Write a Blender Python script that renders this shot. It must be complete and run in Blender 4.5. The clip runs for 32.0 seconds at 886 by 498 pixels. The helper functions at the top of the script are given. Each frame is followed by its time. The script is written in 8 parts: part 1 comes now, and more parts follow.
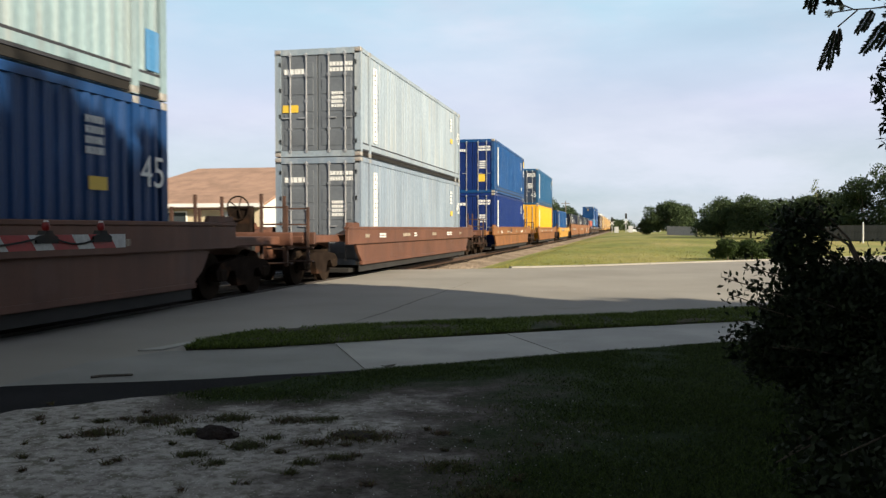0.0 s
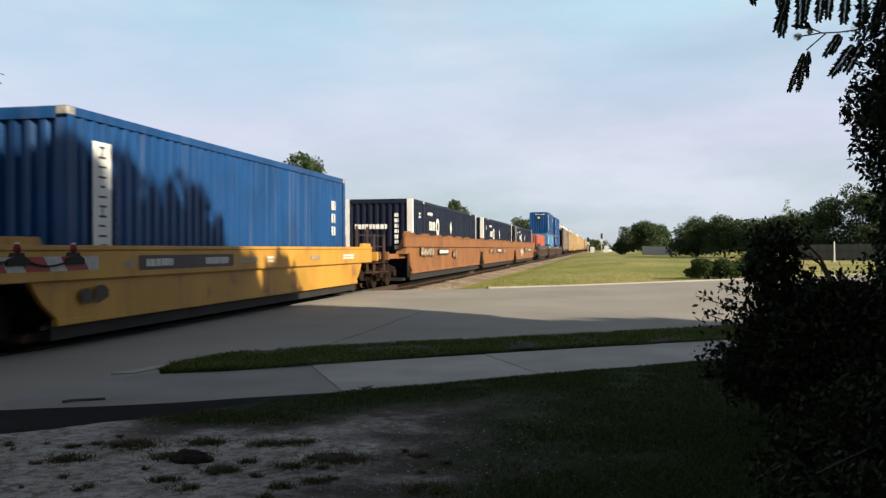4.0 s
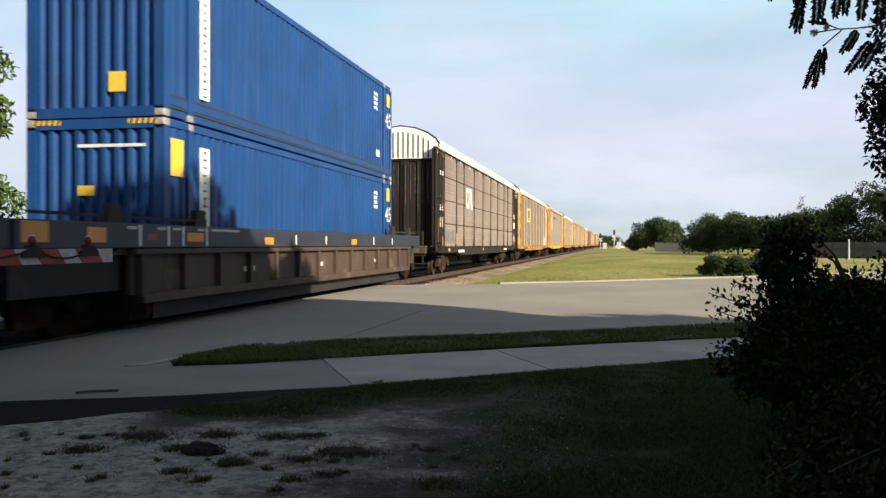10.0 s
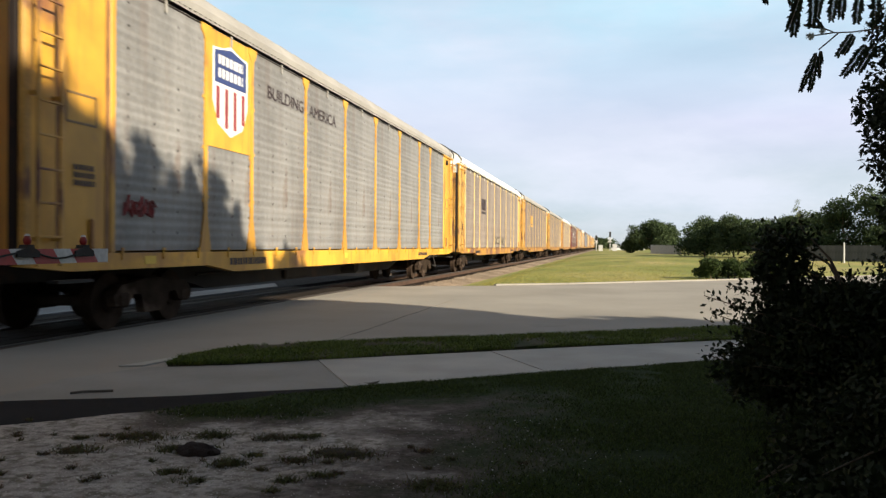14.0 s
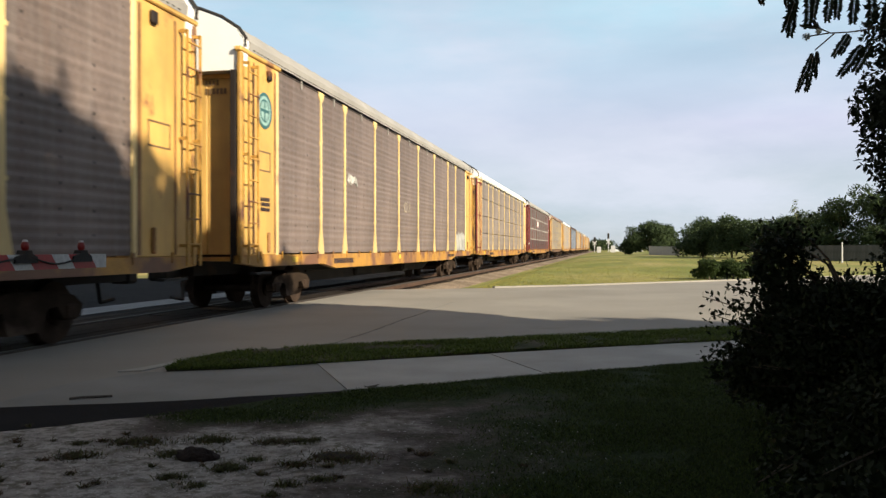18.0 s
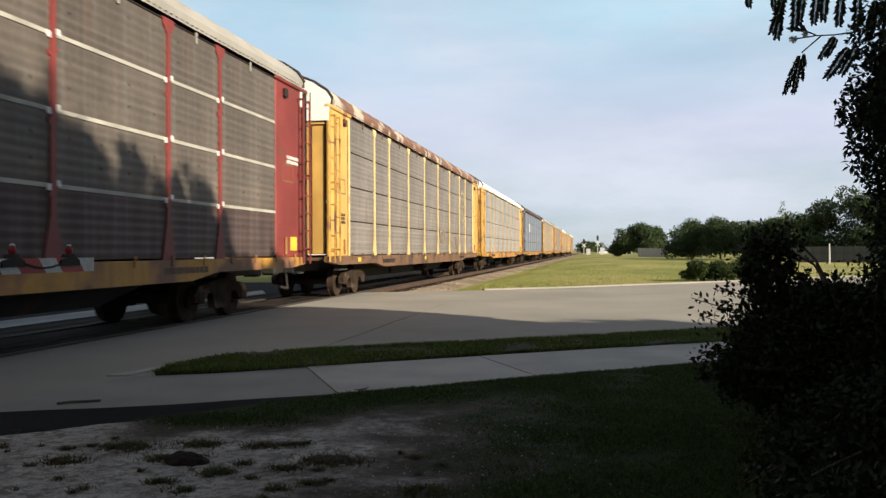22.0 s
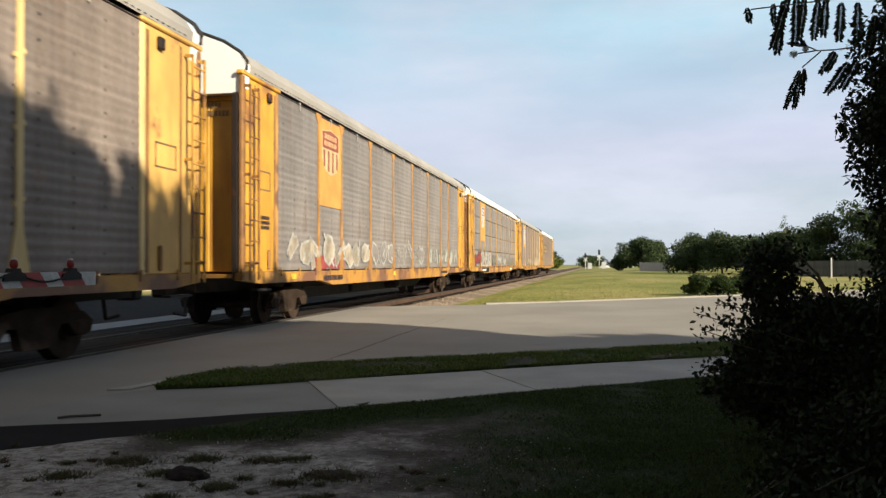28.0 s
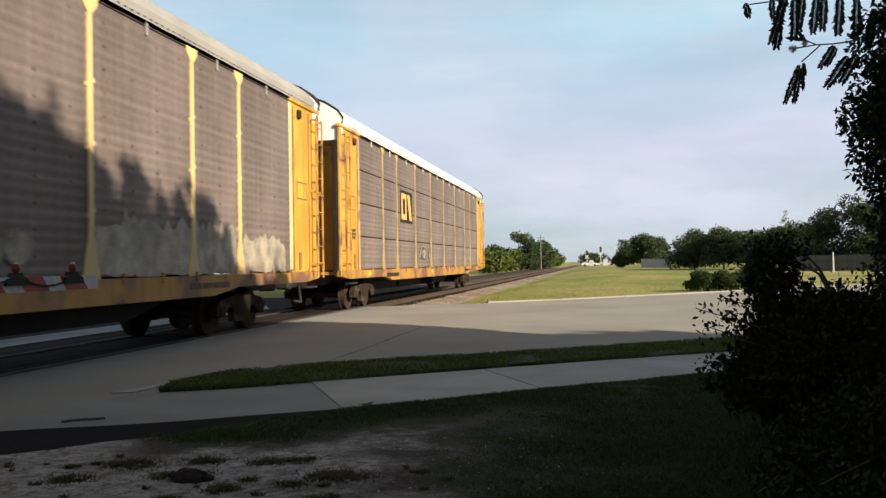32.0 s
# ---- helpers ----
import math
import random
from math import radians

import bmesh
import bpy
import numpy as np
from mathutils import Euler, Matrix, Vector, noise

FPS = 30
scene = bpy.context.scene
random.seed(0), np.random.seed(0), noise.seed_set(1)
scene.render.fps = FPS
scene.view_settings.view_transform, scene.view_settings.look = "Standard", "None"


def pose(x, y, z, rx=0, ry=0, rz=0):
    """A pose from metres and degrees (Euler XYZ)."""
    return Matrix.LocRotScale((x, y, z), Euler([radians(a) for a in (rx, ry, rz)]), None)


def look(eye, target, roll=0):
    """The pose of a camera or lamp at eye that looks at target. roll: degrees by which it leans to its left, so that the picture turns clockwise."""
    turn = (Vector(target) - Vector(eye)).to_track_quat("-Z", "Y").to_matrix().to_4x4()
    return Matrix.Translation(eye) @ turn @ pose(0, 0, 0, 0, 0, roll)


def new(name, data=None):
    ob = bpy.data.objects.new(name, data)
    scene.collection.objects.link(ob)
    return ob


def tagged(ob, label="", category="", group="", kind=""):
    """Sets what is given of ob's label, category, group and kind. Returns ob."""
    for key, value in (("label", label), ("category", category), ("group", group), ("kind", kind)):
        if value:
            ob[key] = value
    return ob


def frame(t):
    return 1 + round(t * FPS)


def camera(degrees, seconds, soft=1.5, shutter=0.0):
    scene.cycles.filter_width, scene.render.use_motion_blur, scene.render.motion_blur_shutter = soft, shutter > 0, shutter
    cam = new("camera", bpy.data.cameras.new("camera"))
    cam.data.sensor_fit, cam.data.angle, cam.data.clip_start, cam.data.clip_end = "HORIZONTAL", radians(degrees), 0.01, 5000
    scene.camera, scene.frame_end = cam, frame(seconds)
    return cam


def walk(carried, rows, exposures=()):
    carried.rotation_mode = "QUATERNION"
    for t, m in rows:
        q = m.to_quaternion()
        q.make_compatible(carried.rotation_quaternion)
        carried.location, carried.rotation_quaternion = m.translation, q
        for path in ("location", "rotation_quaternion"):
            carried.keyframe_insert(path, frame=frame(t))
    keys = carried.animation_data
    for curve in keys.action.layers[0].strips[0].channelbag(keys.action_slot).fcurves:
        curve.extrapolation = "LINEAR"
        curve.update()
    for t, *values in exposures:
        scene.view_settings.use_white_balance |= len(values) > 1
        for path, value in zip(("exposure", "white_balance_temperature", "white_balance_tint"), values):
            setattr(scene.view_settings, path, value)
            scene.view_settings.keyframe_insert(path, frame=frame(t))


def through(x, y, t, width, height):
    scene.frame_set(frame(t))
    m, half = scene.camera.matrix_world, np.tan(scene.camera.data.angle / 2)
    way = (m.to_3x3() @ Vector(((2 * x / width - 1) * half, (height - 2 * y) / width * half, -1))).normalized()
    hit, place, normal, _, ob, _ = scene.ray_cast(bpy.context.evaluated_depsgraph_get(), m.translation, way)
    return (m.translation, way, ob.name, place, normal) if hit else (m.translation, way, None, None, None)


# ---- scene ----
# ---- camera and its walk ----
EYE = (0.0, 0.0, 1.28)
# seconds, yaw, pitch, roll: a hand-held camera that only turns
TURNS = [
    (0, 12.23, -1.41, 0.06), (0.5, 12.27, -1.24, 0.25), (1, 11.98, -0.79, 0.25), (1.5, 11.84, -0.45, 0.27), (2, 11.88, -0.04, 0.19), (2.5, 11.40, 0.25, 0.30),
    (3, 11.20, 0.04, 0.36), (3.5, 10.87, 0.08, 0.32), (4, 10.64, -0.00, 0.27), (4.5, 10.70, -0.16, 0.31), (6.5, 10.49, -0.60, 0.69), (7, 10.66, -0.44, 0.46),
    (7.5, 10.68, -0.17, 0.48), (8, 11.40, -0.27, -0.05), (8.5, 11.43, -0.67, -0.24), (9, 11.41, -0.44, -0.19), (9.5, 11.51, -0.23, -0.20), (10, 11.46, -0.34, -0.14),
    (10.5, 11.39, -0.51, -0.27), (11, 11.58, -0.61, -0.35), (11.5, 11.40, -0.70, -0.32), (12, 11.20, -0.51, -0.28), (12.5, 11.10, -0.42, -0.39), (13, 10.98, -0.38, -0.41),
    (13.5, 11.20, -0.31, -0.39), (14, 11.19, -0.24, -0.38), (14.5, 11.20, -0.37, -0.47), (16.5, 11.02, -0.23, -0.11), (17, 10.98, -0.10, -0.01), (17.5, 10.94, -0.13, 0.01),
    (18, 11.08, -0.05, 0.04), (18.5, 10.99, -0.23, -0.15), (19, 10.90, -0.24, 0.04), (19.5, 10.97, -0.22, -0.06), (20, 10.81, -0.16, 0.20), (20.5, 10.85, 0.10, 0.23),
    (21, 10.91, -0.16, 0.17), (21.5, 10.84, 0.06, 0.13), (22, 10.37, 0.12, 0.23), (22.5, 10.52, 0.08, 0.20), (23, 10.52, 0.04, 0.01), (23.5, 10.51, 0.06, 0.05),
    (24, 10.37, 0.28, 0.00), (24.5, 10.19, 0.53, -0.23), (25, 10.56, 0.30, -0.34), (25.5, 10.36, 0.25, -0.16), (27.5, 10.46, 0.97, -0.05), (28, 10.47, 1.09, 0.21),
    (28.5, 10.73, 1.05, 0.26), (29, 10.30, 1.07, 0.43), (29.5, 10.35, 1.09, 0.14), (30, 10.16, 1.11, 0.43), (30.5, 10.33, 1.10, 0.51), (31, 10.25, 0.97, 0.80),
    (31.5, 10.47, 0.95, 0.87), (32, 10.58, 1.03, 0.93),
]
cam = camera(55.82, 32.0, soft=1.4, shutter=0.12)
walk(cam, [(t, pose(*EYE, 90 + p, r, y)) for t, y, p, r in TURNS], exposures=[(0.0, 0.86), (1.0, 0.92), (2.0, 1.0), (3.0, 0.64), (4.0, 0.76), (7.0, 0.82), (8.0, 0.77), (9.0, 0.98), (10.0, 0.90), (11.0, 0.90), (14.0, 0.94), (17.0, 0.82), (19.0, 0.78), (20.0, 0.70), (22.0, 0.78), (24.0, 0.70), (25.0, 0.86), (28.0, 0.78), (29.0, 0.80), (30.0, 0.65), (31.0, 0.70), (32.0, 0.76)])

# ---- sky and sun ----
SUN_AZ, SUN_EL = radians(30), radians(23)      # the sun stands to the right of the track, a little behind the camera
TO_SUN = Vector((math.cos(SUN_AZ) * math.cos(SUN_EL), -math.sin(SUN_AZ) * math.cos(SUN_EL), math.sin(SUN_EL)))


def make_world():
    world = bpy.data.worlds.new("sky")
    scene.world = world
    world.use_nodes = True
    nt = world.node_tree
    nt.nodes.clear()
    out = nt.nodes.new("ShaderNodeOutputWorld")
    bg = nt.nodes.new("ShaderNodeBackground")
    sky = nt.nodes.new("ShaderNodeTexSky")
    sky.sky_type = "NISHITA"
    sky.sun_disc = False
    sky.sun_elevation = SUN_EL
    sky.sun_rotation = math.atan2(TO_SUN.x, TO_SUN.y)
    sky.air_density, sky.dust_density, sky.ozone_density = 1.0, 0.6, 1.6
    coord = nt.nodes.new("ShaderNodeTexCoord")
    stretch = nt.nodes.new("ShaderNodeMapping")
    stretch.inputs["Scale"].default_value = (1.2, 1.2, 5.0)
    stretch.inputs["Rotation"].default_value = (0.12, -0.08, 0.3)
    cloud = nt.nodes.new("ShaderNodeTexNoise")
    cloud.inputs["Scale"].default_value = 1.7
    cloud.inputs["Detail"].default_value = 7.0
    cloud.inputs["Roughness"].default_value = 0.52
    ramp = nt.nodes.new("ShaderNodeValToRGB")
    ramp.color_ramp.elements[0].position, ramp.color_ramp.elements[0].color = 0.36, (0.70, 0.70, 0.70, 1)
    ramp.color_ramp.elements[1].position, ramp.color_ramp.elements[1].color = 0.62, (1.0, 1.0, 1.0, 1)
    mix = nt.nodes.new("ShaderNodeMix")
    mix.data_type = "RGBA"
    # thin high cloud: grey-blue at the horizon, faintly lavender above it, blue overhead
    tone = nt.nodes.new("ShaderNodeValToRGB")
    stops = ((0.0, (0.38, 0.48, 0.525)), (0.055, (0.475, 0.565, 0.63)), (0.14, (0.60, 0.63, 0.78)), (0.27, (0.50, 0.72, 0.84)), (0.40, (0.40, 0.45, 0.52)), (0.6, (0.29, 0.31, 0.34)), (1.0, (0.21, 0.22, 0.24)))
    for i, (pos, col) in enumerate(stops):
        e = tone.color_ramp.elements[i] if i < 2 else tone.color_ramp.elements.new(pos)
        e.position, e.color = pos, (*col, 1)
    # broad, soft sheets of whiter cloud over the tone
    wide = nt.nodes.new("ShaderNodeMapping")
    wide.inputs["Scale"].default_value = (1.0, 1.0, 3.2)
    wide.inputs["Rotation"].default_value = (-0.10, 0.16, 1.1)
    sheet_noise = nt.nodes.new("ShaderNodeTexNoise")
    sheet_noise.inputs["Scale"].default_value, sheet_noise.inputs["Detail"].default_value, sheet_noise.inputs["Roughness"].default_value = 3.1, 8.0, 0.6
    sheet_fac = nt.nodes.new("ShaderNodeMapRange")
    sheet_fac.inputs["From Min"].default_value, sheet_fac.inputs["From Max"].default_value, sheet_fac.inputs["To Max"].default_value = 0.42, 0.66, 0.70
    whiter = nt.nodes.new("ShaderNodeMix")
    whiter.data_type = "RGBA"
    whiter.inputs[7].default_value = (0.70, 0.73, 0.84, 1)
    nt.links.new(coord.outputs["Generated"], wide.inputs["Vector"])
    nt.links.new(wide.outputs["Vector"], sheet_noise.inputs["Vector"])
    nt.links.new(sheet_noise.outputs["Fac"], sheet_fac.inputs["Value"])
    low = nt.nodes.new("ShaderNodeMapRange")
    low.inputs["From Min"].default_value, low.inputs["From Max"].default_value = 0.26, 0.42
    low.inputs["To Min"].default_value, low.inputs["To Max"].default_value = 1.0, 0.0
    thin = nt.nodes.new("ShaderNodeMath")
    thin.operation = "MULTIPLY"
    rise = nt.nodes.new("ShaderNodeSeparateXYZ")
    nt.links.new(coord.outputs["Generated"], rise.inputs["Vector"])
    nt.links.new(rise.outputs["Z"], low.inputs["Value"])
    nt.links.new(sheet_fac.outputs["Result"], thin.inputs[0])
    nt.links.new(low.outputs["Result"], thin.inputs[1])
    nt.links.new(thin.outputs["Value"], whiter.inputs[0])
    gain = nt.nodes.new("ShaderNodeVectorMath")
    gain.operation = "SCALE"
    gain.inputs["Scale"].default_value = 10.0
    nt.links.new(tone.outputs["Color"], whiter.inputs[6])
    nt.links.new(whiter.outputs[2], gain.inputs[0])
    nt.links.new(gain.outputs["Vector"], mix.inputs[7])
    nt.links.new(coord.outputs["Generated"], stretch.inputs["Vector"])
    nt.links.new(stretch.outputs["Vector"], cloud.inputs["Vector"])
    nt.links.new(cloud.outputs["Fac"], ramp.inputs["Fac"])
    # haze thickens towards the horizon and thins overhead
    split = nt.nodes.new("ShaderNodeSeparateXYZ")
    nt.links.new(coord.outputs["Generated"], split.inputs["Vector"])
    haze = nt.nodes.new("ShaderNodeMapRange")
    haze.inputs["From Min"].default_value, haze.inputs["From Max"].default_value = 0.15, 0.75
    haze.inputs["To Min"].default_value, haze.inputs["To Max"].default_value = 1.0, 0.82
    nt.links.new(split.outputs["Z"], haze.inputs["Value"])
    nt.links.new(split.outputs["Z"], tone.inputs["Fac"])
    fac = nt.nodes.new("ShaderNodeMath")
    fac.operation = "MULTIPLY"
    nt.links.new(ramp.outputs["Color"], fac.inputs[0])
    nt.links.new(haze.outputs["Result"], fac.inputs[1])
    nt.links.new(fac.outputs["Value"], mix.inputs[0])
    nt.links.new(sky.outputs["Color"], mix.inputs[6])
    nt.links.new(mix.outputs[2], bg.inputs["Color"])
    bg.inputs["Strength"].default_value = 0.0655
    nt.links.new(bg.outputs["Background"], out.inputs["Surface"])


make_world()
sun = new("sun", bpy.data.lights.new("sun", "SUN"))
sun.data.energy, sun.data.angle, sun.data.color = 5.0, radians(0.6), (1.0, 0.88, 0.68)
sun.matrix_world = look(TO_SUN * 50, (0, 0, 0))

# ---- materials ----
MATS = {}


def surface(name, rgb, rough=0.6, metal=0.0, vary=0.25, scale=1.5, grain=40.0, grit=0.12, bump=0.15, rust=0.0,
            rust_rgb=(0.13, 0.05, 0.025), rust_scale=1.3, per_piece=0.0, stretch=(1, 1, 1), world_space=False, gloss=0.5, dots=False, streak=0.0, streak_rgb=(0.6, 0.58, 0.55), band=0.0, run=0.0, run_rgb=(0.17, 0.11, 0.085)):
    """A painted, cast or earthen surface: base colour broken up by broad stains and fine grain, with patches of rust or dirt."""
    if name in MATS:
        return MATS[name]
    m = bpy.data.materials.new(name)
    m.use_nodes = True
    nt = m.node_tree
    n, l = nt.nodes, nt.links
    bsdf = n["Principled BSDF"]
    bsdf.inputs["Roughness"].default_value, bsdf.inputs["Metallic"].default_value = rough, metal
    bsdf.inputs["Specular IOR Level"].default_value = gloss
    if world_space:
        at = n.new("ShaderNodeNewGeometry").outputs["Position"]
    else:
        at = n.new("ShaderNodeTexCoord").outputs["Object"]
    mp = n.new("ShaderNodeMapping")
    mp.inputs["Scale"].default_value = stretch
    l.new(at, mp.inputs["Vector"])
    at = mp.outputs["Vector"]

    def noise_at(sc, detail=4.0):
        t = n.new("ShaderNodeTexNoise")
        t.inputs["Scale"].default_value, t.inputs["Detail"].default_value = sc, detail
        l.new(at, t.inputs["Vector"])
        return t.outputs["Fac"]

    def mixed(fac, a, b):
        x = n.new("ShaderNodeMix")
        x.data_type = "RGBA"
        l.new(fac, x.inputs[0])
        for sock, v in ((x.inputs[6], a), (x.inputs[7], b)):
            if isinstance(v, tuple):
                sock.default_value = (*v, 1)
            else:
                l.new(v, sock)
        return x.outputs[2]

    def steps(fac, lo, hi):
        r = n.new("ShaderNodeMapRange")
        r.inputs["From Min"].default_value, r.inputs["From Max"].default_value = lo, hi
        l.new(fac, r.inputs["Value"])
        return r.outputs["Result"]

    broad, fine = noise_at(scale), noise_at(grain, 3.0)
    dark = tuple(c * (1 - vary) for c in rgb)
    light = tuple(min(1.0, c * (1 + vary * 0.6)) for c in rgb)
    col = mixed(steps(broad, 0.35, 0.65), dark, light)
    low = tuple(c * (1 - grit * 2) for c in rgb)
    x = n.new("ShaderNodeMix")
    x.data_type, x.blend_type = "RGBA", "MULTIPLY"
    x.inputs[0].default_value = 1.0
    l.new(col, x.inputs[6])
    l.new(mixed(steps(fine, 0.3, 0.7), (1 - grit * 2,) * 3, (1 + 0.0,) * 3), x.inputs[7])
    col = x.outputs[2]
    if per_piece:
        info = n.new("ShaderNodeObjectInfo").outputs["Random"]
        y = n.new("ShaderNodeMix")
        y.data_type, y.blend_type = "RGBA", "MULTIPLY"
        y.inputs[0].default_value = 1.0
        l.new(col, y.inputs[6])
        l.new(mixed(info, (1 - per_piece,) * 3, (1.0, 1.0, 1.0)), y.inputs[7])
        col = y.outputs[2]
    if rust:
        col = mixed(steps(noise_at(rust_scale, 8.0), 0.68 - rust * 0.4, 0.74 - rust * 0.3), col, rust_rgb)
    def smeared(size, detail, lo, hi, most):
        smear = n.new("ShaderNodeMapping")
        smear.inputs["Scale"].default_value = size
        l.new(n.new("ShaderNodeTexCoord").outputs["Object"], smear.inputs["Vector"])
        t = n.new("ShaderNodeTexNoise")
        t.inputs["Scale"].default_value, t.inputs["Detail"].default_value = 1.0, detail
        l.new(smear.outputs["Vector"], t.inputs["Vector"])
        r = n.new("ShaderNodeMapRange")
        r.inputs["From Min"].default_value, r.inputs["From Max"].default_value, r.inputs["To Max"].default_value = lo, hi, most
        l.new(t.outputs["Fac"], r.inputs["Value"])
        return r.outputs["Result"]
    if band:
        # rib highlights and shade painted as irregular lighter and darker bands
        col = mixed(smeared((0.3, 0.16, 8.5), 3.0, 0.46, 0.66, band), col, tuple(min(1, c * 1.9) for c in rgb))
        col = mixed(smeared((0.3, 0.22, 6.0), 3.0, 0.5, 0.68, band), col, tuple(c * 0.5 for c in rgb))
    if run:
        # brown runs from seams and rivets
        col = mixed(smeared((2.0, 4.6, 0.3), 7.0, 0.53, 0.72, run), col, run_rgb)
    if streak:
        # thin runs of pale dust washed down the sheet
        smear = n.new("ShaderNodeMapping")
        smear.inputs["Scale"].default_value = (3.0, 7.0, 0.22)
        l.new(n.new("ShaderNodeTexCoord").outputs["Object"], smear.inputs["Vector"])
        t = n.new("ShaderNodeTexNoise")
        t.inputs["Scale"].default_value, t.inputs["Detail"].default_value = 1.0, 6.0
        l.new(smear.outputs["Vector"], t.inputs["Vector"])
        r = n.new("ShaderNodeMapRange")
        r.inputs["From Min"].default_value, r.inputs["From Max"].default_value, r.inputs["To Max"].default_value = 0.5, 0.75, streak
        l.new(t.outputs["Fac"], r.inputs["Value"])
        col = mixed(r.outputs["Result"], col, streak_rgb)
    if dots:
        # columns of small dark holes punched through the sheet
        sep = n.new("ShaderNodeSeparateXYZ")
        l.new(n.new("ShaderNodeTexCoord").outputs["Object"], sep.inputs[0])

        def calc(op, a, b=None):
            k = n.new("ShaderNodeMath")
            k.operation = op
            for i, v in enumerate((a, b)):
                if v is None:
                    continue
                if isinstance(v, float):
                    k.inputs[i].default_value = v
                else:
                    l.new(v, k.inputs[i])
            return k.outputs[0]
        dy = calc("SUBTRACT", calc("FRACT", calc("MULTIPLY", sep.outputs["Y"], 1.43)), 0.5)
        dz = calc("SUBTRACT", calc("FRACT", calc("MULTIPLY", sep.outputs["Z"], 3.1)), 0.5)
        dy, dz = calc("MULTIPLY", dy, 0.7), calc("MULTIPLY", dz, 0.32)
        away = calc("ADD", calc("MULTIPLY", dy, dy), calc("MULTIPLY", dz, dz))
        hole = calc("LESS_THAN", away, 0.00060)
        hole = calc("MULTIPLY", hole, steps(noise_at(2.3, 2.0), 0.35, 0.5))
        col = mixed(hole, col, (0.03, 0.026, 0.024))
    l.new(col, bsdf.inputs["Base Color"])
    if bump:
        b = n.new("ShaderNodeBump")
        b.inputs["Strength"].default_value, b.inputs["Distance"].default_value = bump, 0.02
        l.new(fine, b.inputs["Height"])
        l.new(b.outputs["Normal"], bsdf.inputs["Normal"])
    MATS[name] = m
    return m


def leaf_material(name, rgb, vary=0.5, through=0.35):
    """Leaves: colour that changes from leaf to leaf, letting some light through."""
    if name in MATS:
        return MATS[name]
    m = bpy.data.materials.new(name)
    m.use_nodes = True
    nt = m.node_tree
    n, l = nt.nodes, nt.links
    bsdf = n["Principled BSDF"]
    bsdf.inputs["Roughness"].default_value, bsdf.inputs["Specular IOR Level"].default_value = 0.65, 0.2
    isl = n.new("ShaderNodeNewGeometry").outputs["Random Per Island"]
    x = n.new("ShaderNodeMix")
    x.data_type = "RGBA"
    l.new(isl, x.inputs[0])
    x.inputs[6].default_value = (*[c * (1 - vary) for c in rgb], 1)
    x.inputs[7].default_value = (*[min(1, c * (1 + vary)) for c in (rgb[0] * 1.15, rgb[1], rgb[2] * 0.8)], 1)
    l.new(x.outputs[2], bsdf.inputs["Base Color"])
    tr = n.new("ShaderNodeBsdfTranslucent")
    l.new(x.outputs[2], tr.inputs["Color"])
    mx = n.new("ShaderNodeMixShader")
    mx.inputs[0].default_value = through
    l.new(bsdf.outputs[0], mx.inputs[1])
    l.new(tr.outputs[0], mx.inputs[2])
    l.new(mx.outputs[0], n["Material Output"].inputs["Surface"])
    MATS[name] = m
    return m


def ground_mix(name, rgb_a, rgb_b, rgb_c, scale, lo, hi, fine=60.0, bump=0.6, fleck=None):
    """Two kinds of cover that break into each other in patches (grass into soil, weeds into gravel)."""
    if name in MATS:
        return MATS[name]
    m = bpy.data.materials.new(name)
    m.use_nodes = True
    nt = m.node_tree
    n, l = nt.nodes, nt.links
    bsdf = n["Principled BSDF"]
    bsdf.inputs["Roughness"].default_value = 0.95
    bsdf.inputs["Specular IOR Level"].default_value = 0.15
    at = n.new("ShaderNodeNewGeometry").outputs["Position"]

    def noise_at(sc, detail):
        t = n.new("ShaderNodeTexNoise")
        t.inputs["Scale"].default_value, t.inputs["Detail"].default_value = sc, detail
        l.new(at, t.inputs["Vector"])
        return t.outputs["Fac"]

    def mixed(fac, a, b):
        x = n.new("ShaderNodeMix")
        x.data_type = "RGBA"
        l.new(fac, x.inputs[0])
        for sock, v in ((x.inputs[6], a), (x.inputs[7], b)):
            if isinstance(v, tuple):
                sock.default_value = (*v, 1)
            else:
                l.new(v, sock)
        return x.outputs[2]

    def steps(fac, a, b):
        r = n.new("ShaderNodeMapRange")
        r.inputs["From Min"].default_value, r.inputs["From Max"].default_value = a, b
        l.new(fac, r.inputs["Value"])
        return r.outputs["Result"]

    f = noise_at(fine, 5.0)
    green = mixed(steps(noise_at(scale * 2.7, 4.0), 0.35, 0.65), rgb_a, rgb_b)
    green = mixed(steps(f, 0.25, 0.8), tuple(c * 0.5 for c in rgb_a), green)
    soil = mixed(steps(f, 0.3, 0.75), tuple(c * 0.6 for c in rgb_c), rgb_c)
    if fleck:
        v = n.new("ShaderNodeTexVoronoi")
        v.inputs["Scale"].default_value = 26.0
        l.new(at, v.inputs["Vector"])
        soil = mixed(steps(v.outputs["Distance"], 0.10, 0.24), fleck, soil)
    col = mixed(steps(noise_at(scale, 7.0), lo, hi), soil, green)
    l.new(col, bsdf.inputs["Base Color"])
    b = n.new("ShaderNodeBump")
    b.inputs["Strength"].default_value, b.inputs["Distance"].default_value = bump, 0.03
    l.new(f, b.inputs["Height"])
    l.new(b.outputs["Normal"], bsdf.inputs["Normal"])
    MATS[name] = m
    return m


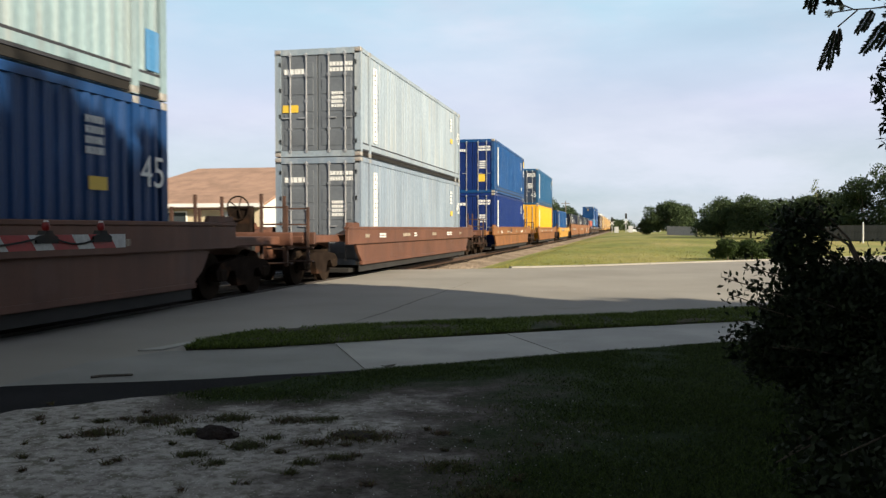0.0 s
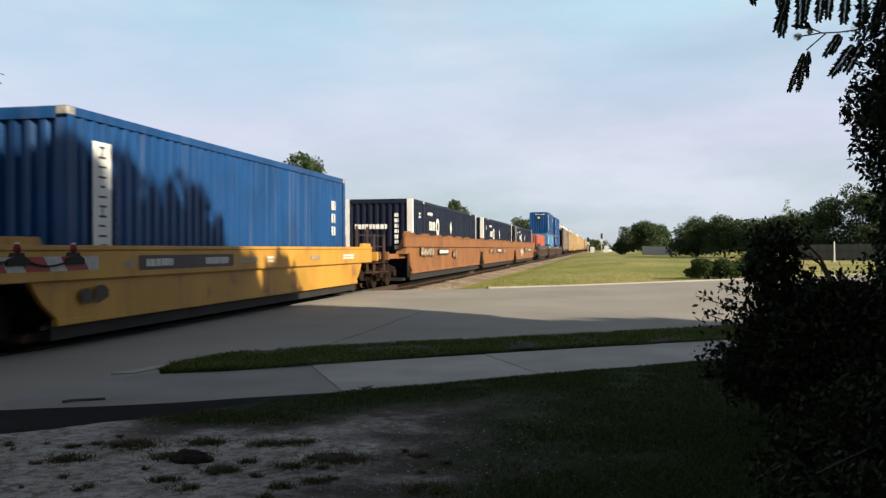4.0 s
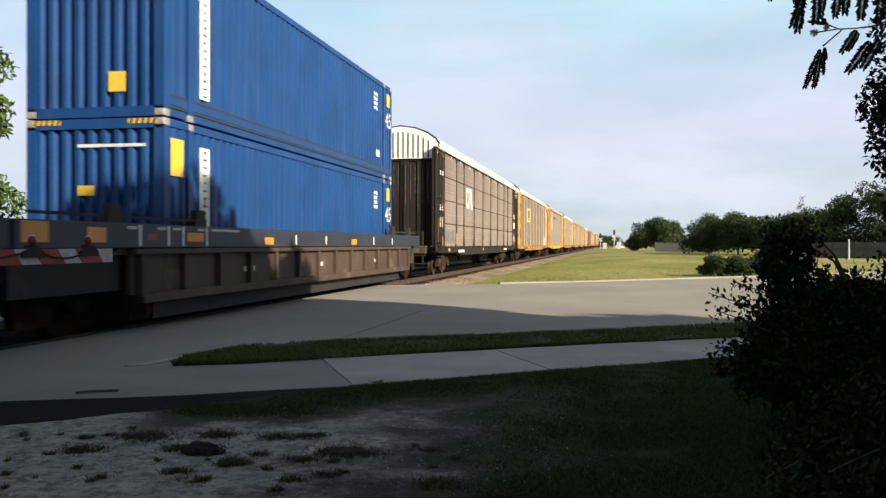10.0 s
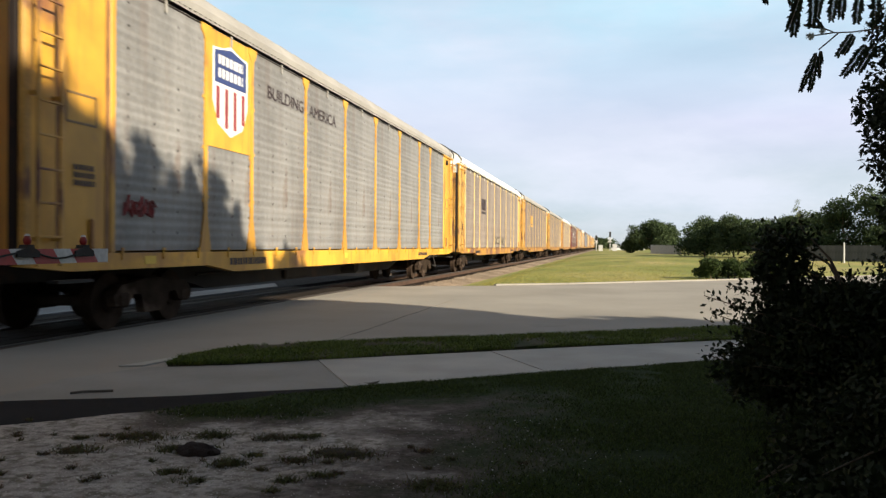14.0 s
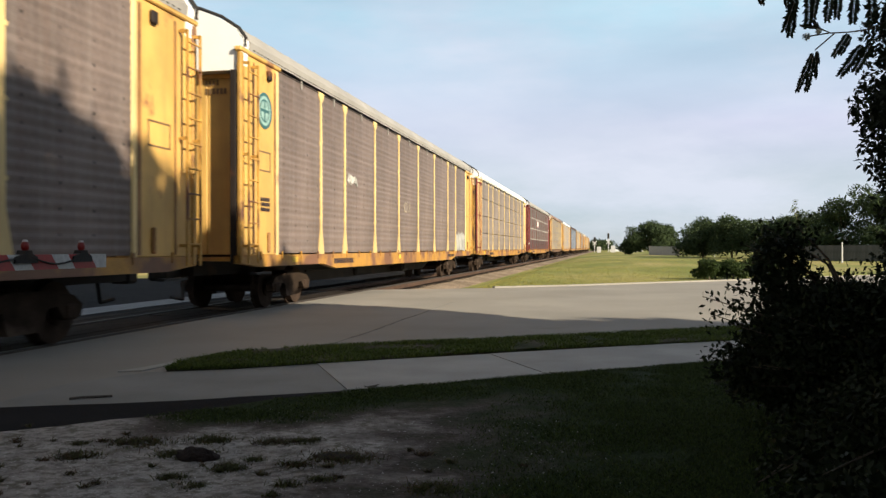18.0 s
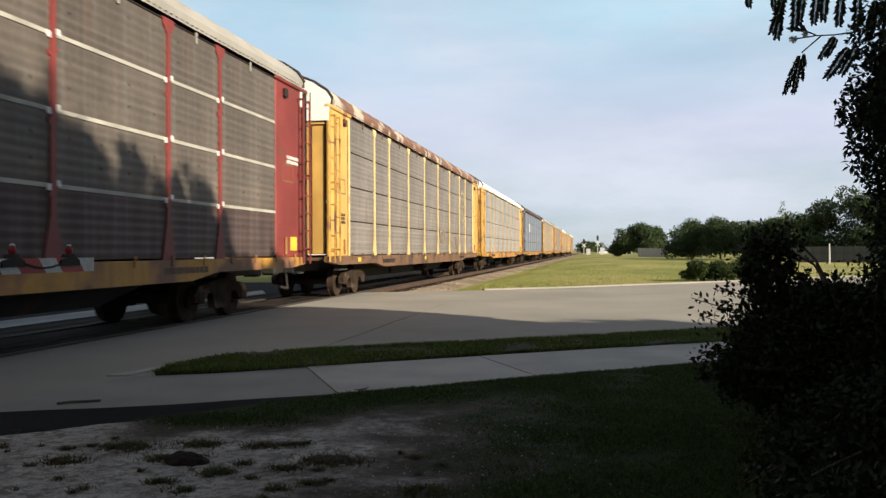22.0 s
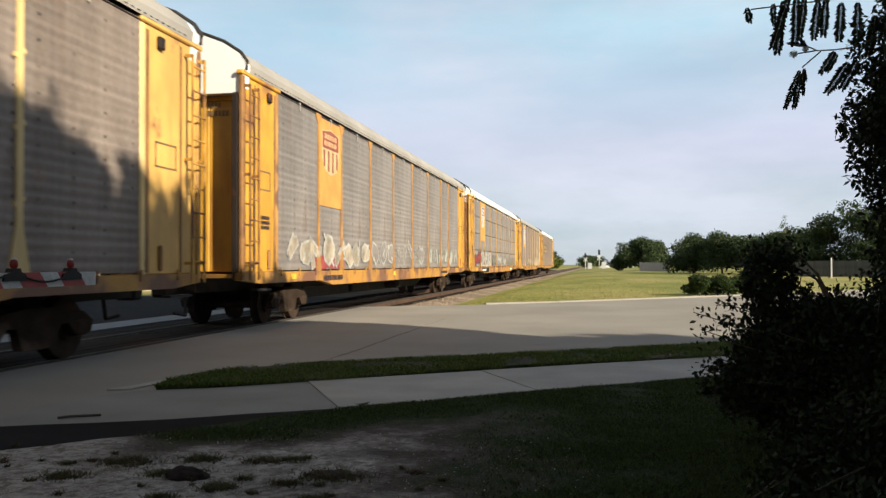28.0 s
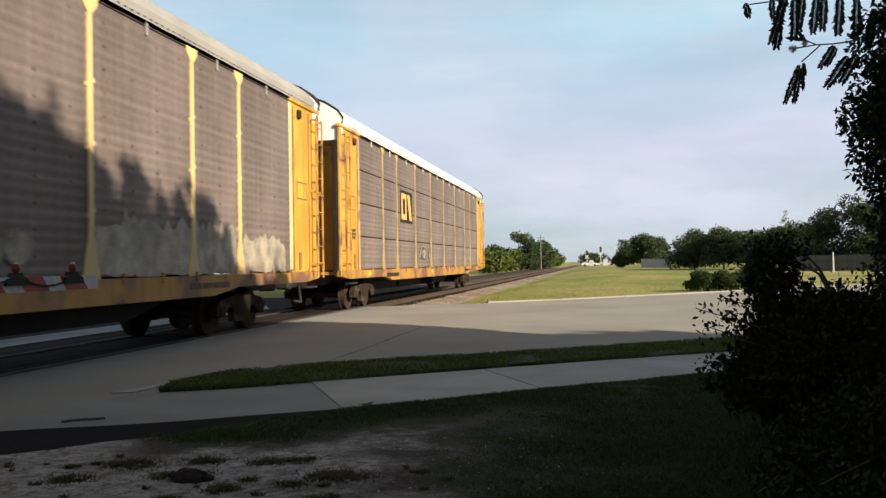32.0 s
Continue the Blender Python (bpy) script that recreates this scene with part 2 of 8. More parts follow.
def field_material():
    """Mown summer grass: broad drifts of green, olive and straw, drawn out across the field, with a little fine mottling."""
    m = bpy.data.materials.new("sunlit field grass")
    m.use_nodes = True
    nt = m.node_tree
    n, l = nt.nodes, nt.links
    bsdf = n["Principled BSDF"]
    bsdf.inputs["Roughness"].default_value, bsdf.inputs["Specular IOR Level"].default_value = 0.95, 0.1
    at = n.new("ShaderNodeNewGeometry").outputs["Position"]

    def drift(size, detail, lo, hi):
        mp = n.new("ShaderNodeMapping")
        mp.inputs["Scale"].default_value = size
        l.new(at, mp.inputs["Vector"])
        t = n.new("ShaderNodeTexNoise")
        t.inputs["Scale"].default_value, t.inputs["Detail"].default_value = 1.0, detail
        l.new(mp.outputs["Vector"], t.inputs["Vector"])
        r = n.new("ShaderNodeMapRange")
        r.inputs["From Min"].default_value, r.inputs["From Max"].default_value = lo, hi
        l.new(t.outputs["Fac"], r.inputs["Value"])
        return r.outputs["Result"], t.outputs["Fac"]

    def mixed(fac, a, b, how="MIX", amount=None):
        x = n.new("ShaderNodeMix")
        x.data_type, x.blend_type = "RGBA", how
        l.new(fac, x.inputs[0])
        for sock, v in ((x.inputs[6], a), (x.inputs[7], b)):
            if isinstance(v, tuple):
                sock.default_value = (*v, 1)
            else:
                l.new(v, sock)
        return x.outputs[2]

    col = mixed(drift((0.16, 0.07, 0.1), 4.0, 0.38, 0.62)[0], (0.145, 0.195, 0.05), (0.29, 0.285, 0.09))
    col = mixed(drift((0.10, 0.045, 0.1), 5.0, 0.47, 0.66)[0], col, (0.41, 0.335, 0.15))
    col = mixed(drift((0.30, 0.12, 0.1), 4.0, 0.54, 0.70)[0], col, (0.12, 0.15, 0.045))
    fleck, height = drift((3.0, 1.6, 3.0), 6.0, 0.40, 0.75)
    col = mixed(fleck, col, (0.20, 0.185, 0.075))
    l.new(col, bsdf.inputs["Base Color"])
    b = n.new("ShaderNodeBump")
    b.inputs["Strength"].default_value, b.inputs["Distance"].default_value = 0.5, 0.06
    l.new(height, b.inputs["Height"])
    l.new(b.outputs["Normal"], bsdf.inputs["Normal"])
    return m


concrete = surface("pale street concrete", (0.30, 0.28, 0.248), 0.9, gloss=0.2, vary=0.12, scale=0.35, grain=90, grit=0.07, bump=0.2, rust=0.06, rust_rgb=(0.2, 0.18, 0.15), rust_scale=0.5, world_space=True)
walk_concrete = surface("grey sidewalk concrete", (0.40, 0.39, 0.355), 0.85, vary=0.15, scale=1.1, grain=120, grit=0.08, bump=0.2, per_piece=0.12, world_space=True)
asphalt = surface("worn dark asphalt", (0.025, 0.025, 0.027), 0.95, gloss=0.05, vary=0.25, scale=1.2, grain=150, grit=0.15, bump=0.4, world_space=True)
# far street set near black: the train's shade is in the colour
far_paving = surface("train-shade dark paving", (0.022, 0.024, 0.029), 0.9, gloss=0.06, vary=0.25, scale=1.2, grain=150, grit=0.15, bump=0.4, world_space=True)
patch_concrete = surface("greyer ramp paving", (0.285, 0.280, 0.262), 0.92, gloss=0.15, vary=0.15, scale=0.9, grain=130, grit=0.1, bump=0.3, world_space=True)
ballast_mat = surface("ballast stone", (0.31, 0.245, 0.185), 0.95, gloss=0.15, vary=0.3, scale=0.6, grain=22, grit=0.22, bump=1.0, world_space=True)
timber = surface("tarred timber", (0.032, 0.025, 0.021), 0.9, gloss=0.1, vary=0.35, scale=3, grain=30, grit=0.2, bump=0.4)
rail_steel = surface("rusty rail steel", (0.12, 0.07, 0.045), 0.6, 0.4, vary=0.3, scale=4, grain=60, bump=0.2)
rail_head = surface("dull rail head", (0.06, 0.05, 0.045), 0.7, 0.2, vary=0.15, scale=3, bump=0.0)
field_grass = field_material()
# verge green is lowered: shade from the bush is in the colour
verge_grass = ground_mix("shade-dark verge grass", (0.026, 0.042, 0.010), (0.042, 0.062, 0.015), (0.11, 0.09, 0.07), 0.9, 0.40, 0.60, fine=50)


def yard_material():
    """Pale gravel that thins into bare soil and then rough grass, towards the sidewalk and to the east, with an uneven border."""
    m = bpy.data.materials.new("gravel and weedy grass")
    m.use_nodes = True
    nt = m.node_tree
    n, l = nt.nodes, nt.links
    bsdf = n["Principled BSDF"]
    bsdf.inputs["Roughness"].default_value, bsdf.inputs["Specular IOR Level"].default_value = 0.95, 0.12
    at = n.new("ShaderNodeNewGeometry").outputs["Position"]

    def noise_at(sc, detail=5.0):
        t = n.new("ShaderNodeTexNoise")
        t.inputs["Scale"].default_value, t.inputs["Detail"].default_value = sc, detail
        l.new(at, t.inputs["Vector"])
        return t.outputs["Fac"]

    def calc(op, *vals):
        k = n.new("ShaderNodeMath")
        k.operation = op
        for i, v in enumerate(vals):
            if isinstance(v, (int, float)):
                k.inputs[i].default_value = v
            else:
                l.new(v, k.inputs[i])
        return k.outputs[0]

    def steps(fac, a, b):
        r = n.new("ShaderNodeMapRange")
        r.inputs["From Min"].default_value, r.inputs["From Max"].default_value = a, b
        l.new(fac, r.inputs["Value"])
        return r.outputs["Result"]

    def mixed(fac, a, b):
        x = n.new("ShaderNodeMix")
        x.data_type = "RGBA"
        l.new(fac, x.inputs[0])
        for sock, v in ((x.inputs[6], a), (x.inputs[7], b)):
            if isinstance(v, tuple):
                sock.default_value = (*v, 1)
            else:
                l.new(v, sock)
        return x.outputs[2]

    sep = n.new("ShaderNodeSeparateXYZ")
    l.new(at, sep.inputs[0])
    wob = calc("MULTIPLY", calc("SUBTRACT", noise_at(1.6, 6.0), 0.5), 3.2)
    wob = calc("ADD", wob, calc("MULTIPLY", calc("SUBTRACT", noise_at(7.0, 4.0), 0.5), 1.2))
    east = steps(calc("ADD", sep.outputs["X"], calc("MULTIPLY", wob, 0.8)), -2.0, -0.1)
    walk_d = calc("SUBTRACT", calc("MULTIPLY", calc("ADD", sep.outputs["X"], 3.12), 0.582), calc("MULTIPLY", calc("SUBTRACT", sep.outputs["Y"], 6.72), 0.813))
    near = steps(calc("ADD", walk_d, calc("MULTIPLY", wob, 0.4)), 1.65, 0.75)
    near = calc("MULTIPLY", near, steps(calc("ADD", sep.outputs["X"], calc("MULTIPLY", wob, 0.25)), -3.55, -2.95))
    grass = calc("MAXIMUM", east, near)
    # gravel: stones of two sizes in dusty soil
    def cells(sc, a, b):
        v = n.new("ShaderNodeTexVoronoi")
        v.inputs["Scale"].default_value = sc
        l.new(at, v.inputs["Vector"])
        return steps(v.outputs["Distance"], a, b), v.outputs["Color"]
    big, big_tint = cells(21.0, 0.08, 0.24)
    small, small_tint = cells(48.0, 0.10, 0.34)
    dusty = mixed(steps(noise_at(5.0, 6.0), 0.38, 0.62), (0.28, 0.262, 0.240), (0.41, 0.388, 0.360))
    dusty = mixed(steps(noise_at(17.0, 6.0), 0.36, 0.54), (0.195, 0.180, 0.162), dusty)
    dusty = mixed(steps(noise_at(8.5, 4.0), 0.47, 0.36), dusty, (0.165, 0.155, 0.128))
    def stone(tint):
        h = n.new("ShaderNodeSeparateColor")
        l.new(tint, h.inputs[0])
        return mixed(h.outputs[0], (0.16, 0.15, 0.14), (0.62, 0.60, 0.57))
    dusty = mixed(small, stone(small_tint), dusty)
    dusty = mixed(calc("MAXIMUM", big, steps(noise_at(3.0), 0.46, 0.56)), stone(big_tint), dusty)
    soil = mixed(steps(noise_at(30.0, 6.0), 0.3, 0.7), (0.05, 0.041, 0.036), (0.125, 0.107, 0.098))
    # grass green kept very dark, with the bush's shade in it
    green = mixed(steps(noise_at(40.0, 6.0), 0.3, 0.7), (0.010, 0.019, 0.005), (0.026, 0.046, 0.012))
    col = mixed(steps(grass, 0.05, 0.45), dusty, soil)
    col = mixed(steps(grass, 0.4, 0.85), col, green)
    l.new(col, bsdf.inputs["Base Color"])
    b = n.new("ShaderNodeBump")
    b.inputs["Strength"].default_value, b.inputs["Distance"].default_value = 0.9, 0.03
    l.new(noise_at(45.0, 5.0), b.inputs["Height"])
    l.new(b.outputs["Normal"], bsdf.inputs["Normal"])
    return m


yard_ground = yard_material()
steel_black = surface("grimy black steel", (0.020, 0.018, 0.017), 0.8, 0.1, vary=0.3, scale=2, grain=30, rust=0.25, rust_rgb=(0.05, 0.026, 0.017))
# well trucks and wheels: shade under the wagons is in these dark colours
truck_steel = surface("shaded truck casting", (0.020, 0.014, 0.011), 0.95, 0.0, gloss=0.03, vary=0.35, scale=3, grain=30, rust=0.2, rust_rgb=(0.045, 0.024, 0.015))
wheel_steel = surface("shaded brown wheel steel", (0.026, 0.018, 0.013), 0.9, 0.0, gloss=0.05, vary=0.3, scale=4, grain=40)
# autorack trucks and wheels: a lighter copy coloured as sunlit, with dust patches
sunlit_truck = surface("sunlit truck casting with dust", (0.038, 0.027, 0.020), 0.95, 0.0, gloss=0.05, vary=0.35, scale=3, grain=30, rust=0.25, rust_rgb=(0.09, 0.065, 0.05))
sunlit_wheel = surface("sunlit wheel steel with dust", (0.052, 0.036, 0.027), 0.9, 0.0, gloss=0.05, vary=0.35, scale=4, grain=40, rust=0.3, rust_rgb=(0.035, 0.025, 0.02))
white_mark = surface("white lettering", (0.78, 0.78, 0.76), 0.6, vary=0.08, bump=0)
dark_mark = surface("dark lettering", (0.03, 0.03, 0.035), 0.6, vary=0.1, bump=0)
yellow_mark = surface("yellow decal", (0.75, 0.50, 0.05), 0.55, vary=0.1, bump=0)

# ---- mesh helpers ----
MESHES = {}


def finish(bm, name, material, smooth=False):
    me = bpy.data.meshes.new(name)
    bm.to_mesh(me)
    bm.free()
    if smooth:
        for p in me.polygons:
            p.use_smooth = True
    me.materials.append(material)
    return me


def part(name, bm, material, parent=None, label="", at=None, smooth=False):
    """One mesh object, under its thing or part."""
    me = bm if isinstance(bm, bpy.types.Mesh) else finish(bm, name, material, smooth)
    ob = new(name, me)
    if parent:
        ob.parent = parent
    if at is not None:
        ob.matrix_basis = at if isinstance(at, Matrix) else Matrix.Translation(at)
    return tagged(ob, label)


def shared(key, name, build, material, parent=None, label="", at=None, smooth=False):
    """A part whose mesh is made once for each key and material."""
    k = (key, material.name)
    if k not in MESHES:
        bm = bmesh.new()
        build(bm)
        MESHES[k] = finish(bm, name, material, smooth)
    return part(name, MESHES[k], material, parent, label, at)


def box(bm, x0, x1, y0, y1, z0, z1, bevel=0.0):
    vs = [bm.verts.new(p) for p in ((x0, y0, z0), (x1, y0, z0), (x1, y1, z0), (x0, y1, z0), (x0, y0, z1), (x1, y0, z1), (x1, y1, z1), (x0, y1, z1))]
    fs = [bm.faces.new([vs[i] for i in f]) for f in ((3, 2, 1, 0), (4, 5, 6, 7), (0, 1, 5, 4), (1, 2, 6, 5), (2, 3, 7, 6), (3, 0, 4, 7))]
    if bevel:
        edges = list({e for f in fs for e in f.edges})
        bmesh.ops.bevel(bm, geom=edges, offset=bevel, segments=1, affect="EDGES", profile=0.5)
    return vs


def boxed(x0, x1, y0, y1, z0, z1, bevel=0.0):
    bm = bmesh.new()
    box(bm, x0, x1, y0, y1, z0, z1, bevel)
    return bm


def tube(bm, a, b, r, sides=6, r2=None):
    a, b = Vector(a), Vector(b)
    d = (b - a)
    q = d.to_track_quat("Z", "Y")
    r2 = r if r2 is None else r2
    lo = [bm.verts.new(a + q @ Vector((r * math.cos(2 * math.pi * i / sides), r * math.sin(2 * math.pi * i / sides), 0))) for i in range(sides)]
    hi = [bm.verts.new(b + q @ Vector((r2 * math.cos(2 * math.pi * i / sides), r2 * math.sin(2 * math.pi * i / sides), 0))) for i in range(sides)]
    for i in range(sides):
        j = (i + 1) % sides
        bm.faces.new((lo[i], lo[j], hi[j], hi[i]))
    bm.faces.new(lo[::-1])
    bm.faces.new(hi)


def cord(bm, pts, r, sides=6):
    """One unbroken round bar or cable through the points."""
    pts = [Vector(p) for p in pts]
    rings = []
    for i, p in enumerate(pts):
        d = pts[min(i + 1, len(pts) - 1)] - pts[max(i - 1, 0)]
        q = d.to_track_quat("Z", "Y")
        rings.append([bm.verts.new(p + q @ Vector((r * math.cos(2 * math.pi * k / sides), r * math.sin(2 * math.pi * k / sides), 0))) for k in range(sides)])
    for a, b in zip(rings, rings[1:]):
        for k in range(sides):
            j = (k + 1) % sides
            bm.faces.new((a[k], a[j], b[j], b[k]))
    bm.faces.new(rings[0][::-1])
    bm.faces.new(rings[-1])


def prism(bm, outline, axis, a, b):
    """A flat outline (pairs) drawn out between a and b along x, y or z."""
    def at(p, d):
        return {"x": (d, p[0], p[1]), "y": (p[0], d, p[1]), "z": (p[0], p[1], d)}[axis]
    va, vb = [bm.verts.new(at(p, a)) for p in outline], [bm.verts.new(at(p, b)) for p in outline]
    n = len(outline)
    fs = [bm.faces.new((va[i], va[(i + 1) % n], vb[(i + 1) % n], vb[i])) for i in range(n)]
    fs += [bm.faces.new(va[::-1]), bm.faces.new(vb)]
    bmesh.ops.recalc_face_normals(bm, faces=fs)


def words(text, size, material, parent, at, name="lettering", wide=1.0):
    """Raised lettering that faces +X, as a mesh."""
    cu = bpy.data.curves.new(name, "FONT")
    cu.body, cu.size, cu.extrude, cu.align_x, cu.align_y = text, size, 0.002, "CENTER", "CENTER"
    tmp = bpy.data.objects.new("tmp", cu)
    scene.collection.objects.link(tmp)
    bpy.context.view_layer.update()
    me = bpy.data.meshes.new_from_object(tmp.evaluated_get(bpy.context.evaluated_depsgraph_get()))
    bpy.data.objects.remove(tmp)
    bpy.data.curves.remove(cu)
    me.materials.clear()
    me.materials.append(material)
    return part(name, me, material, parent, at=Matrix(at) @ Matrix.Diagonal((wide, 1, 1, 1)))


FACE_X = pose(0, 0, 0, 90, 0, 90)       # lettering on a side that looks to +X
FACE_Y = pose(0, 0, 0, 90, 0, 0)        # lettering on an end that looks to -Y


def raw_mesh(name, verts, faces, material):
    me = bpy.data.meshes.new(name)
    me.from_pydata(verts, [], faces)
    me.materials.append(material)
    return me


def leaf_cloud(name, pts, size, material, rng, long=2.2, droop=0.3):
    """Many small folded leaves at the points given: each two triangles with a crease."""
    n = len(pts)
    d = rng.normal(size=(n, 3))
    d[:, 2] -= droop
    d /= np.linalg.norm(d, axis=1)[:, None]
    s = rng.normal(size=(n, 3))
    s -= (s * d).sum(1)[:, None] * d
    s /= np.linalg.norm(s, axis=1)[:, None]
    k = size * rng.uniform(0.6, 1.3, n)[:, None]
    up = np.cross(d, s)
    a = pts
    b = pts + d * k * long * 0.5 + s * k * 0.5 + up * k * 0.12
    c = pts + d * k * long
    e = pts + d * k * long * 0.5 - s * k * 0.5 + up * k * 0.12
    verts = np.stack([a, b, c, e], 1).reshape(-1, 3)
    me = bpy.data.meshes.new(name)
    idx = np.arange(n)[:, None] * 4
    faces = np.concatenate([idx + np.array([0, 1, 2]), idx + np.array([0, 2, 3])], 1).reshape(-1, 3)
    me.vertices.add(len(verts))
    me.vertices.foreach_set("co", verts.astype(np.float32).ravel())
    me.loops.add(len(faces) * 3)
    me.loops.foreach_set("vertex_index", faces.astype(np.int32).ravel())
    me.polygons.add(len(faces))
    me.polygons.foreach_set("loop_start", np.arange(0, len(faces) * 3, 3, dtype=np.int32))
    me.update(calc_edges=True)
    me.validate()
    me.materials.append(material)
    return me


def blades(name, pts, height, material, rng, width=0.006, lean=0.5):
    """Grass: one narrow bent blade at each point."""
    n = len(pts)
    h = height * rng.uniform(0.5, 1.3, n)[:, None]
    a = rng.uniform(0, 2 * math.pi, n)
    side = np.stack([np.cos(a), np.sin(a), np.zeros(n)], 1) * width * rng.uniform(0.7, 1.6, n)[:, None]
    tip = np.stack([rng.normal(0, lean, n), rng.normal(0, lean, n), np.ones(n)], 1) * h
    mid = tip * np.array([0.35, 0.35, 0.6])
    verts = np.stack([pts - side, pts + side, pts + mid + side * 0.7, pts + mid - side * 0.7, pts + tip], 1).reshape(-1, 3)
    idx = np.arange(n)[:, None] * 5
    faces = np.concatenate([idx + np.array([0, 1, 2]), idx + np.array([0, 2, 3]), idx + np.array([3, 2, 4])], 1).reshape(-1, 3)
    me = bpy.data.meshes.new(name)
    me.vertices.add(len(verts))
    me.vertices.foreach_set("co", verts.astype(np.float32).ravel())
    me.loops.add(len(faces) * 3)
    me.loops.foreach_set("vertex_index", faces.astype(np.int32).ravel())
    me.polygons.add(len(faces))
    me.polygons.foreach_set("loop_start", np.arange(0, len(faces) * 3, 3, dtype=np.int32))
    me.update(calc_edges=True)
    me.materials.append(material)
    return me

# ---- ground, street and track ----
TRACK_X, GAUGE = -8.1, 1.435
def smooth01(v, a, b):
    t = min(1.0, max(0.0, (v - a) / (b - a)))
    return t * t * (3 - 2 * t)


def ground_z(x, y):
    z = -0.30 + 0.25 * smooth01(abs(x - TRACK_X), 2.7, 4.4)
    if x > -5 and y > 30:
        z += 0.25 * smooth01(y, 32, 75) * smooth01(x, -4.5, 0.5) + 0.10 * noise.noise((x * 0.10, y * 0.06, 3.1)) * smooth01(y, 34, 60)
    return z


def make_ground():
    xs = [-2500, -900, -300, -120, -60, -40, -30, -24, -18, -15] + [-13 + 0.5 * i for i in range(27)] + [1 + 1.5 * i for i in range(24)] + [40, 55, 80, 120, 300, 900, 2500]
    ys = [-900, -300, -100, -40, -20, -10] + [-6 + 3 * i for i in range(60)] + [180, 200, 240, 300, 400, 600, 900, 1600, 3200]
    verts = [(x, y, ground_z(x, y)) for y in ys for x in xs]
    w = len(xs)
    faces = [(j * w + i, j * w + i + 1, (j + 1) * w + i + 1, (j + 1) * w + i) for j in range(len(ys) - 1) for i in range(w - 1)]
    ob = new("ground", raw_mesh("ground", verts, faces, field_grass))
    for p in ob.data.polygons:
        p.use_smooth = True
    tagged(ob, "patchy sunlit grass field with dry yellow tufts", "ground", kind="structure")


make_ground()

KERB = [(-7.12, 24.95), (-5.4, 25.75), (-3.55, 26.75), (-1.3, 28.4), (5.25, 34.75), (14.0, 43.3), (40.0, 68.6)]
ROAD_NEAR = [(40.0, 39.0), (10.0, 19.6), (1.4, 13.5), (0.24, 12.67), (-1.32, 11.63), (-2.72, 10.77), (-3.61, 10.16), (-4.35, 9.55), (-4.62, 8.55), (-4.47, 7.94)]
WALK_FAR = [(-4.47, 7.94), (-3.9, 8.22), (-3.14, 8.78), (-2.35, 9.4), (-1.48, 10.08), (-0.49, 10.72), (1.19, 11.72), (10.0, 17.4)]
WALK_NEAR = [(-4.25, 5.15), (-3.83, 6.02), (-3.12, 6.72), (-2.27, 7.17), (-1.61, 7.68), (-0.93, 8.23), (-0.4, 8.64), (1.11, 9.75), (10.0, 15.6)]


def slab(name, outline, z0, z1, material, label, category, parent=None):
    bm = bmesh.new()
    prism(bm, outline, "z", z0, z1)
    bmesh.ops.triangulate(bm, faces=[f for f in bm.faces if len(f.verts) > 4])
    ob = part(name, bm, material, parent)
    return tagged(ob, label, category, kind="structure")


slab("road", [(-7.1, -30)] + KERB + ROAD_NEAR + [(-4.25, 5.15), (-5.2, -30)], -0.33, 0.0, concrete,
     "wide pale concrete street running up to the level crossing", "road")
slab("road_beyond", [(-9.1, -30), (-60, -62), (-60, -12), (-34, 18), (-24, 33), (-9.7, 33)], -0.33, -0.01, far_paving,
     "street on the far side of the railway, coloured dark as train shade", "road")
# strip laid on the far street, its sky light painted as a paler blue-grey
slab("far_edging", [(-11.35, -30), (-9.88, -30), (-9.86, 24), (-10.8, 26)], -0.3, 0.004, surface("sky-lit street strip", (0.105, 0.112, 0.130), 0.6, vary=0.5, scale=1.1, grain=14, grit=0.25, bump=0.3, rust=0.35, rust_rgb=(0.03, 0.032, 0.037), rust_scale=1.3, stretch=(1, 0.25, 1), world_space=True),
     "pale strip of the far street with sky light in its colour", "pavement")
slab("ramp_paving", [(-4.66, 7.86), (-3.9, 8.22), (-3.14, 8.78), (-2.27, 7.17), (-3.12, 6.72), (-3.83, 6.02), (-4.25, 5.15), (-4.9, 5.0), (-5.0, 7.0)], -0.02, 0.006,
     patch_concrete, "greyer patched paving where the sidewalk meets the street", "pavement")
slab("asphalt_edge", [(-2.33, 7.13), (-3.02, 6.72), (-3.48, 6.44), (-3.98, 6.2), (-4.4, 6.04), (-4.8, 5.86), (-5.7, 5.3), (-6.0, 3.0), (-5.0, 1.0), (-4.5, 0.9), (-4.2, 4.95), (-3.7, 5.4), (-3.0, 6.1), (-2.3, 6.75)], -0.1, 0.0105,
     asphalt, "crumbling dark asphalt edge along the paving", "pavement")


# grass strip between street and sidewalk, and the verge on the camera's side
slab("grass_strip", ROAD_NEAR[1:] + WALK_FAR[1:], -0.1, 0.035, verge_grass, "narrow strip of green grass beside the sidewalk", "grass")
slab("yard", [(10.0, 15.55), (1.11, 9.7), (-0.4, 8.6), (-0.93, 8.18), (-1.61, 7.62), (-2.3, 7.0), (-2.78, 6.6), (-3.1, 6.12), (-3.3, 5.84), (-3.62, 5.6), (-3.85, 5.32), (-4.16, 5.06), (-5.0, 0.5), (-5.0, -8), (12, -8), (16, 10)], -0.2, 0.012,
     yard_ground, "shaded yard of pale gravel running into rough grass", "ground")


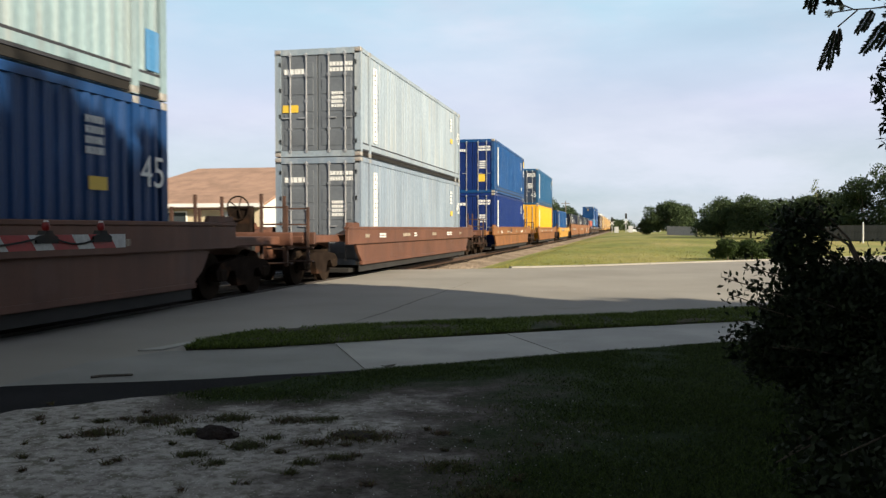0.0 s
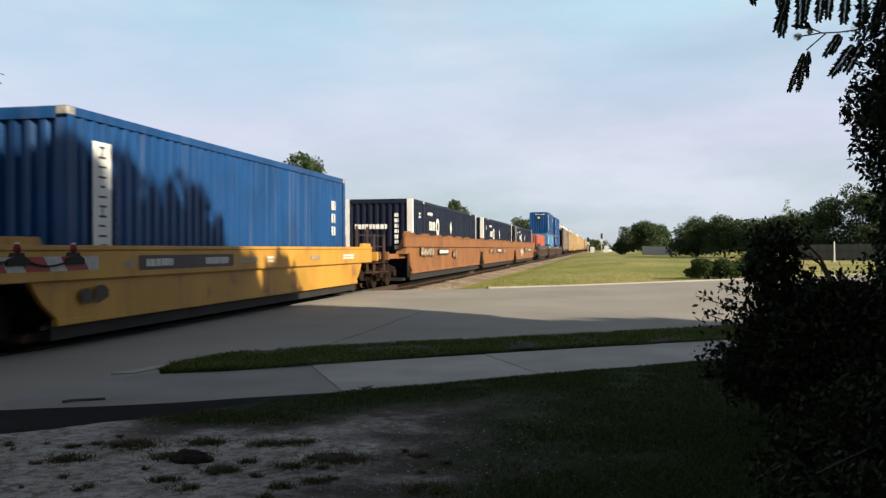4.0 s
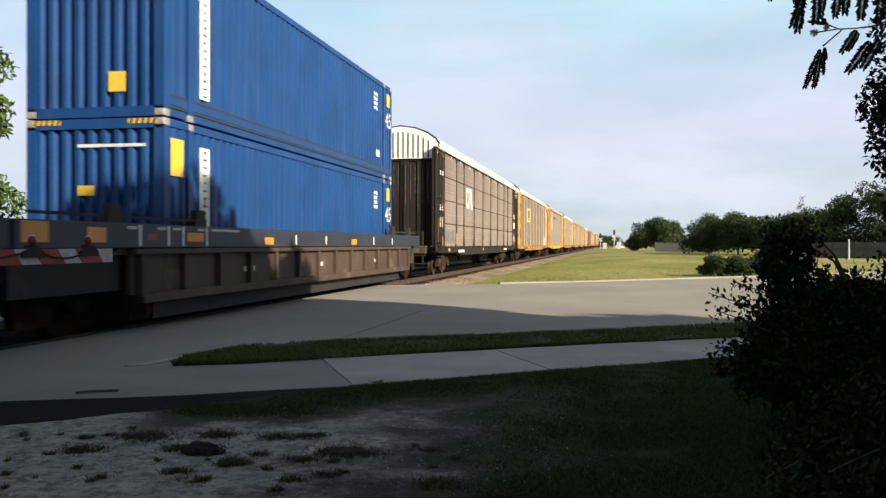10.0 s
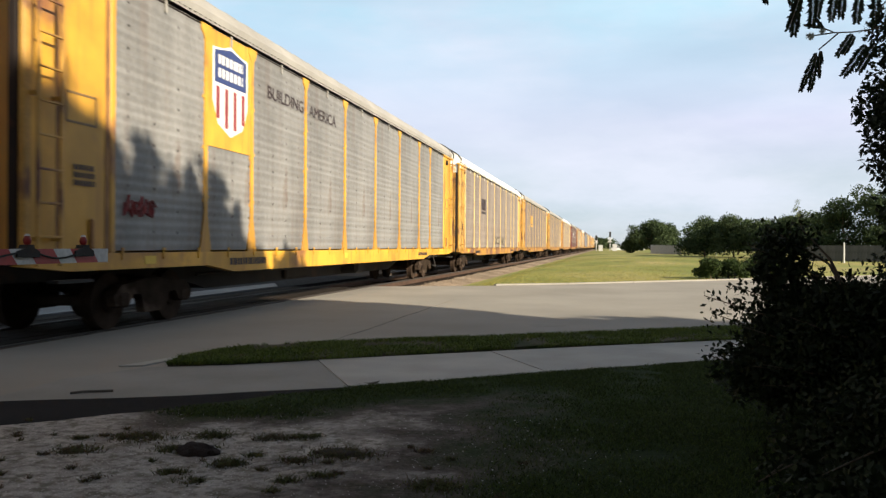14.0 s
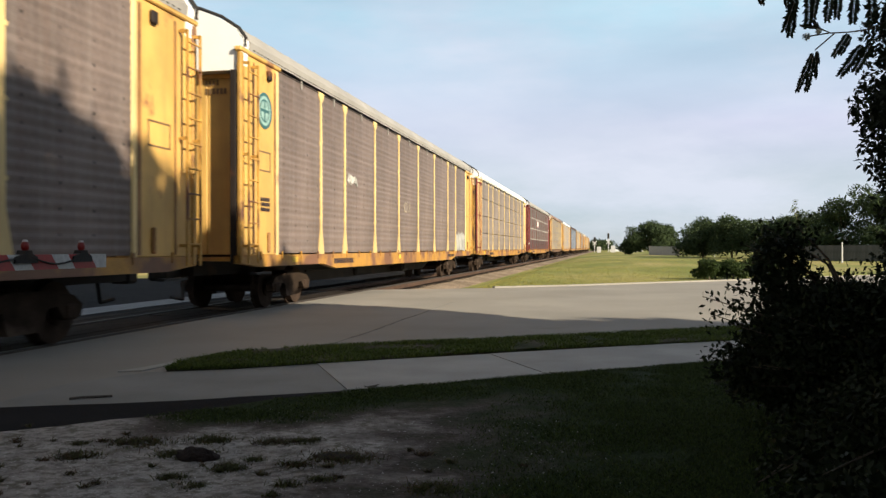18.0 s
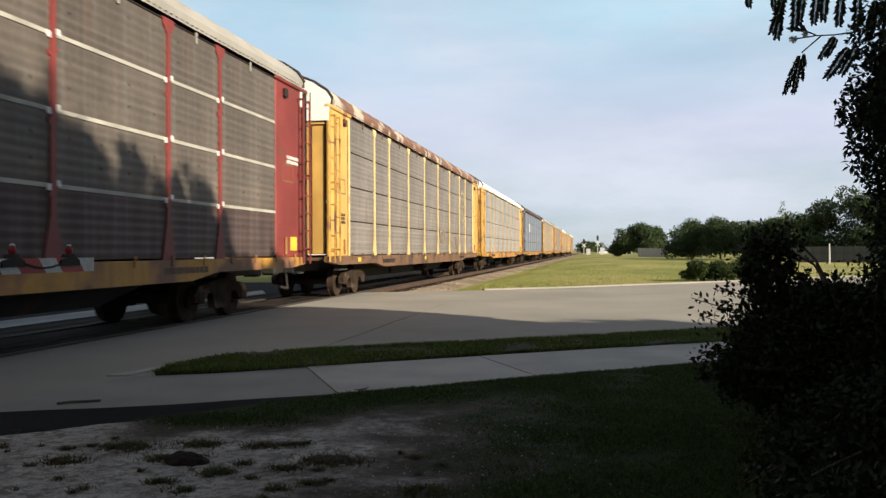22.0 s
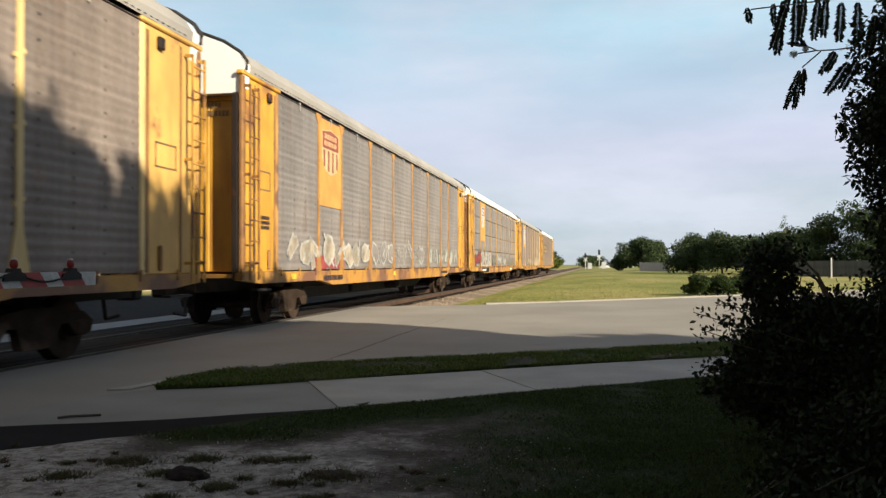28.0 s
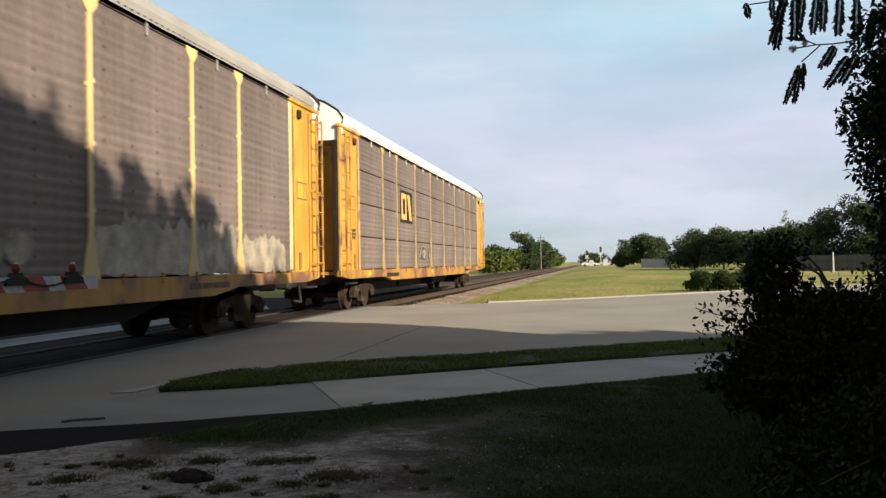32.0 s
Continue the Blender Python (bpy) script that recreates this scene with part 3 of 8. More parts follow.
def make_road_joint():
    """The open joint between two pours of the street, parallel to the track, with a ragged edge."""
    bm = bmesh.new()
    rng = random.Random(4)
    ys = [10.2 + 0.35 * i for i in range(28)]
    left = [(-3.60 + rng.uniform(-0.02, 0.02), y) for y in ys]
    right = [(x + (0.032 + rng.uniform(-0.02, 0.02)) * (1 if 11 < y < 17 else 0.35), y) for x, y in left]
    prism(bm, left + right[::-1], "z", -0.02, 0.004)
    bmesh.ops.triangulate(bm, faces=[f for f in bm.faces if len(f.verts) > 4])
    tagged(part("road_joint", bm, surface("dusty tar joint", (0.225, 0.208, 0.185), 0.95, gloss=0.1, vary=0.3, scale=6)), "dark tarred joint in the street concrete", "joint", kind="structure")


make_road_joint()


def make_sidewalk():
    """Concrete slabs with open joints between the grass strip and the verge."""
    root = tagged(new("sidewalk"), "light grey concrete sidewalk in large square slabs", "pavement", kind="structure")
    far0, near0 = Vector((-3.14, 8.78)), Vector((-2.27, 7.17))
    d1, d2 = (Vector((1.19, 11.72)) - far0).normalized(), (Vector((1.11, 9.75)) - near0).normalized()
    for k in range(8):
        a0, a1 = 2.12 * k + 0.008, 2.12 * (k + 1) - 0.008
        q = [far0 + d1 * a0, far0 + d1 * a1, near0 + d2 * a1, near0 + d2 * a0]
        bm = bmesh.new()
        prism(bm, [tuple(p) for p in q], "z", -0.1, 0.012 + 0.003 * (k % 2))
        part("slab", bm, walk_concrete, root)
    return root


make_sidewalk()


def make_kerb():
    root = tagged(new("kerb"), "low pale concrete kerb along the field", "kerb", kind="structure")
    for i in range(2, len(KERB) - 1):
        a, b = Vector(KERB[i]), Vector(KERB[i + 1])
        n = max(1, round((b - a).length / 3.0))
        side = Vector((-(b - a).y, (b - a).x)).normalized() * 0.16
        for k in range(n):
            p, q = a + (b - a) * (k + 0.004) / n, a + (b - a) * (k + 0.996) / n
            bm = bmesh.new()
            prism(bm, [tuple(p), tuple(q), tuple(q + side), tuple(p + side)], "z", -0.3, 0.05)
            part("kerb_stone", bm, concrete, root)


make_kerb()


edge_dirt = surface("packed brown dirt", (0.13, 0.105, 0.085), 0.95, gloss=0.1, vary=0.4, scale=2.5, grain=30, grit=0.2, bump=0.8, world_space=True)


slab("far_shoulder", [(-9.9, 26), (-9.9, 210), (-13.0, 210), (-13.0, 26)], -0.32, -0.012, surface("dark trampled dirt", (0.07, 0.056, 0.046), 0.95, gloss=0.1, vary=0.4, scale=1.2, grain=20, grit=0.2, bump=0.8, world_space=True),
     "dark dirt shoulder on the far side of the track", "ground")


def make_track():
    root = tagged(new("railway_track"), "single railway track on stone ballast with timber ties", "railway", kind="structure")
    bm = bmesh.new()
    prism(bm, [(-10.9, -0.34), (-9.7, -0.20), (-6.5, -0.20), (-5.3, -0.34)], "y", 24.6, 900)
    part("ballast_bed", bm, ballast_mat, root)
    bm = bmesh.new()
    prism(bm, [(-10.9, -0.34), (-9.7, -0.20), (-6.5, -0.20), (-5.3, -0.34)], "y", -300, -30)
    part("ballast_bed", bm, ballast_mat, root)
    for s in (-1, 1):
        x = TRACK_X + s * (GAUGE / 2 + 0.036)
        bm = bmesh.new()
        prism(bm, [(x - 0.07, -0.17), (x + 0.07, -0.17), (x + 0.07, -0.155), (x + 0.012, -0.13), (x + 0.012, -0.045), (x + 0.036, -0.035), (x - 0.036, -0.035), (x - 0.012, -0.045), (x - 0.012, -0.13), (x - 0.07, -0.155)], "y", -300, 900)
        rail = part("rail", bm, rail_steel, root)
        part("rail_head", boxed(x - 0.036, x + 0.036, -300, 900, -0.035, 0.0), rail_head, rail, "polished running surface")
    def tie(bm):
        box(bm, -1.28, 1.28, -0.115, 0.115, -0.34, -0.172, 0.01)
    for i in range(150):
        y = 25.0 + 0.56 * i
        shared("tie", "tie", tie, timber, root, at=pose(TRACK_X + random.uniform(-0.05, 0.05), y, random.uniform(-0.006, 0.006), 0, 0, random.uniform(-1.2, 1.2)))
    bm = bmesh.new()
    for i in range(400):
        y = 25.0 + 0.56 * (150 + i)
        box(bm, TRACK_X - 1.28, TRACK_X + 1.28, y - 0.115, y + 0.115, -0.34, -0.172)
    tagged(part("far_ties", bm, timber, root), kind="stuff")
    # timber planks of the crossing, beside and between the rails
    bm = bmesh.new()
    box(bm, -10.8, -5.4, -30, 24.6, -0.40, -0.19)
    part("crossing_bed", bm, ballast_mat, root)
    rows = [(-9.60, -9.28), (-9.27, -8.93), (-8.70, -8.40), (-8.39, -8.10), (-8.09, -7.80), (-7.79, -7.50), (-7.27, -7.12)]
    for y in [-14 + 4.8 * i for i in range(8)]:
        for a, b in rows:
            z = -0.012 + random.uniform(-0.008, 0.004)
            part("crossing_plank", boxed(a, b, y, min(24.4, y + 4.78), -0.19, z, 0.008), timber if a < -7.3 else edge_dirt, root)
    # loose stones on the shoulder
    rng = np.random.default_rng(3)
    verts, faces = [], []
    for i in range(5200):
        y = 24.8 + 60 * rng.random() ** 1.8
        x = -5.2 - 1.9 * rng.random()
        z = -0.20 - max(0, (x + 6.5)) * 0.117
        r = rng.uniform(0.02, 0.05)
        o = len(verts)
        verts += [(x + r * rng.uniform(0.6, 1.2) * dx, y + r * rng.uniform(0.6, 1.2) * dy, z + r * rng.uniform(0.5, 1.0) * dz) for dx, dy, dz in ((1, 0, 0), (0, 1, 0), (-1, 0, 0), (0, -1, 0), (0, 0, 1))]
        faces += [(o, o + 1, o + 4), (o + 1, o + 2, o + 4), (o + 2, o + 3, o + 4), (o + 3, o, o + 4)]
    tagged(part("loose_ballast", raw_mesh("loose_ballast", verts, faces, ballast_mat), ballast_mat, root), kind="stuff")


make_track()

# ---- the train ----
SPEED = 20.05                      # metres a second, towards the camera and past it
RIDERS = []                        # (thing, place along the train at the start)


def rides(ob, u, x=TRACK_X, z=0.0):
    ob.matrix_basis = pose(x, u, z)
    RIDERS.append((ob, u, x, z))
    return ob


def make_wheelset(parent, y, steel):
    def wheels(bm):
        for s in (-1, 1):
            x = s * (GAUGE / 2 + 0.03)
            tube(bm, (x - 0.065, 0, 0), (x + 0.065, 0, 0), 0.42, 20)
            tube(bm, (x - s * 0.065, 0, 0), (x - s * 0.10, 0, 0), 0.455, 20)
            tube(bm, (x + s * 0.06, 0, 0), (x + s * 0.10, 0, 0), 0.17, 12)
        tube(bm, (-1.05, 0, 0), (1.05, 0, 0), 0.085, 10)
    return shared("wheelset", "wheelset", wheels, steel, parent, at=(0, y, 0.42))


def make_truck(car, y, material, wheels=wheel_steel):
    """Two wheelsets under cast side frames with springs and a bolster."""
    def frame_mesh(bm):
        for s in (-1, 1):
            x0, x1 = (0.93, 1.07) if s > 0 else (-1.07, -0.93)
            prism(bm, [(-1.15, 0.52), (-0.95, 0.66), (-0.3, 0.74), (0.3, 0.74), (0.95, 0.66), (1.15, 0.52), (1.1, 0.36), (0.75, 0.36), (0.6, 0.52), (0.42, 0.50), (0.32, 0.22), (-0.32, 0.22), (-0.42, 0.50), (-0.6, 0.52), (-0.75, 0.36), (-1.1, 0.36)], "x", x0, x1)
        box(bm, -1.0, 1.0, -0.22, 0.22, 0.5, 0.78, 0.03)
    truck = shared("truck", "truck", frame_mesh, material, car, at=(0, y, 0))
    for d in (-0.89, 0.89):
        make_wheelset(truck, d, wheels)
    def spring(bm):
        for d in (-0.15, 0, 0.15):
            tube(bm, (0, d, 0.25), (0, d, 0.52), 0.06, 8)
        box(bm, -0.06, 0.06, -0.22, 0.22, 0.22, 0.26)
    def journal(bm):
        box(bm, -0.1, 0.1, -0.13, 0.13, 0.33, 0.55, 0.03)
    for s in (-1, 1):
        shared("springs", "spring_group", spring, wheels, truck, at=(s * 1.0, 0, 0))
        for d in (-0.89, 0.89):
            shared("journal", "journal_box", journal, wheels, truck, at=(s * 1.0, d, 0))
    return truck


def make_coupler(car, y, d):
    def build(bm):
        box(bm, -0.12, 0.12, 0.0, 0.75, 0.72, 0.98, 0.03)
        box(bm, -0.22, 0.16, -0.2, 0.12, 0.68, 1.02, 0.05)
        tube(bm, (0.25, 0.3, 0.75), (0.45, -0.1, 0.35), 0.035, 6)
        tube(bm, (0.45, -0.1, 0.35), (0.35, -0.35, 0.4), 0.035, 6)
    shared("coupler", "coupler", build, steel_black, car, at=pose(0, y, 0, 0, 0, 0 if d > 0 else 180))


CAR_LEN, BODY_HALF = 27.0, 1.5
POSTS = (1.85, 4.5, 6.35, 9.21, 12.07, 14.93, 17.79, 20.65, 22.5, 25.15)
SILL_LOW, SILL_TOP, SIDE_TOP, ROOF_TOP = 0.79, 1.15, 5.0, 5.85


def panel_mesh(width, rows, rib, r):
    """One sheet of a bay: horizontal ribs, set back between the posts, with an open seam above it."""
    def build(bm):
        h = SIDE_TOP - SILL_TOP - 0.06
        z0, z1 = SILL_TOP + 0.03 + h * r / rows, SILL_TOP + 0.03 + h * (r + 1) / rows - (0.035 if rows > 1 else 0)
        n = max(3, round((z1 - z0) / rib))
        sec = []
        for i in range(n):
            a, b = z0 + (z1 - z0) * i / n, z0 + (z1 - z0) * (i + 1) / n
            d = b - a
            sec += [(0.0, a), (0.0005, a + d * 0.18), (0.0068, a + d * 0.5), (0.0075, a + d * 0.68)]
        sec.append((0.0, z1))
        vs0 = [bm.verts.new((o, 0.0, z)) for o, z in sec]
        vs1 = [bm.verts.new((o, width, z)) for o, z in sec]
        for i in range(len(sec) - 1):
            bm.faces.new((vs0[i], vs1[i], vs1[i + 1], vs0[i + 1]))
        box(bm, -0.03, -0.005, 0.0, width, z0, z1)
    return build


def roof_outline(out=0.0):
    pts = [(1.50, 0.0), (1.52, 0.16), (1.38, 0.36), (1.05, 0.58), (0.6, 0.76), (0.0, 0.85)]
    pts = [(x + (out if x > 0.1 else 0), SIDE_TOP + z) for x, z in pts]
    return pts + [(-x, z) for x, z in pts[-2::-1]]


def make_roof(car, mat, trim):
    def build(bm):
        n = 60
        rings = []
        prof = roof_outline()
        for i in range(n + 1):
            for up, dy in (((0.0, 0.0), (0.022, 0.08))[i % 2],):
                y = 0.35 + (CAR_LEN - 0.7) * i / n
                rings.append([bm.verts.new((x * (1 + up * 0.3), y, z + (up if abs(x) < 1.4 else 0))) for x, z in prof])
        for a, b in zip(rings, rings[1:]):
            for i in range(len(a) - 1):
                bm.faces.new((a[i], a[i + 1], b[i + 1], b[i]))
        bm.faces.new(rings[0][::-1])
        bm.faces.new(rings[-1])
    roof = shared("rack_roof", "roof", build, mat, car)
    def edge(bm):
        for s in (-1, 1):
            for k in range(150):
                y = 0.5 + (CAR_LEN - 1.0) * k / 150
                box(bm, s * 1.515 - 0.012, s * 1.515 + 0.012, y, y + 0.06, SIDE_TOP + 0.035, SIDE_TOP + 0.045)
    tagged(shared("roof_edge", "roof_slot", edge, trim, roof), kind="stuff")
    return roof


def make_ladder(car, y, mat, side=1):
    def build(bm):
        for d in (0, 0.42):
            box(bm, 1.58, 1.61, d, d + 0.05, 1.0, 4.75)
        for k in range(9):
            tube(bm, (1.61, 0.02, 1.35 + 0.4 * k), (1.61, 0.45, 1.35 + 0.4 * k), 0.016, 5)
        for z in (1.3, 3.0, 4.7):
            box(bm, 1.47, 1.6, 0.0, 0.05, z, z + 0.05)
            box(bm, 1.47, 1.6, 0.42, 0.47, z, z + 0.05)
    shared("ladder", "ladder", build, mat, car, at=pose(0, y, 0) if side > 0 else pose(0, y + 0.47, 0, 0, 0, 180))


def make_flat_end(car, at, body, upper, latches):
    """A flush pair of end doors between thin dark corner bars, with a white arch above and a black latch."""
    def header(bm):
        box(bm, -1.34, 1.34, 0.30, 0.41, 4.5, 4.58, 0.01)
    end = shared("rack_flush_end", "end_frame", header, body, car, at=at)
    def leaf(bm):
        box(bm, 0.0, 0.652, 0.31, 0.41, 1.16, 4.495, 0.012)
    for k in range(4):
        shared("rack_flush_leaf", "door_leaf", leaf, body, end, at=(-1.31 + 0.656 * k, 0.012 * (k % 2), 0))
    def top(bm):
        prof = [(x * 0.985, z - 0.01) for x, z in roof_outline()]
        prism(bm, prof + [(-1.44, 4.59), (1.44, 4.59)], "y", 0.06, 0.34)
    shared("rack_flush_top", "end_arch", top, upper, end)
    def rim(bm):
        cord(bm, [(x * 1.015, 0.10, z + 0.02) for x, z in roof_outline()], 0.035)
    shared("rack_flush_rim", "roof_rim", rim, steel_black, end, "black rim over the arch")
    def post(bm):
        box(bm, -0.08, 0.035, 0.0, 0.42, 1.0, 4.59, 0.01)
    for s in (-1, 1):
        shared("rack_corner_bar", "corner_post", post, rack_black, end, at=(s * 1.345, 0, 0))
    def latch(bm):
        box(bm, 0.40, 1.20, 0.285, 0.31, -0.06, 0.06, 0.01)
        tube(bm, (0.5, 0.28, -0.02), (1.1, 0.28, 0.02), 0.02, 6)
    for z in latches:
        shared("rack_end_latch", "latch", latch, rack_black, end, "black latch across the doors", at=(0, 0, z))
    def stencil(bm):
        for r, w in ((0, 0.30), (1, 0.46)):
            for k in range(4 + 2 * r):
                x = 0.62 + w * k / (4 + 2 * r)
                box(bm, x, x + 0.05, 0.30, 0.3065, 4.36 - 0.16 * r, 4.47 - 0.16 * r)
    tagged(shared("rack_end_stencil", "end_stencil", stencil, stencil_mat, end), kind="stuff")
    return end


def make_end(car, y, face, body, upper, fold=False, latches=()):
    """The end of an autorack: corner posts, folding doors with ribs, and an arched top."""
    def header(bm):
        box(bm, -1.34, 1.34, 0.29, 0.43, 4.5, 4.58, 0.01)
    at = pose(0, y, 0) if face < 0 else pose(0, y, 0, 0, 0, 180)
    if body in (rack_yellow, rack_gold, cream_post) and not fold:
        return make_flat_end(car, at, body, upper, latches)
    if fold:
        at = at @ Matrix.Translation((0, -0.26, 0))
    end = shared("rack_end", "end_frame", header, body, car, at=at)
    def leaf(bm):
        box(bm, 0.0, 0.325, 0.30, 0.40, 1.2, 4.5, 0.015)
    for k in range(8):
        shared("rack_end_leaf", "door_leaf", leaf, body, end, at=(-1.32 + 0.33 * k, 0.04 * (k % 2), 0))
    def top(bm):
        prof = [(x * 0.985, z - 0.01) for x, z in roof_outline()]
        prism(bm, prof + [(-1.47, 4.59), (1.47, 4.59)], "y", 0.24, 0.36)
    shared("rack_end_top", "end_arch", top, upper, end)
    def rim(bm):
        cord(bm, [(x * 1.015, 0.33, z + 0.02) for x, z in roof_outline()], 0.035)
    shared("rack_rim", "roof_rim", rim, steel_black, end, "black rim over the arch")
    def post(bm):
        box(bm, -0.09, 0.09, 0.0, 0.28, 1.0, 4.95, 0.02)
    for s in () if fold else (-1, 1):
        shared("rack_end_post", "corner_post", post, rack_black, end, at=(s * 1.40, 0, 0))
    def grab(bm):
        for z in (1.8, 2.6, 3.4, 4.2):
            tube(bm, (-1.25, 0.26, z), (-0.75, 0.26, z), 0.018, 5)
        tube(bm, (0.2, 0.24, 1.3), (0.2, 0.24, 4.4), 0.022, 5)
    shared("rack_end_grab", "grab_iron", grab, steel_black, end)
    def slots(bm):
        for k in range(1, 8):
            x = -1.3225 + 0.33 * k
            box(bm, x - 0.012, x + 0.012, 0.236, 0.246, 4.60, 5.60 - 0.30 * x * x)
            box(bm, x - 0.012, x + 0.012, 0.286, 0.33, 1.2, 4.5)
    if fold:
        tagged(shared("rack_fold_slots", "fold_gap", slots, rack_black, end, "dark gaps between the folded doors"), kind="stuff")
    return end


def make_autorack(u, label, panel, frame_mat, roof, end_top=None, rows=1, rib=0.14, sill=None, post_mat=None, bays=None, truck_mat=sunlit_truck, ladder_mat=None, end_mat=None, fold=False, latches=(), low_panel=None):
    car = tagged(new("autorack_wagon"), label, "railway wagon", group="autoracks of the train")
    sill, post_mat = sill or stained_sill, post_mat or frame_mat
    def under(bm):
        for s in (-1, 1):
            prism(bm, [(0.0, 1.0), (0.0, 1.15), (CAR_LEN, 1.15), (CAR_LEN, 1.0), (CAR_LEN - 0.9, 0.92), (CAR_LEN - 4.6, 0.92), (CAR_LEN - 5.6, 0.79), (5.6, 0.79), (4.6, 0.92), (0.9, 0.92)], "x", s * 1.40 - 0.07, s * 1.40 + 0.07)
        box(bm, -1.34, 1.34, 0.1, CAR_LEN - 0.1, 1.04, 1.12)
        for k in range(24):
            y = 0.9 + k * 1.1
            box(bm, 1.47, 1.49, y, y + 0.05, 1.05, 1.22)
    under_ob = shared("rack_sill", "side_sill", under, sill, car)
    def belly(bm):
        prism(bm, [(0.3, 0.75), (5.2, 0.72), (6.6, 0.42), (CAR_LEN - 6.6, 0.42), (CAR_LEN - 5.2, 0.72), (CAR_LEN - 0.3, 0.75), (CAR_LEN - 0.3, 1.03), (0.3, 1.03)], "x", -0.38, 0.38)
        box(bm, -0.9, 0.5, 10.5, 12.2, 0.45, 0.95, 0.05)
        box(bm, 0.2, 0.9, 15.0, 15.8, 0.45, 0.9, 0.1)
        tube(bm, (0.5, 6, 0.7), (0.5, 21, 0.7), 0.03, 5)
        tube(bm, (-0.6, 13.5, 0.62), (-0.6, 15.5, 0.62), 0.2, 10)
    shared("rack_belly", "centre_sill", belly, steel_black, under_ob)
    edges = POSTS
    for s in (1, -1):
        for i in range(len(edges) - 1):
            w = edges[i + 1] - edges[i]
            m = (bays or {}).get(i, panel) if s > 0 else panel
            at = pose(1.435, edges[i], 0) if s > 0 else pose(-1.435, edges[i + 1], 0, 0, 0, 180)
            for r in range(rows):
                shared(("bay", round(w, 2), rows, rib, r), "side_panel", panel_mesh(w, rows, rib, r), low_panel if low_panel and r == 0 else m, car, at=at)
    def post(bm):
        prism(bm, [(-0.20, 1.10), (0.20, 1.10), (0.19, 1.20), (0.062, 1.75), (0.05, 4.72), (0.17, 4.86), (0.19, 4.97), (-0.19, 4.97), (-0.17, 4.86), (-0.05, 4.72), (-0.062, 1.75), (-0.19, 1.20)], "x", 1.42, 1.462)
        for z in (2.0, 2.9, 3.75):
            box(bm, 1.41, 1.458, -0.10, -0.045, z - 0.02, z + 0.035)
            box(bm, 1.41, 1.458, 0.045, 0.10, z + 0.05, z + 0.105)
    for i, y in enumerate(edges):
        if 0 < i < len(edges) - 1:
            for s in (1, -1):
                shared("rack_post", "post", post, post_mat, car, at=pose(0, y, 0) if s > 0 else pose(0, y, 0, 0, 0, 180))
    for i in range(len(edges) - 1):
        shared("rack_tab", "eave_tab", lambda bm: box(bm, 1.455, 1.475, -0.025, 0.025, 4.80, 4.995), roof, car, at=(0, (edges[i] + edges[i + 1]) / 2, 0))
    def end_panel(bm):
        box(bm, 1.38, 1.45, 0.04, 1.85, 1.15, 4.97, 0.015)
    for y, turn in ((0.0, 0), (CAR_LEN, 180)):
        corner = shared("rack_corner", "end_panel", end_panel, frame_mat, car, at=pose(0, y, 0, 0, 0, turn))
        def mirrored(bm):
            end_panel(bm)
            bmesh.ops.scale(bm, vec=(-1, 1, 1), verts=bm.verts)
            bmesh.ops.reverse_faces(bm, faces=bm.faces)
        other = shared("rack_corner_b", "end_panel", mirrored, frame_mat, car, at=pose(0, y, 0, 0, 0, turn))
        # latch box under the eave, latch handle, step and the pressed frame round the stencil
        for host, s in ((corner, 1), (other, -1)):
            def piece(*d):
                a, b = sorted((s * d[0], s * d[1]))
                return lambda bm: box(bm, a, b, *d[2:])
            shared(("rack_inner_post", s), "edge_post", piece(1.40, 1.465, 1.74, 1.88, 1.10, 4.925, 0.02), post_mat, host)
            shared(("rack_outer_post", s), "edge_post", piece(1.40, 1.485, 0.0, 0.14, 1.0, 4.925, 0.02), ladder_mat or frame_mat, host)
            shared(("rack_cap", s), "cap", piece(1.36, 1.50, -0.03, 1.92, 4.93, 5.02, 0.02), frame_mat, host)
            shared(("rack_latch", s), "latch_box", piece(1.45, 1.52, 1.25, 1.42, 4.62, 4.82, 0.02), rack_black, host)
            shared(("rack_handle", s), "latch", piece(1.45, 1.50, 1.28, 1.36, 1.2, 1.6, 0.02), rust_and_shade, host)
            shared(("rack_step", s), "step", piece(1.42, 1.58, 0.5, 1.2, 0.78, 0.82), steel_black, host)
            if (s > 0) == (turn == 0):
                def outline(bm, s=s):
                    for a, b, c, d in ((0.80, 1.45, 2.80, 2.83), (0.80, 1.45, 3.17, 3.20), (0.80, 0.83, 2.80, 3.20), (1.42, 1.45, 2.80, 3.20)):
                        x0, x1 = sorted((s * 1.449, s * 1.456))
                        box(bm, x0, x1, a, b, c, d)
                shared(("rack_outline", s), "stencil_frame", outline, stencil_mat, host)
    make_roof(car, roof, steel_black)
    shared("rack_top_gap", "panel_gap", lambda bm: box(bm, 1.43, 1.455, 1.92, CAR_LEN - 1.92, 4.93, 4.952), rack_black, car)
    make_end(car, 0.0, -1, end_mat or frame_mat, end_top or end_white, fold, latches)
    make_end(car, CAR_LEN, 1, end_mat or frame_mat, end_top or end_white, fold, latches)
    for y in (0.08, CAR_LEN - 0.55):
        make_ladder(car, y, ladder_mat or frame_mat, 1)
        make_ladder(car, y, ladder_mat or frame_mat, -1)
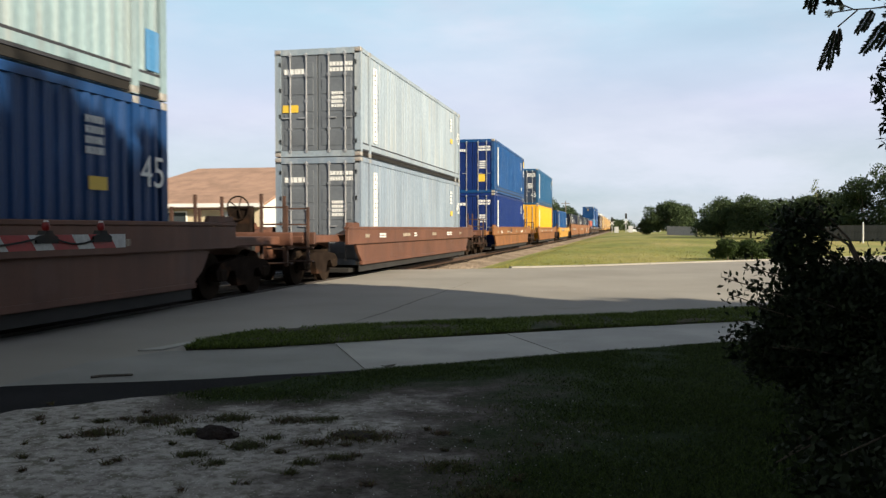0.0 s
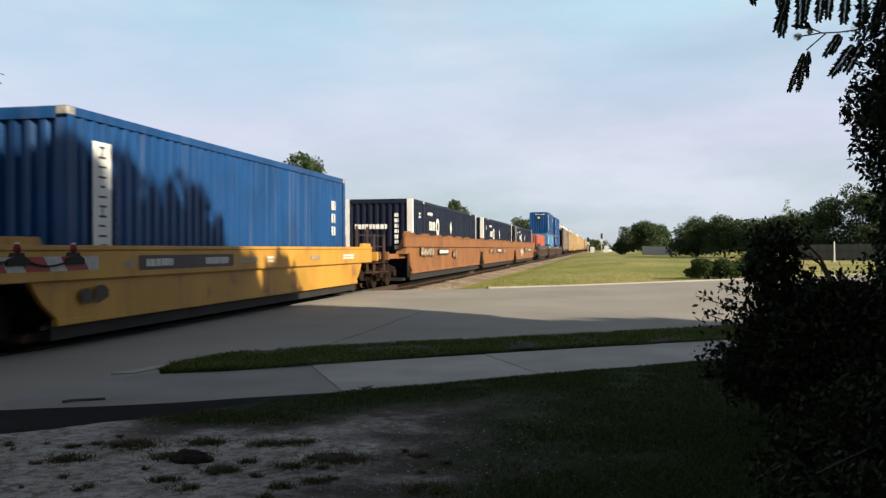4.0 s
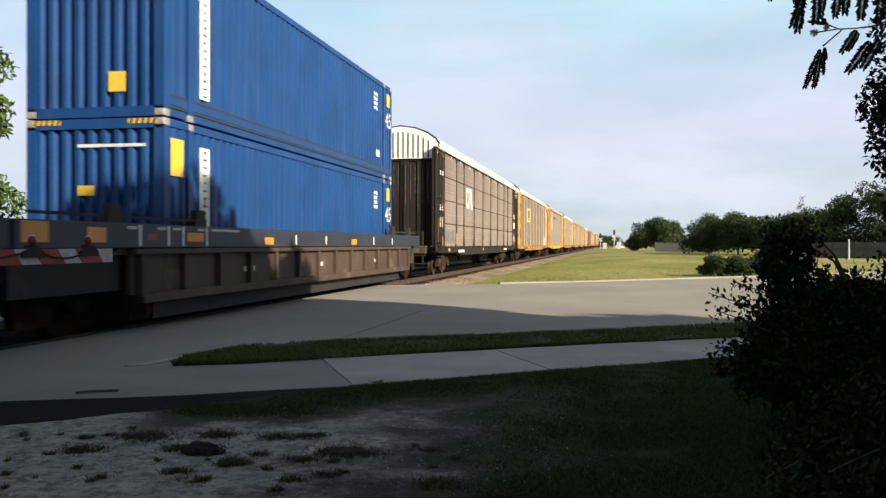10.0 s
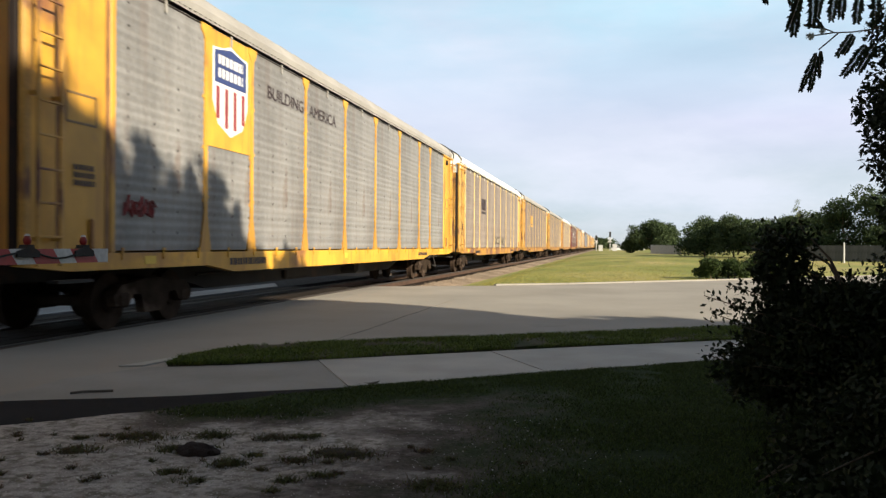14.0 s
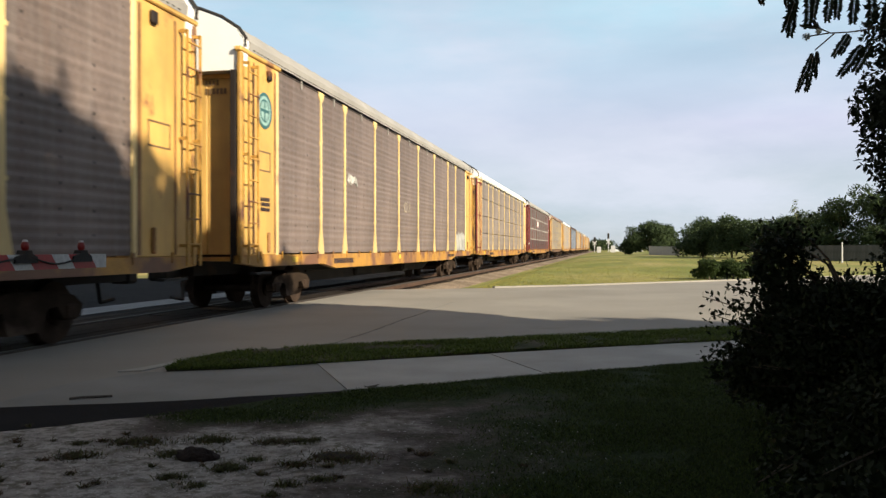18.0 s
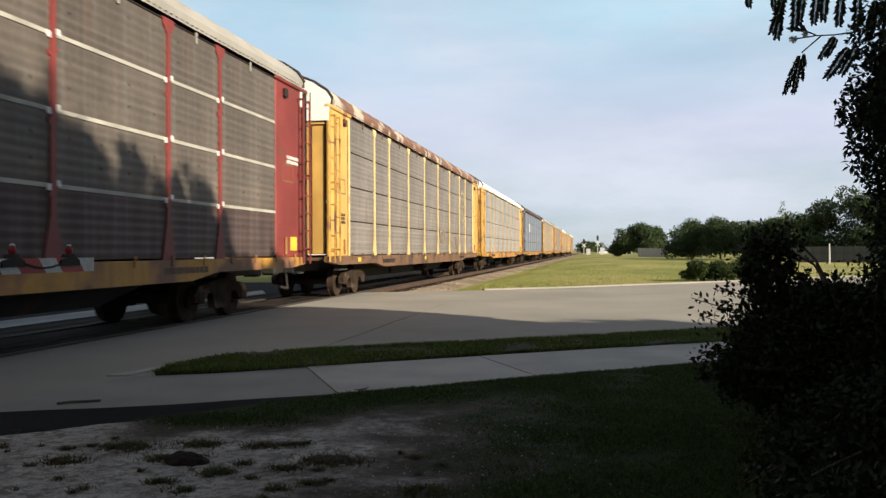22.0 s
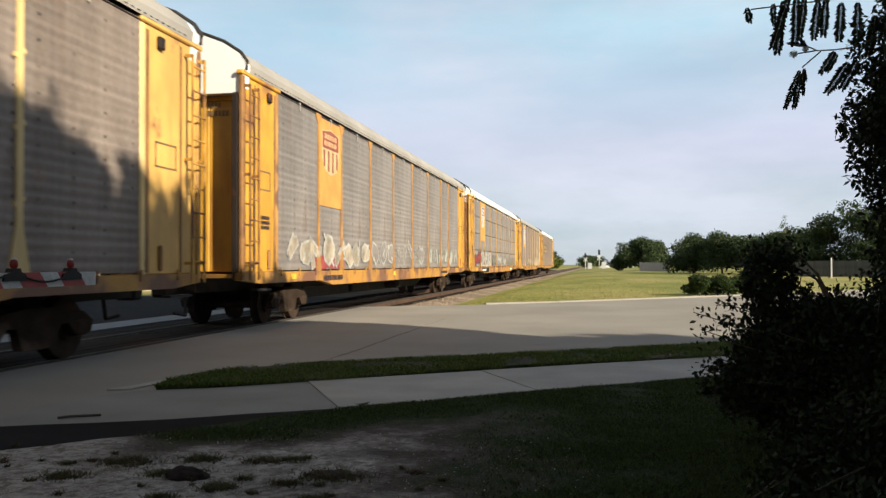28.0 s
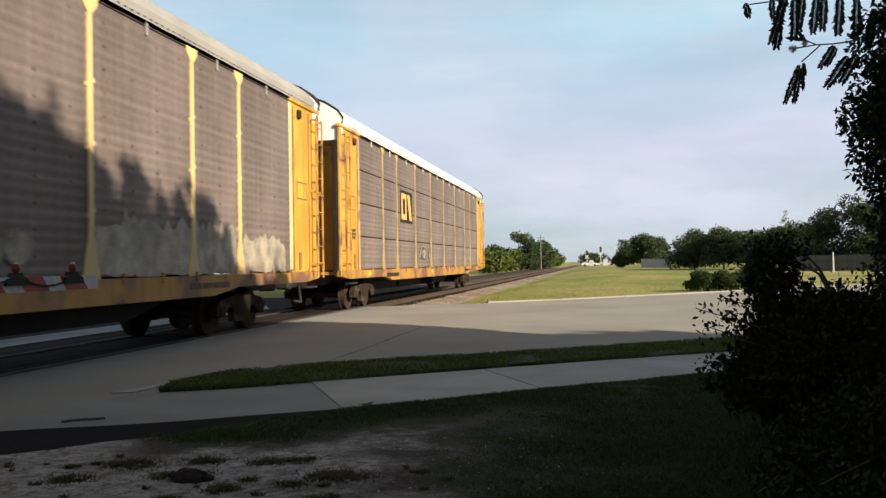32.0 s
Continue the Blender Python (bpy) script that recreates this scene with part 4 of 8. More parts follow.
    # thin brown strips that paint the shadow along the end panel's edges
    if frame_mat in (rack_yellow, rack_gold, cream_post):
        def channel(bm):
            box(bm, 1.449, 1.456, 0.62, 0.685, 1.18, 4.85)
            box(bm, 1.449, 1.458, 1.64, 1.735, 1.18, 4.85)
        def channel_far(bm):
            box(bm, 1.449, 1.456, CAR_LEN - 0.685, CAR_LEN - 0.62, 1.18, 4.85)
            box(bm, 1.449, 1.458, CAR_LEN - 1.735, CAR_LEN - 1.64, 1.18, 4.85)
        shared("rack_edge_shadow", "edge_channel", channel, rust_and_shade, car)
        shared("rack_edge_shadow_far", "edge_channel", channel_far, rust_and_shade, car)
    make_truck(car, 3.6, truck_mat, sunlit_wheel)
    make_truck(car, CAR_LEN - 3.6, truck_mat, sunlit_wheel)
    make_coupler(car, -0.15, 1)
    make_coupler(car, CAR_LEN + 0.15, -1)
    rides(car, u)
    return car


# near-black bottom rails for the silver and teal containers
dark_rail = surface("near-black rail paint", (0.022, 0.02, 0.018), 0.75, vary=0.3, scale=2, grain=30, gloss=0.2)
worn_steel = surface("worn pale casting steel", (0.36, 0.34, 0.31), 0.6, 0.2, vary=0.3, scale=6, grain=30, rust=0.25)


# containers
def make_container(u, length, base, label, paint, half=1.22, tall=2.9, near_end="front", frame_mat=None, marks=(), door_mat=None, casting_mat=None, rail_mat=None):
    """A shipping container with corrugated sides, corner posts and castings; near_end is 'doors' or 'front'."""
    box_ob = tagged(new("shipping_container"), label, "container", group="containers on the train")
    frame_mat = frame_mat or paint
    def side(bm):
        n = round(length / 0.278)
        y = 0.2
        d = (length - 0.4) / n
        pts = []
        for i in range(n):
            pts += [(y, 0.006), (y + d * 0.28, 0.006), (y + d * 0.5, 0.036), (y + d * 0.78, 0.036)]
            y += d
        pts.append((y, 0.0))
        lo = [bm.verts.new((half - 0.05 + o, yy, 0.16)) for yy, o in pts]
        hi = [bm.verts.new((half - 0.05 + o, yy, tall - 0.11)) for yy, o in pts]
        for i in range(len(pts) - 1):
            bm.faces.new((lo[i], lo[i + 1], hi[i + 1], hi[i]))
    shared(("cside", length, half, tall), "side_wall", side, paint, box_ob)
    def other(bm):
        side(bm)
        bmesh.ops.scale(bm, vec=(-1, 1, 1), verts=bm.verts)
        bmesh.ops.reverse_faces(bm, faces=bm.faces)
    shared(("cside_b", length, half, tall), "side_wall", other, paint, box_ob)
    def rails(bm):
        for s in (-1, 1):
            a, b = sorted((s * half, s * (half - 0.07)))
            box(bm, a, b, 0.05, length - 0.05, tall - 0.12, tall)
            for y in (0.0, length - 0.17):
                box(bm, min(s * half, s * (half - 0.17)), max(s * half, s * (half - 0.17)), y, y + 0.17, 0.0, tall)
        for y in (0.0, length - 0.1):
            box(bm, -half, half, y, y + 0.1, 0.0, 0.16)
            box(bm, -half, half, y, y + 0.1, tall - 0.16, tall)
        if length > 13:
            off = (length - 12.19) / 2
            for y in (off, length - off - 0.17):
                for s in (-1, 1):
                    box(bm, min(s * (half + 0.005), s * (half - 0.1)), max(s * (half + 0.005), s * (half - 0.1)), y, y + 0.17, 0.0, tall)
    shared(("crails", length, half, tall), "frame", rails, frame_mat, box_ob)
    for s in (-1, 1):
        a, b = sorted((s * (half - 0.03), s * (half - 0.10)))
        shared(("crail", length, half, s), "bottom_rail", lambda bm, a=a, b=b: box(bm, a, b, 0.17, length - 0.17, 0.03, 0.155), rail_mat or frame_mat, box_ob)
    if base > 3:
        # plain lower rail under the ribs, with dark grooves above and below it
        def band(bm):
            box(bm, half - 0.05, half - 0.006, 0.17, length - 0.17, 0.20, 0.335, 0.004)
        shared(("cband", length, half), "lower_rail", band, paint, box_ob)
        def groove(bm):
            for z in (0.157, 0.337):
                box(bm, half - 0.05, half - 0.010, 0.17, length - 0.17, z, z + 0.04)
        shared(("cgroove", length, half), "rail_groove", groove, dark_mark, box_ob)
    def roof(bm):
        n = round(length / 0.28)
        for i in range(n):
            y = 0.1 + (length - 0.2) * i / n
            box(bm, -half + 0.06, half - 0.06, y, y + (length - 0.2) / n * 0.6, tall - 0.05, tall - 0.012)
        box(bm, -half + 0.06, half - 0.06, 0.08, length - 0.08, tall - 0.08, tall - 0.05)
        box(bm, -half + 0.06, half - 0.06, 0.08, length - 0.08, 0.02, 0.1)
    shared(("croof", length, half, tall), "roof_panel", roof, paint, box_ob)
    def casting(bm):
        box(bm, -0.09, 0.09, -0.09, 0.09, -0.06, 0.062, 0.012)
    ends = (0.085, length - 0.085) if length < 13 else (0.085, (length - 12.19) / 2 + 0.085, length - (length - 12.19) / 2 - 0.085, length - 0.085)
    for y in ends:
        for s in (-1, 1):
            for z in (0.06, tall - 0.06):
                shared("casting", "corner_casting", casting, casting_mat or worn_steel, box_ob, at=(s * (half - 0.083), y, z))
    def front(bm):
        n = 9
        d = (2 * half - 0.34) / n
        x = -half + 0.17
        pts = []
        for i in range(n):
            pts += [(x, 0.02), (x + d * 0.3, 0.02), (x + d * 0.45, 0.085), (x + d * 0.85, 0.085)]
            x += d
        pts.append((x, 0.02))
        lo = [bm.verts.new((xx, o, 0.16)) for xx, o in pts]
        hi = [bm.verts.new((xx, o, tall - 0.16)) for xx, o in pts]
        for i in range(len(pts) - 1):
            bm.faces.new((lo[i], lo[i + 1], hi[i + 1], hi[i]))
    def leaf(bm):
        w = half - 0.17
        box(bm, 0.012, w, 0.03, 0.07, 0.17, tall - 0.17, 0.006)
        for k in range(5):
            z = 0.3 + k * (tall - 0.6) / 5
            box(bm, 0.12, w - 0.1, 0.015, 0.03, z, z + (tall - 0.6) / 5 - 0.06, 0.005)
        for z in (0.4, 1.1, 1.8, 2.5):
            box(bm, w - 0.02, w + 0.06, 0.0, 0.05, z - 0.06, z + 0.06)
    def rods(bm):
        for x in (0.0,):
            tube(bm, (x, 0.0, 0.1), (x, 0.0, tall - 0.1), 0.022, 6)
            for z in (0.15, 0.75, 1.5, 2.2, tall - 0.16):
                box(bm, x - 0.04, x + 0.04, -0.02, 0.03, z - 0.03, z + 0.03)
            box(bm, x - 0.02, x + 0.22, -0.03, -0.005, 1.03, 1.06)
    for y, turn, kind in ((0.0, 0, near_end), (length, 180, "doors" if near_end == "front" else "front")):
        if kind == "front":
            shared(("cfront", half, tall), "front_wall", front, paint, box_ob, at=pose(0, y, 0, 0, 0, turn))
        else:
            for s in (0, 1):
                def one(bm, s=s):
                    leaf(bm)
                    if s:
                        bmesh.ops.scale(bm, vec=(-1, 1, 1), verts=bm.verts)
                        bmesh.ops.reverse_faces(bm, faces=bm.faces)
                def two(bm, s=s):
                    rods(bm)
                    if s:
                        bmesh.ops.scale(bm, vec=(-1, 1, 1), verts=bm.verts)
                        bmesh.ops.reverse_faces(bm, faces=bm.faces)
                door = shared(("cdoor", half, s, tall), "door", one, door_mat or paint, box_ob, at=pose(0, y, 0, 0, 0, turn))
                for x in (0.32, 0.78):
                    shared(("crods", half, s, tall), "lock_rod", two, rod_grey, door, at=(-x if s else x, 0, 0))
    rides(box_ob, u, z=base)
    for m in marks:
        m(box_ob, length, half, tall)
    return box_ob


rod_grey = surface("galvanised lock rods", (0.45, 0.45, 0.46), 0.45, 0.6, vary=0.2, scale=3, bump=0.05)


# flat marks on things
def plate(parent, mat, x, y0, y1, z0, z1, name="marking", label=""):
    return part(name, boxed(x, x + 0.005, y0, y1, z0, z1), mat, parent, label)


def end_plate(parent, mat, y, x0, x1, z0, z1, name="marking", label=""):
    return part(name, boxed(x0, x1, y - 0.005, y, z0, z1), mat, parent, label)


def bars(parent, mat, x, y0, y1, z0, z1, rows=2, name="marking", fill=0.62, seed=0):
    """Unreadable lettering: short bars in rows, in one mesh."""
    rng = random.Random(seed)
    bm = bmesh.new()
    h = (z1 - z0) / rows
    for r in range(rows):
        y = y0
        while y < y1 - 0.02:
            w = min(h * rng.uniform(0.35, 0.75), y1 - y)
            box(bm, x, x + 0.004, y, y + w * fill, z0 + r * h + h * 0.15, z0 + r * h + h * 0.85)
            y += w
    return part(name, bm, mat, parent)


def end_bars(parent, mat, y, x0, x1, z0, z1, rows=2, name="marking", seed=0):
    rng = random.Random(seed)
    bm = bmesh.new()
    h = (z1 - z0) / rows
    for r in range(rows):
        x = x0
        while x < x1 - 0.02:
            w = min(h * rng.uniform(0.35, 0.75), x1 - x)
            box(bm, x, x + w * 0.8, y - 0.004, y, z0 + r * h + h * 0.15, z0 + r * h + h * 0.85)
            x += w
    return part(name, bm, mat, parent)


# well wagons
def make_well(u0, u1, c0, c1, label, paint, low=0.37, top=1.42, style="smooth", end0=True, end1=True, chord=None, deck_mat=None):
    """A well wagon unit: deep side walls round the well from c0 to c1, platforms over the trucks at both ends."""
    car = tagged(new("well_wagon"), label, "railway wagon", group="well wagons of the train")
    chord, deck_mat = chord or paint, deck_mat or paint
    L, a, b = u1 - u0, c0 - u0 - 0.5, c1 - u0 + 0.5
    half = 1.45
    for s in (1, -1):
        bm = bmesh.new()
        x0, x1 = (half - 0.07, half) if s > 0 else (-half, -half + 0.07)
        if style == "smooth":
            prism(bm, [(a - 0.5, top - 0.40), (b + 0.5, top - 0.40), (b + 0.25, low + 0.25), (b - 0.1, low), (a + 0.1, low), (a - 0.25, low + 0.25)], "x", x0 - s * 0.05, x1 - s * 0.05)
        else:
            prism(bm, [(a - 0.8, low + 0.12), (a - 0.8, top - 0.34), (b + 0.8, top - 0.34), (b + 0.8, low + 0.12), (b, low), (a, low)], "x", x0, x1)
        wall = part("side_wall", bm, paint, car)
        # added black strip below the wall, in place of the shade there
        part("side_sill", boxed(*sorted((s * 1.302, s * 1.328)), a, b, 0.15, low + 0.02), steel_black, wall)
        if style == "smooth":
            part("top_chord", boxed(x0, x1 + 0.02 if s > 0 else x1, a - 1.3, b + 1.3, top - 0.42, top - 0.036, 0.012), paint, wall)
            part("cap_rail", boxed(min(x0, x1) - 0.03, max(x0, x1) + 0.035, a - 1.3, b + 1.3, top - 0.035, top + 0.03, 0.01), paint, wall)
            part("bottom_rail", boxed(min(x0, x1) - s * 0.04 - 0.01, max(x0, x1) - s * 0.04 + 0.01, a, b, low - 0.04, low + 0.05, 0.01), paint, wall)
            for yy in (a - 1.3, b + 0.3):
                bm = bmesh.new()
                prism(bm, [(yy, top), (yy + 1.0, top), (yy + 0.92, top + 0.13), (yy + 0.08, top + 0.13)], "x", x0, x1)
                part("guide", bm, paint, wall)
        if style == "ribbed":
            bm = bmesh.new()
            n = 13
            for k in range(n + 1):
                y = a - 0.6 + (b - a + 1.2) * k / n
                xa, xb = (half - 0.01, half + 0.09) if s > 0 else (-half - 0.09, -half + 0.01)
                box(bm, xa, xb, y - 0.05, y + 0.05, low + 0.08, top - 0.33, 0.01)
            xa, xb = (half - 0.02, half + 0.10) if s > 0 else (-half - 0.10, -half + 0.02)
            box(bm, xa, xb, a - 0.6, b + 0.6, low - 0.02, low + 0.12, 0.01)
            box(bm, xa, xb, a - 0.8, b + 0.8, top - 0.40, top - 0.32, 0.01)
            part("rib", bm, paint, wall)
            bm = bmesh.new()
            xa, xb = (half - 0.12, half + 0.06) if s > 0 else (-half - 0.06, -half + 0.12)
            ya, yb = a - (2.2 if end0 else 3.2), b + (2.2 if end1 else 1.3)
            box(bm, xa, xb, ya, yb, top - 0.31, top + 0.04, 0.015)
            part("top_chord", bm, chord, wall)
            # black skirts, guide posts and a light rail round both ends of the well
            for y0, y1 in ((ya + 0.1, a - 0.85), (b + 0.85, yb - 0.1)):
                part("end_skirt", boxed(*sorted((s * 1.26, s * 1.33)), y0, y1, 0.62, top - 0.31), steel_black, wall)
            for y0, y1, tall in ((a - 1.4, a - 1.02, 0.30), (a + 1.0, a + 1.4, 0.30), (b - 1.4, b - 1.0, 0.30), (b + 0.7, b + 1.05, 0.30)):
                bm = bmesh.new()
                prism(bm, [(y0, top + 0.04), (y1, top + 0.04), (y1 - 0.06, top + tall), (y0 + 0.10, top + tall)], "x", *sorted((s * 1.36, s * 1.48)))
                part("guide", bm, steel_black, wall)
            for y0, y1 in ((ya + 0.3, a + 1.3), (b - 1.3, yb - 0.3)):
                part("light_rail", boxed(*sorted((s * 1.42, s * 1.45)), y0, y1, top + 0.11, top + 0.15), steel_black, wall)
    for y in [a + (b - a) * k / 6 for k in range(7)]:
        part("floor_beam", boxed(-half + 0.34, half - 0.34, y - 0.25, y + 0.25, 0.14, 0.24), steel_black, car)
    if style == "ribbed":
        for y in (a - 0.12, b + 0.02):
            part("end_bulkhead", boxed(-1.3, 1.3, y, y + 0.1, 0.2, top - 0.2), steel_black, car)
    for y, inner, d, free in ((0.0, a, 1, end0), (L, b, -1, end1)):
        bm = bmesh.new()
        lo, hi = sorted((y + d * 0.5, inner + d * 0.1))
        box(bm, -1.2, 1.2, lo, hi, 0.95, 1.12, 0.02)
        box(bm, -0.4, 0.4, lo - 0.1, hi + 0.1, 0.6, 0.96)
        lo2, hi2 = sorted((inner, inner - d * 1.3))
        prism(bm, [(lo2, 1.12), (hi2, 1.12), (inner, top + 0.02), (inner - d * 0.1, top + 0.02)], "x", -1.42, -1.1)
        prism(bm, [(lo2, 1.12), (hi2, 1.12), (inner, top + 0.02), (inner - d * 0.1, top + 0.02)], "x", 1.1, 1.42)
        deck = part("end_platform", bm, deck_mat, car)
        if free:
            yy = y + d * 0.55
            for s in (-1, 1):
                bm = bmesh.new()
                for x in (0.75, 1.3):
                    box(bm, s * x - 0.03, s * x + 0.03, yy - 0.03, yy + 0.03, 0.5, 2.0 if x < 1 else 1.75)
                for z in (1.35, 1.7):
                    box(bm, min(s * 0.75, s * 1.3), max(s * 0.75, s * 1.3), yy - 0.018, yy + 0.018, z, z + 0.035)
                for z in (0.55, 0.85):
                    box(bm, min(s * 0.85, s * 1.42), max(s * 0.85, s * 1.42), yy - 0.06, yy + 0.06, z, z + 0.03)
                part("hand_rail", bm, rail_rust if style == "smooth" else steel_black, deck)
            bm = bmesh.new()
            box(bm, -1.45, 1.45, y + d * 0.62 - 0.06, y + d * 0.62 + 0.06, 0.92, 1.2, 0.02)
            part("end_sill", bm, paint, deck)
            make_coupler(car, y, d)
    make_truck(car, 2.0 if end0 else 0.0, truck_steel)
    if end1:
        make_truck(car, L - 2.0, truck_steel)
    if end0:
        bm = bmesh.new()
        bmesh.ops.create_circle(bm, segments=20, radius=0.27)
        bmesh.ops.delete(bm, geom=bm.verts, context="VERTS")
        ring = 18
        for k in range(ring):
            p, q = 2 * math.pi * k / ring, 2 * math.pi * (k + 1) / ring
            tube(bm, (0.27 * math.cos(p), 0, 0.27 * math.sin(p)), (0.27 * math.cos(q), 0, 0.27 * math.sin(q)), 0.018, 5)
        for k in range(5):
            p = 2 * math.pi * k / 5
            tube(bm, (0, 0.02, 0), (0.27 * math.cos(p), 0, 0.27 * math.sin(p)), 0.014, 5)
        part("brake_wheel", bm, truck_steel, car, "spoked brake wheel", at=(-0.55, 0.95, 1.75))
        part("brake_stand", boxed(-0.85, -0.25, 1.0, 1.2, 1.1, 1.8, 0.03), truck_steel, car)
    rides(car, u0)
    return car


rail_rust = surface("rusty hand rail", (0.07, 0.034, 0.022), 0.75, vary=0.3, scale=3, grain=40)
rust_well = surface("rust-brown well paint", (0.120, 0.047, 0.026), 0.7, vary=0.28, scale=0.8, grain=40, run=0.45, run_rgb=(0.06, 0.028, 0.02), streak=0.10, streak_rgb=(0.26, 0.17, 0.12), rust=0.25, rust_rgb=(0.10, 0.045, 0.03))
tan_well = surface("sun-bleached orange-brown well paint", (0.238, 0.094, 0.026), 0.6, vary=0.3, scale=0.7, grain=40, run=0.5, run_rgb=(0.10, 0.038, 0.018), streak=0.07, streak_rgb=(0.36, 0.22, 0.09), rust=0.32, rust_rgb=(0.15, 0.062, 0.028))
yellow_well = surface("golden yellow well paint", (0.52, 0.27, 0.035), 0.6, vary=0.22, scale=0.8, grain=40, run=0.45, run_rgb=(0.24, 0.10, 0.03), rust=0.2, rust_rgb=(0.25, 0.11, 0.04))
orange_well = surface("faded orange well paint", (0.265, 0.105, 0.032), 0.68, vary=0.3, scale=0.7, grain=40, run=0.7, run_rgb=(0.12, 0.05, 0.025), streak=0.12, streak_rgb=(0.40, 0.26, 0.13), rust=0.28, rust_rgb=(0.17, 0.07, 0.04))
grimy_well = surface("grimy brown-black well paint", (0.066, 0.039, 0.027), 0.75, vary=0.3, scale=0.9, grain=40, run=0.4, run_rgb=(0.035, 0.025, 0.02), streak=0.12, streak_rgb=(0.20, 0.15, 0.11), rust=0.2, rust_rgb=(0.11, 0.075, 0.05))
chord_blue = surface("dull blue-black chord paint", (0.022, 0.027, 0.045), 0.6, vary=0.25, scale=1.2, grain=40)

silver_box = surface("dull silver container paint", (0.29, 0.35, 0.405), 0.5, 0.1, vary=0.15, scale=0.7, grain=30, streak=0.3, run=0.3, run_rgb=(0.36, 0.33, 0.24), stretch=(1, 1, 0.3))
teal_box = surface("weathered pale teal container paint", (0.23, 0.325, 0.355), 0.55, vary=0.15, scale=0.7, grain=30, streak=0.3, run=0.3, rust=0.03, rust_rgb=(0.25, 0.17, 0.09), stretch=(1, 1, 0.3))
# shaded copy of the silver: blue sky shade is mixed into the colour
shade_box = surface("shaded silver container paint", (0.22, 0.275, 0.34), 0.5, 0.1, vary=0.15, scale=0.7, grain=30, streak=0.25, run=0.15, stretch=(1, 1, 0.3))
# door colours, darker than the sides of their containers
door_navy = surface("dark navy container door", (0.022, 0.038, 0.075), 0.5, vary=0.15, scale=1.5, grain=30)
door_slate = surface("slate grey container door", (0.13, 0.145, 0.165), 0.5, vary=0.15, scale=1.5, grain=30)
navy_box = surface("navy blue container paint", (0.006, 0.040, 0.135), 0.45, gloss=0.22, vary=0.15, scale=0.8, grain=30, streak=0.02)
royal_box = surface("royal blue container paint", (0.005, 0.022, 0.125), 0.45, gloss=0.22, vary=0.15, scale=0.8, grain=30, streak=0.015)
azure_box = surface("strong blue container paint", (0.008, 0.054, 0.195), 0.45, gloss=0.22, vary=0.15, scale=0.8, grain=30, streak=0.02)
sky_box = surface("mid blue container paint", (0.006, 0.056, 0.185), 0.45, gloss=0.22, vary=0.18, scale=0.8, grain=30, streak=0.05)
steel_box = surface("steel blue container paint", (0.013, 0.077, 0.175), 0.45, gloss=0.25, vary=0.15, scale=0.8, grain=30, streak=0.03)
pale_box = surface("light blue container paint", (0.052, 0.20, 0.40), 0.45, vary=0.15, scale=0.8, grain=30, streak=0.12, rust=0.03)
yellow_box = surface("bright yellow container paint", (0.74, 0.365, 0.008), 0.42, vary=0.1, scale=0.8, grain=30, streak=0.08)
orange_box = surface("coral orange container paint", (0.37, 0.073, 0.040), 0.5, vary=0.12, scale=0.8, grain=30, streak=0.15, rust=0.02)
slate_box = surface("dark slate domestic container paint", (0.010, 0.014, 0.030), 0.5, vary=0.15, scale=0.8, grain=30, gloss=0.15)


def strip_mark(y0, y1, z0=0.45, z1=2.55, letters=True):
    """A white upright strip on the side near the end, with dark unreadable lettering down it."""
    def put(ob, length, half, tall):
        plate(ob, white_mark, half, y0, y1, z0, z1, "side_strip", "white upright strip")
        if letters:
            n = 8
            bm = bmesh.new()
            d = (z1 - z0) / n
            a, b = y0 + (y1 - y0) * 0.30, y0 + (y1 - y0) * 0.72
            for k in range(n):
                z = z0 + d * (k + 0.16)
                box(bm, half + 0.006, half + 0.008, a, b, z, z + 0.03)
                box(bm, half + 0.006, half + 0.008, a + 0.02 * (k % 3), b - 0.03 * (k % 2), z + d * 0.52, z + d * 0.52 + 0.03)
                if k % 3 == 1:
                    box(bm, half + 0.006, half + 0.008, (a + b) / 2 - 0.015, (a + b) / 2 + 0.015, z + 0.03, z + d * 0.52)
            for k in range(11):
                z = z0 + (z1 - z0) * (0.18 + 0.058 * k)
                box(bm, half + 0.006, half + 0.008, y1 + 0.07, y1 + 0.12, z, z + 0.06)
            tagged(part("strip_lettering", bm, dark_mark, ob), kind="stuff")
    return put


def forty_five(y, z, size=0.42):
    def put(ob, length, half, tall):
        words("45", size, white_mark, ob, Matrix.Translation((half + 0.006, y, z)) @ FACE_X, "size_number")
    return put


def end_number(x, z, size=0.4):
    def put(ob, length, half, tall):
        words("45", size, white_mark, ob, Matrix.Translation((x, -0.006, z)) @ FACE_Y, "size_number")
    return put


def side_bars(mat, y0, y1, z0, z1, rows=2, seed=0):
    return lambda ob, length, half, tall: bars(ob, mat, half, y0, y1, z0, z1, rows, seed=seed)


def door_bars(mat, x0, x1, z0, z1, rows=2, seed=0):
    return lambda ob, length, half, tall: end_bars(ob, mat, 0.012, x0, x1, z0, z1, rows, seed=seed)


def end_square(mat, x0, x1, z0, z1):
    return lambda ob, length, half, tall: end_plate(ob, mat, 0.012, x0, x1, z0, z1)


def side_square(mat, y0, y1, z0, z1):
    return lambda ob, length, half, tall: plate(ob, mat, half, y0, y1, z0, z1)


L45, L40, L53 = 13.72, 12.19, 16.15


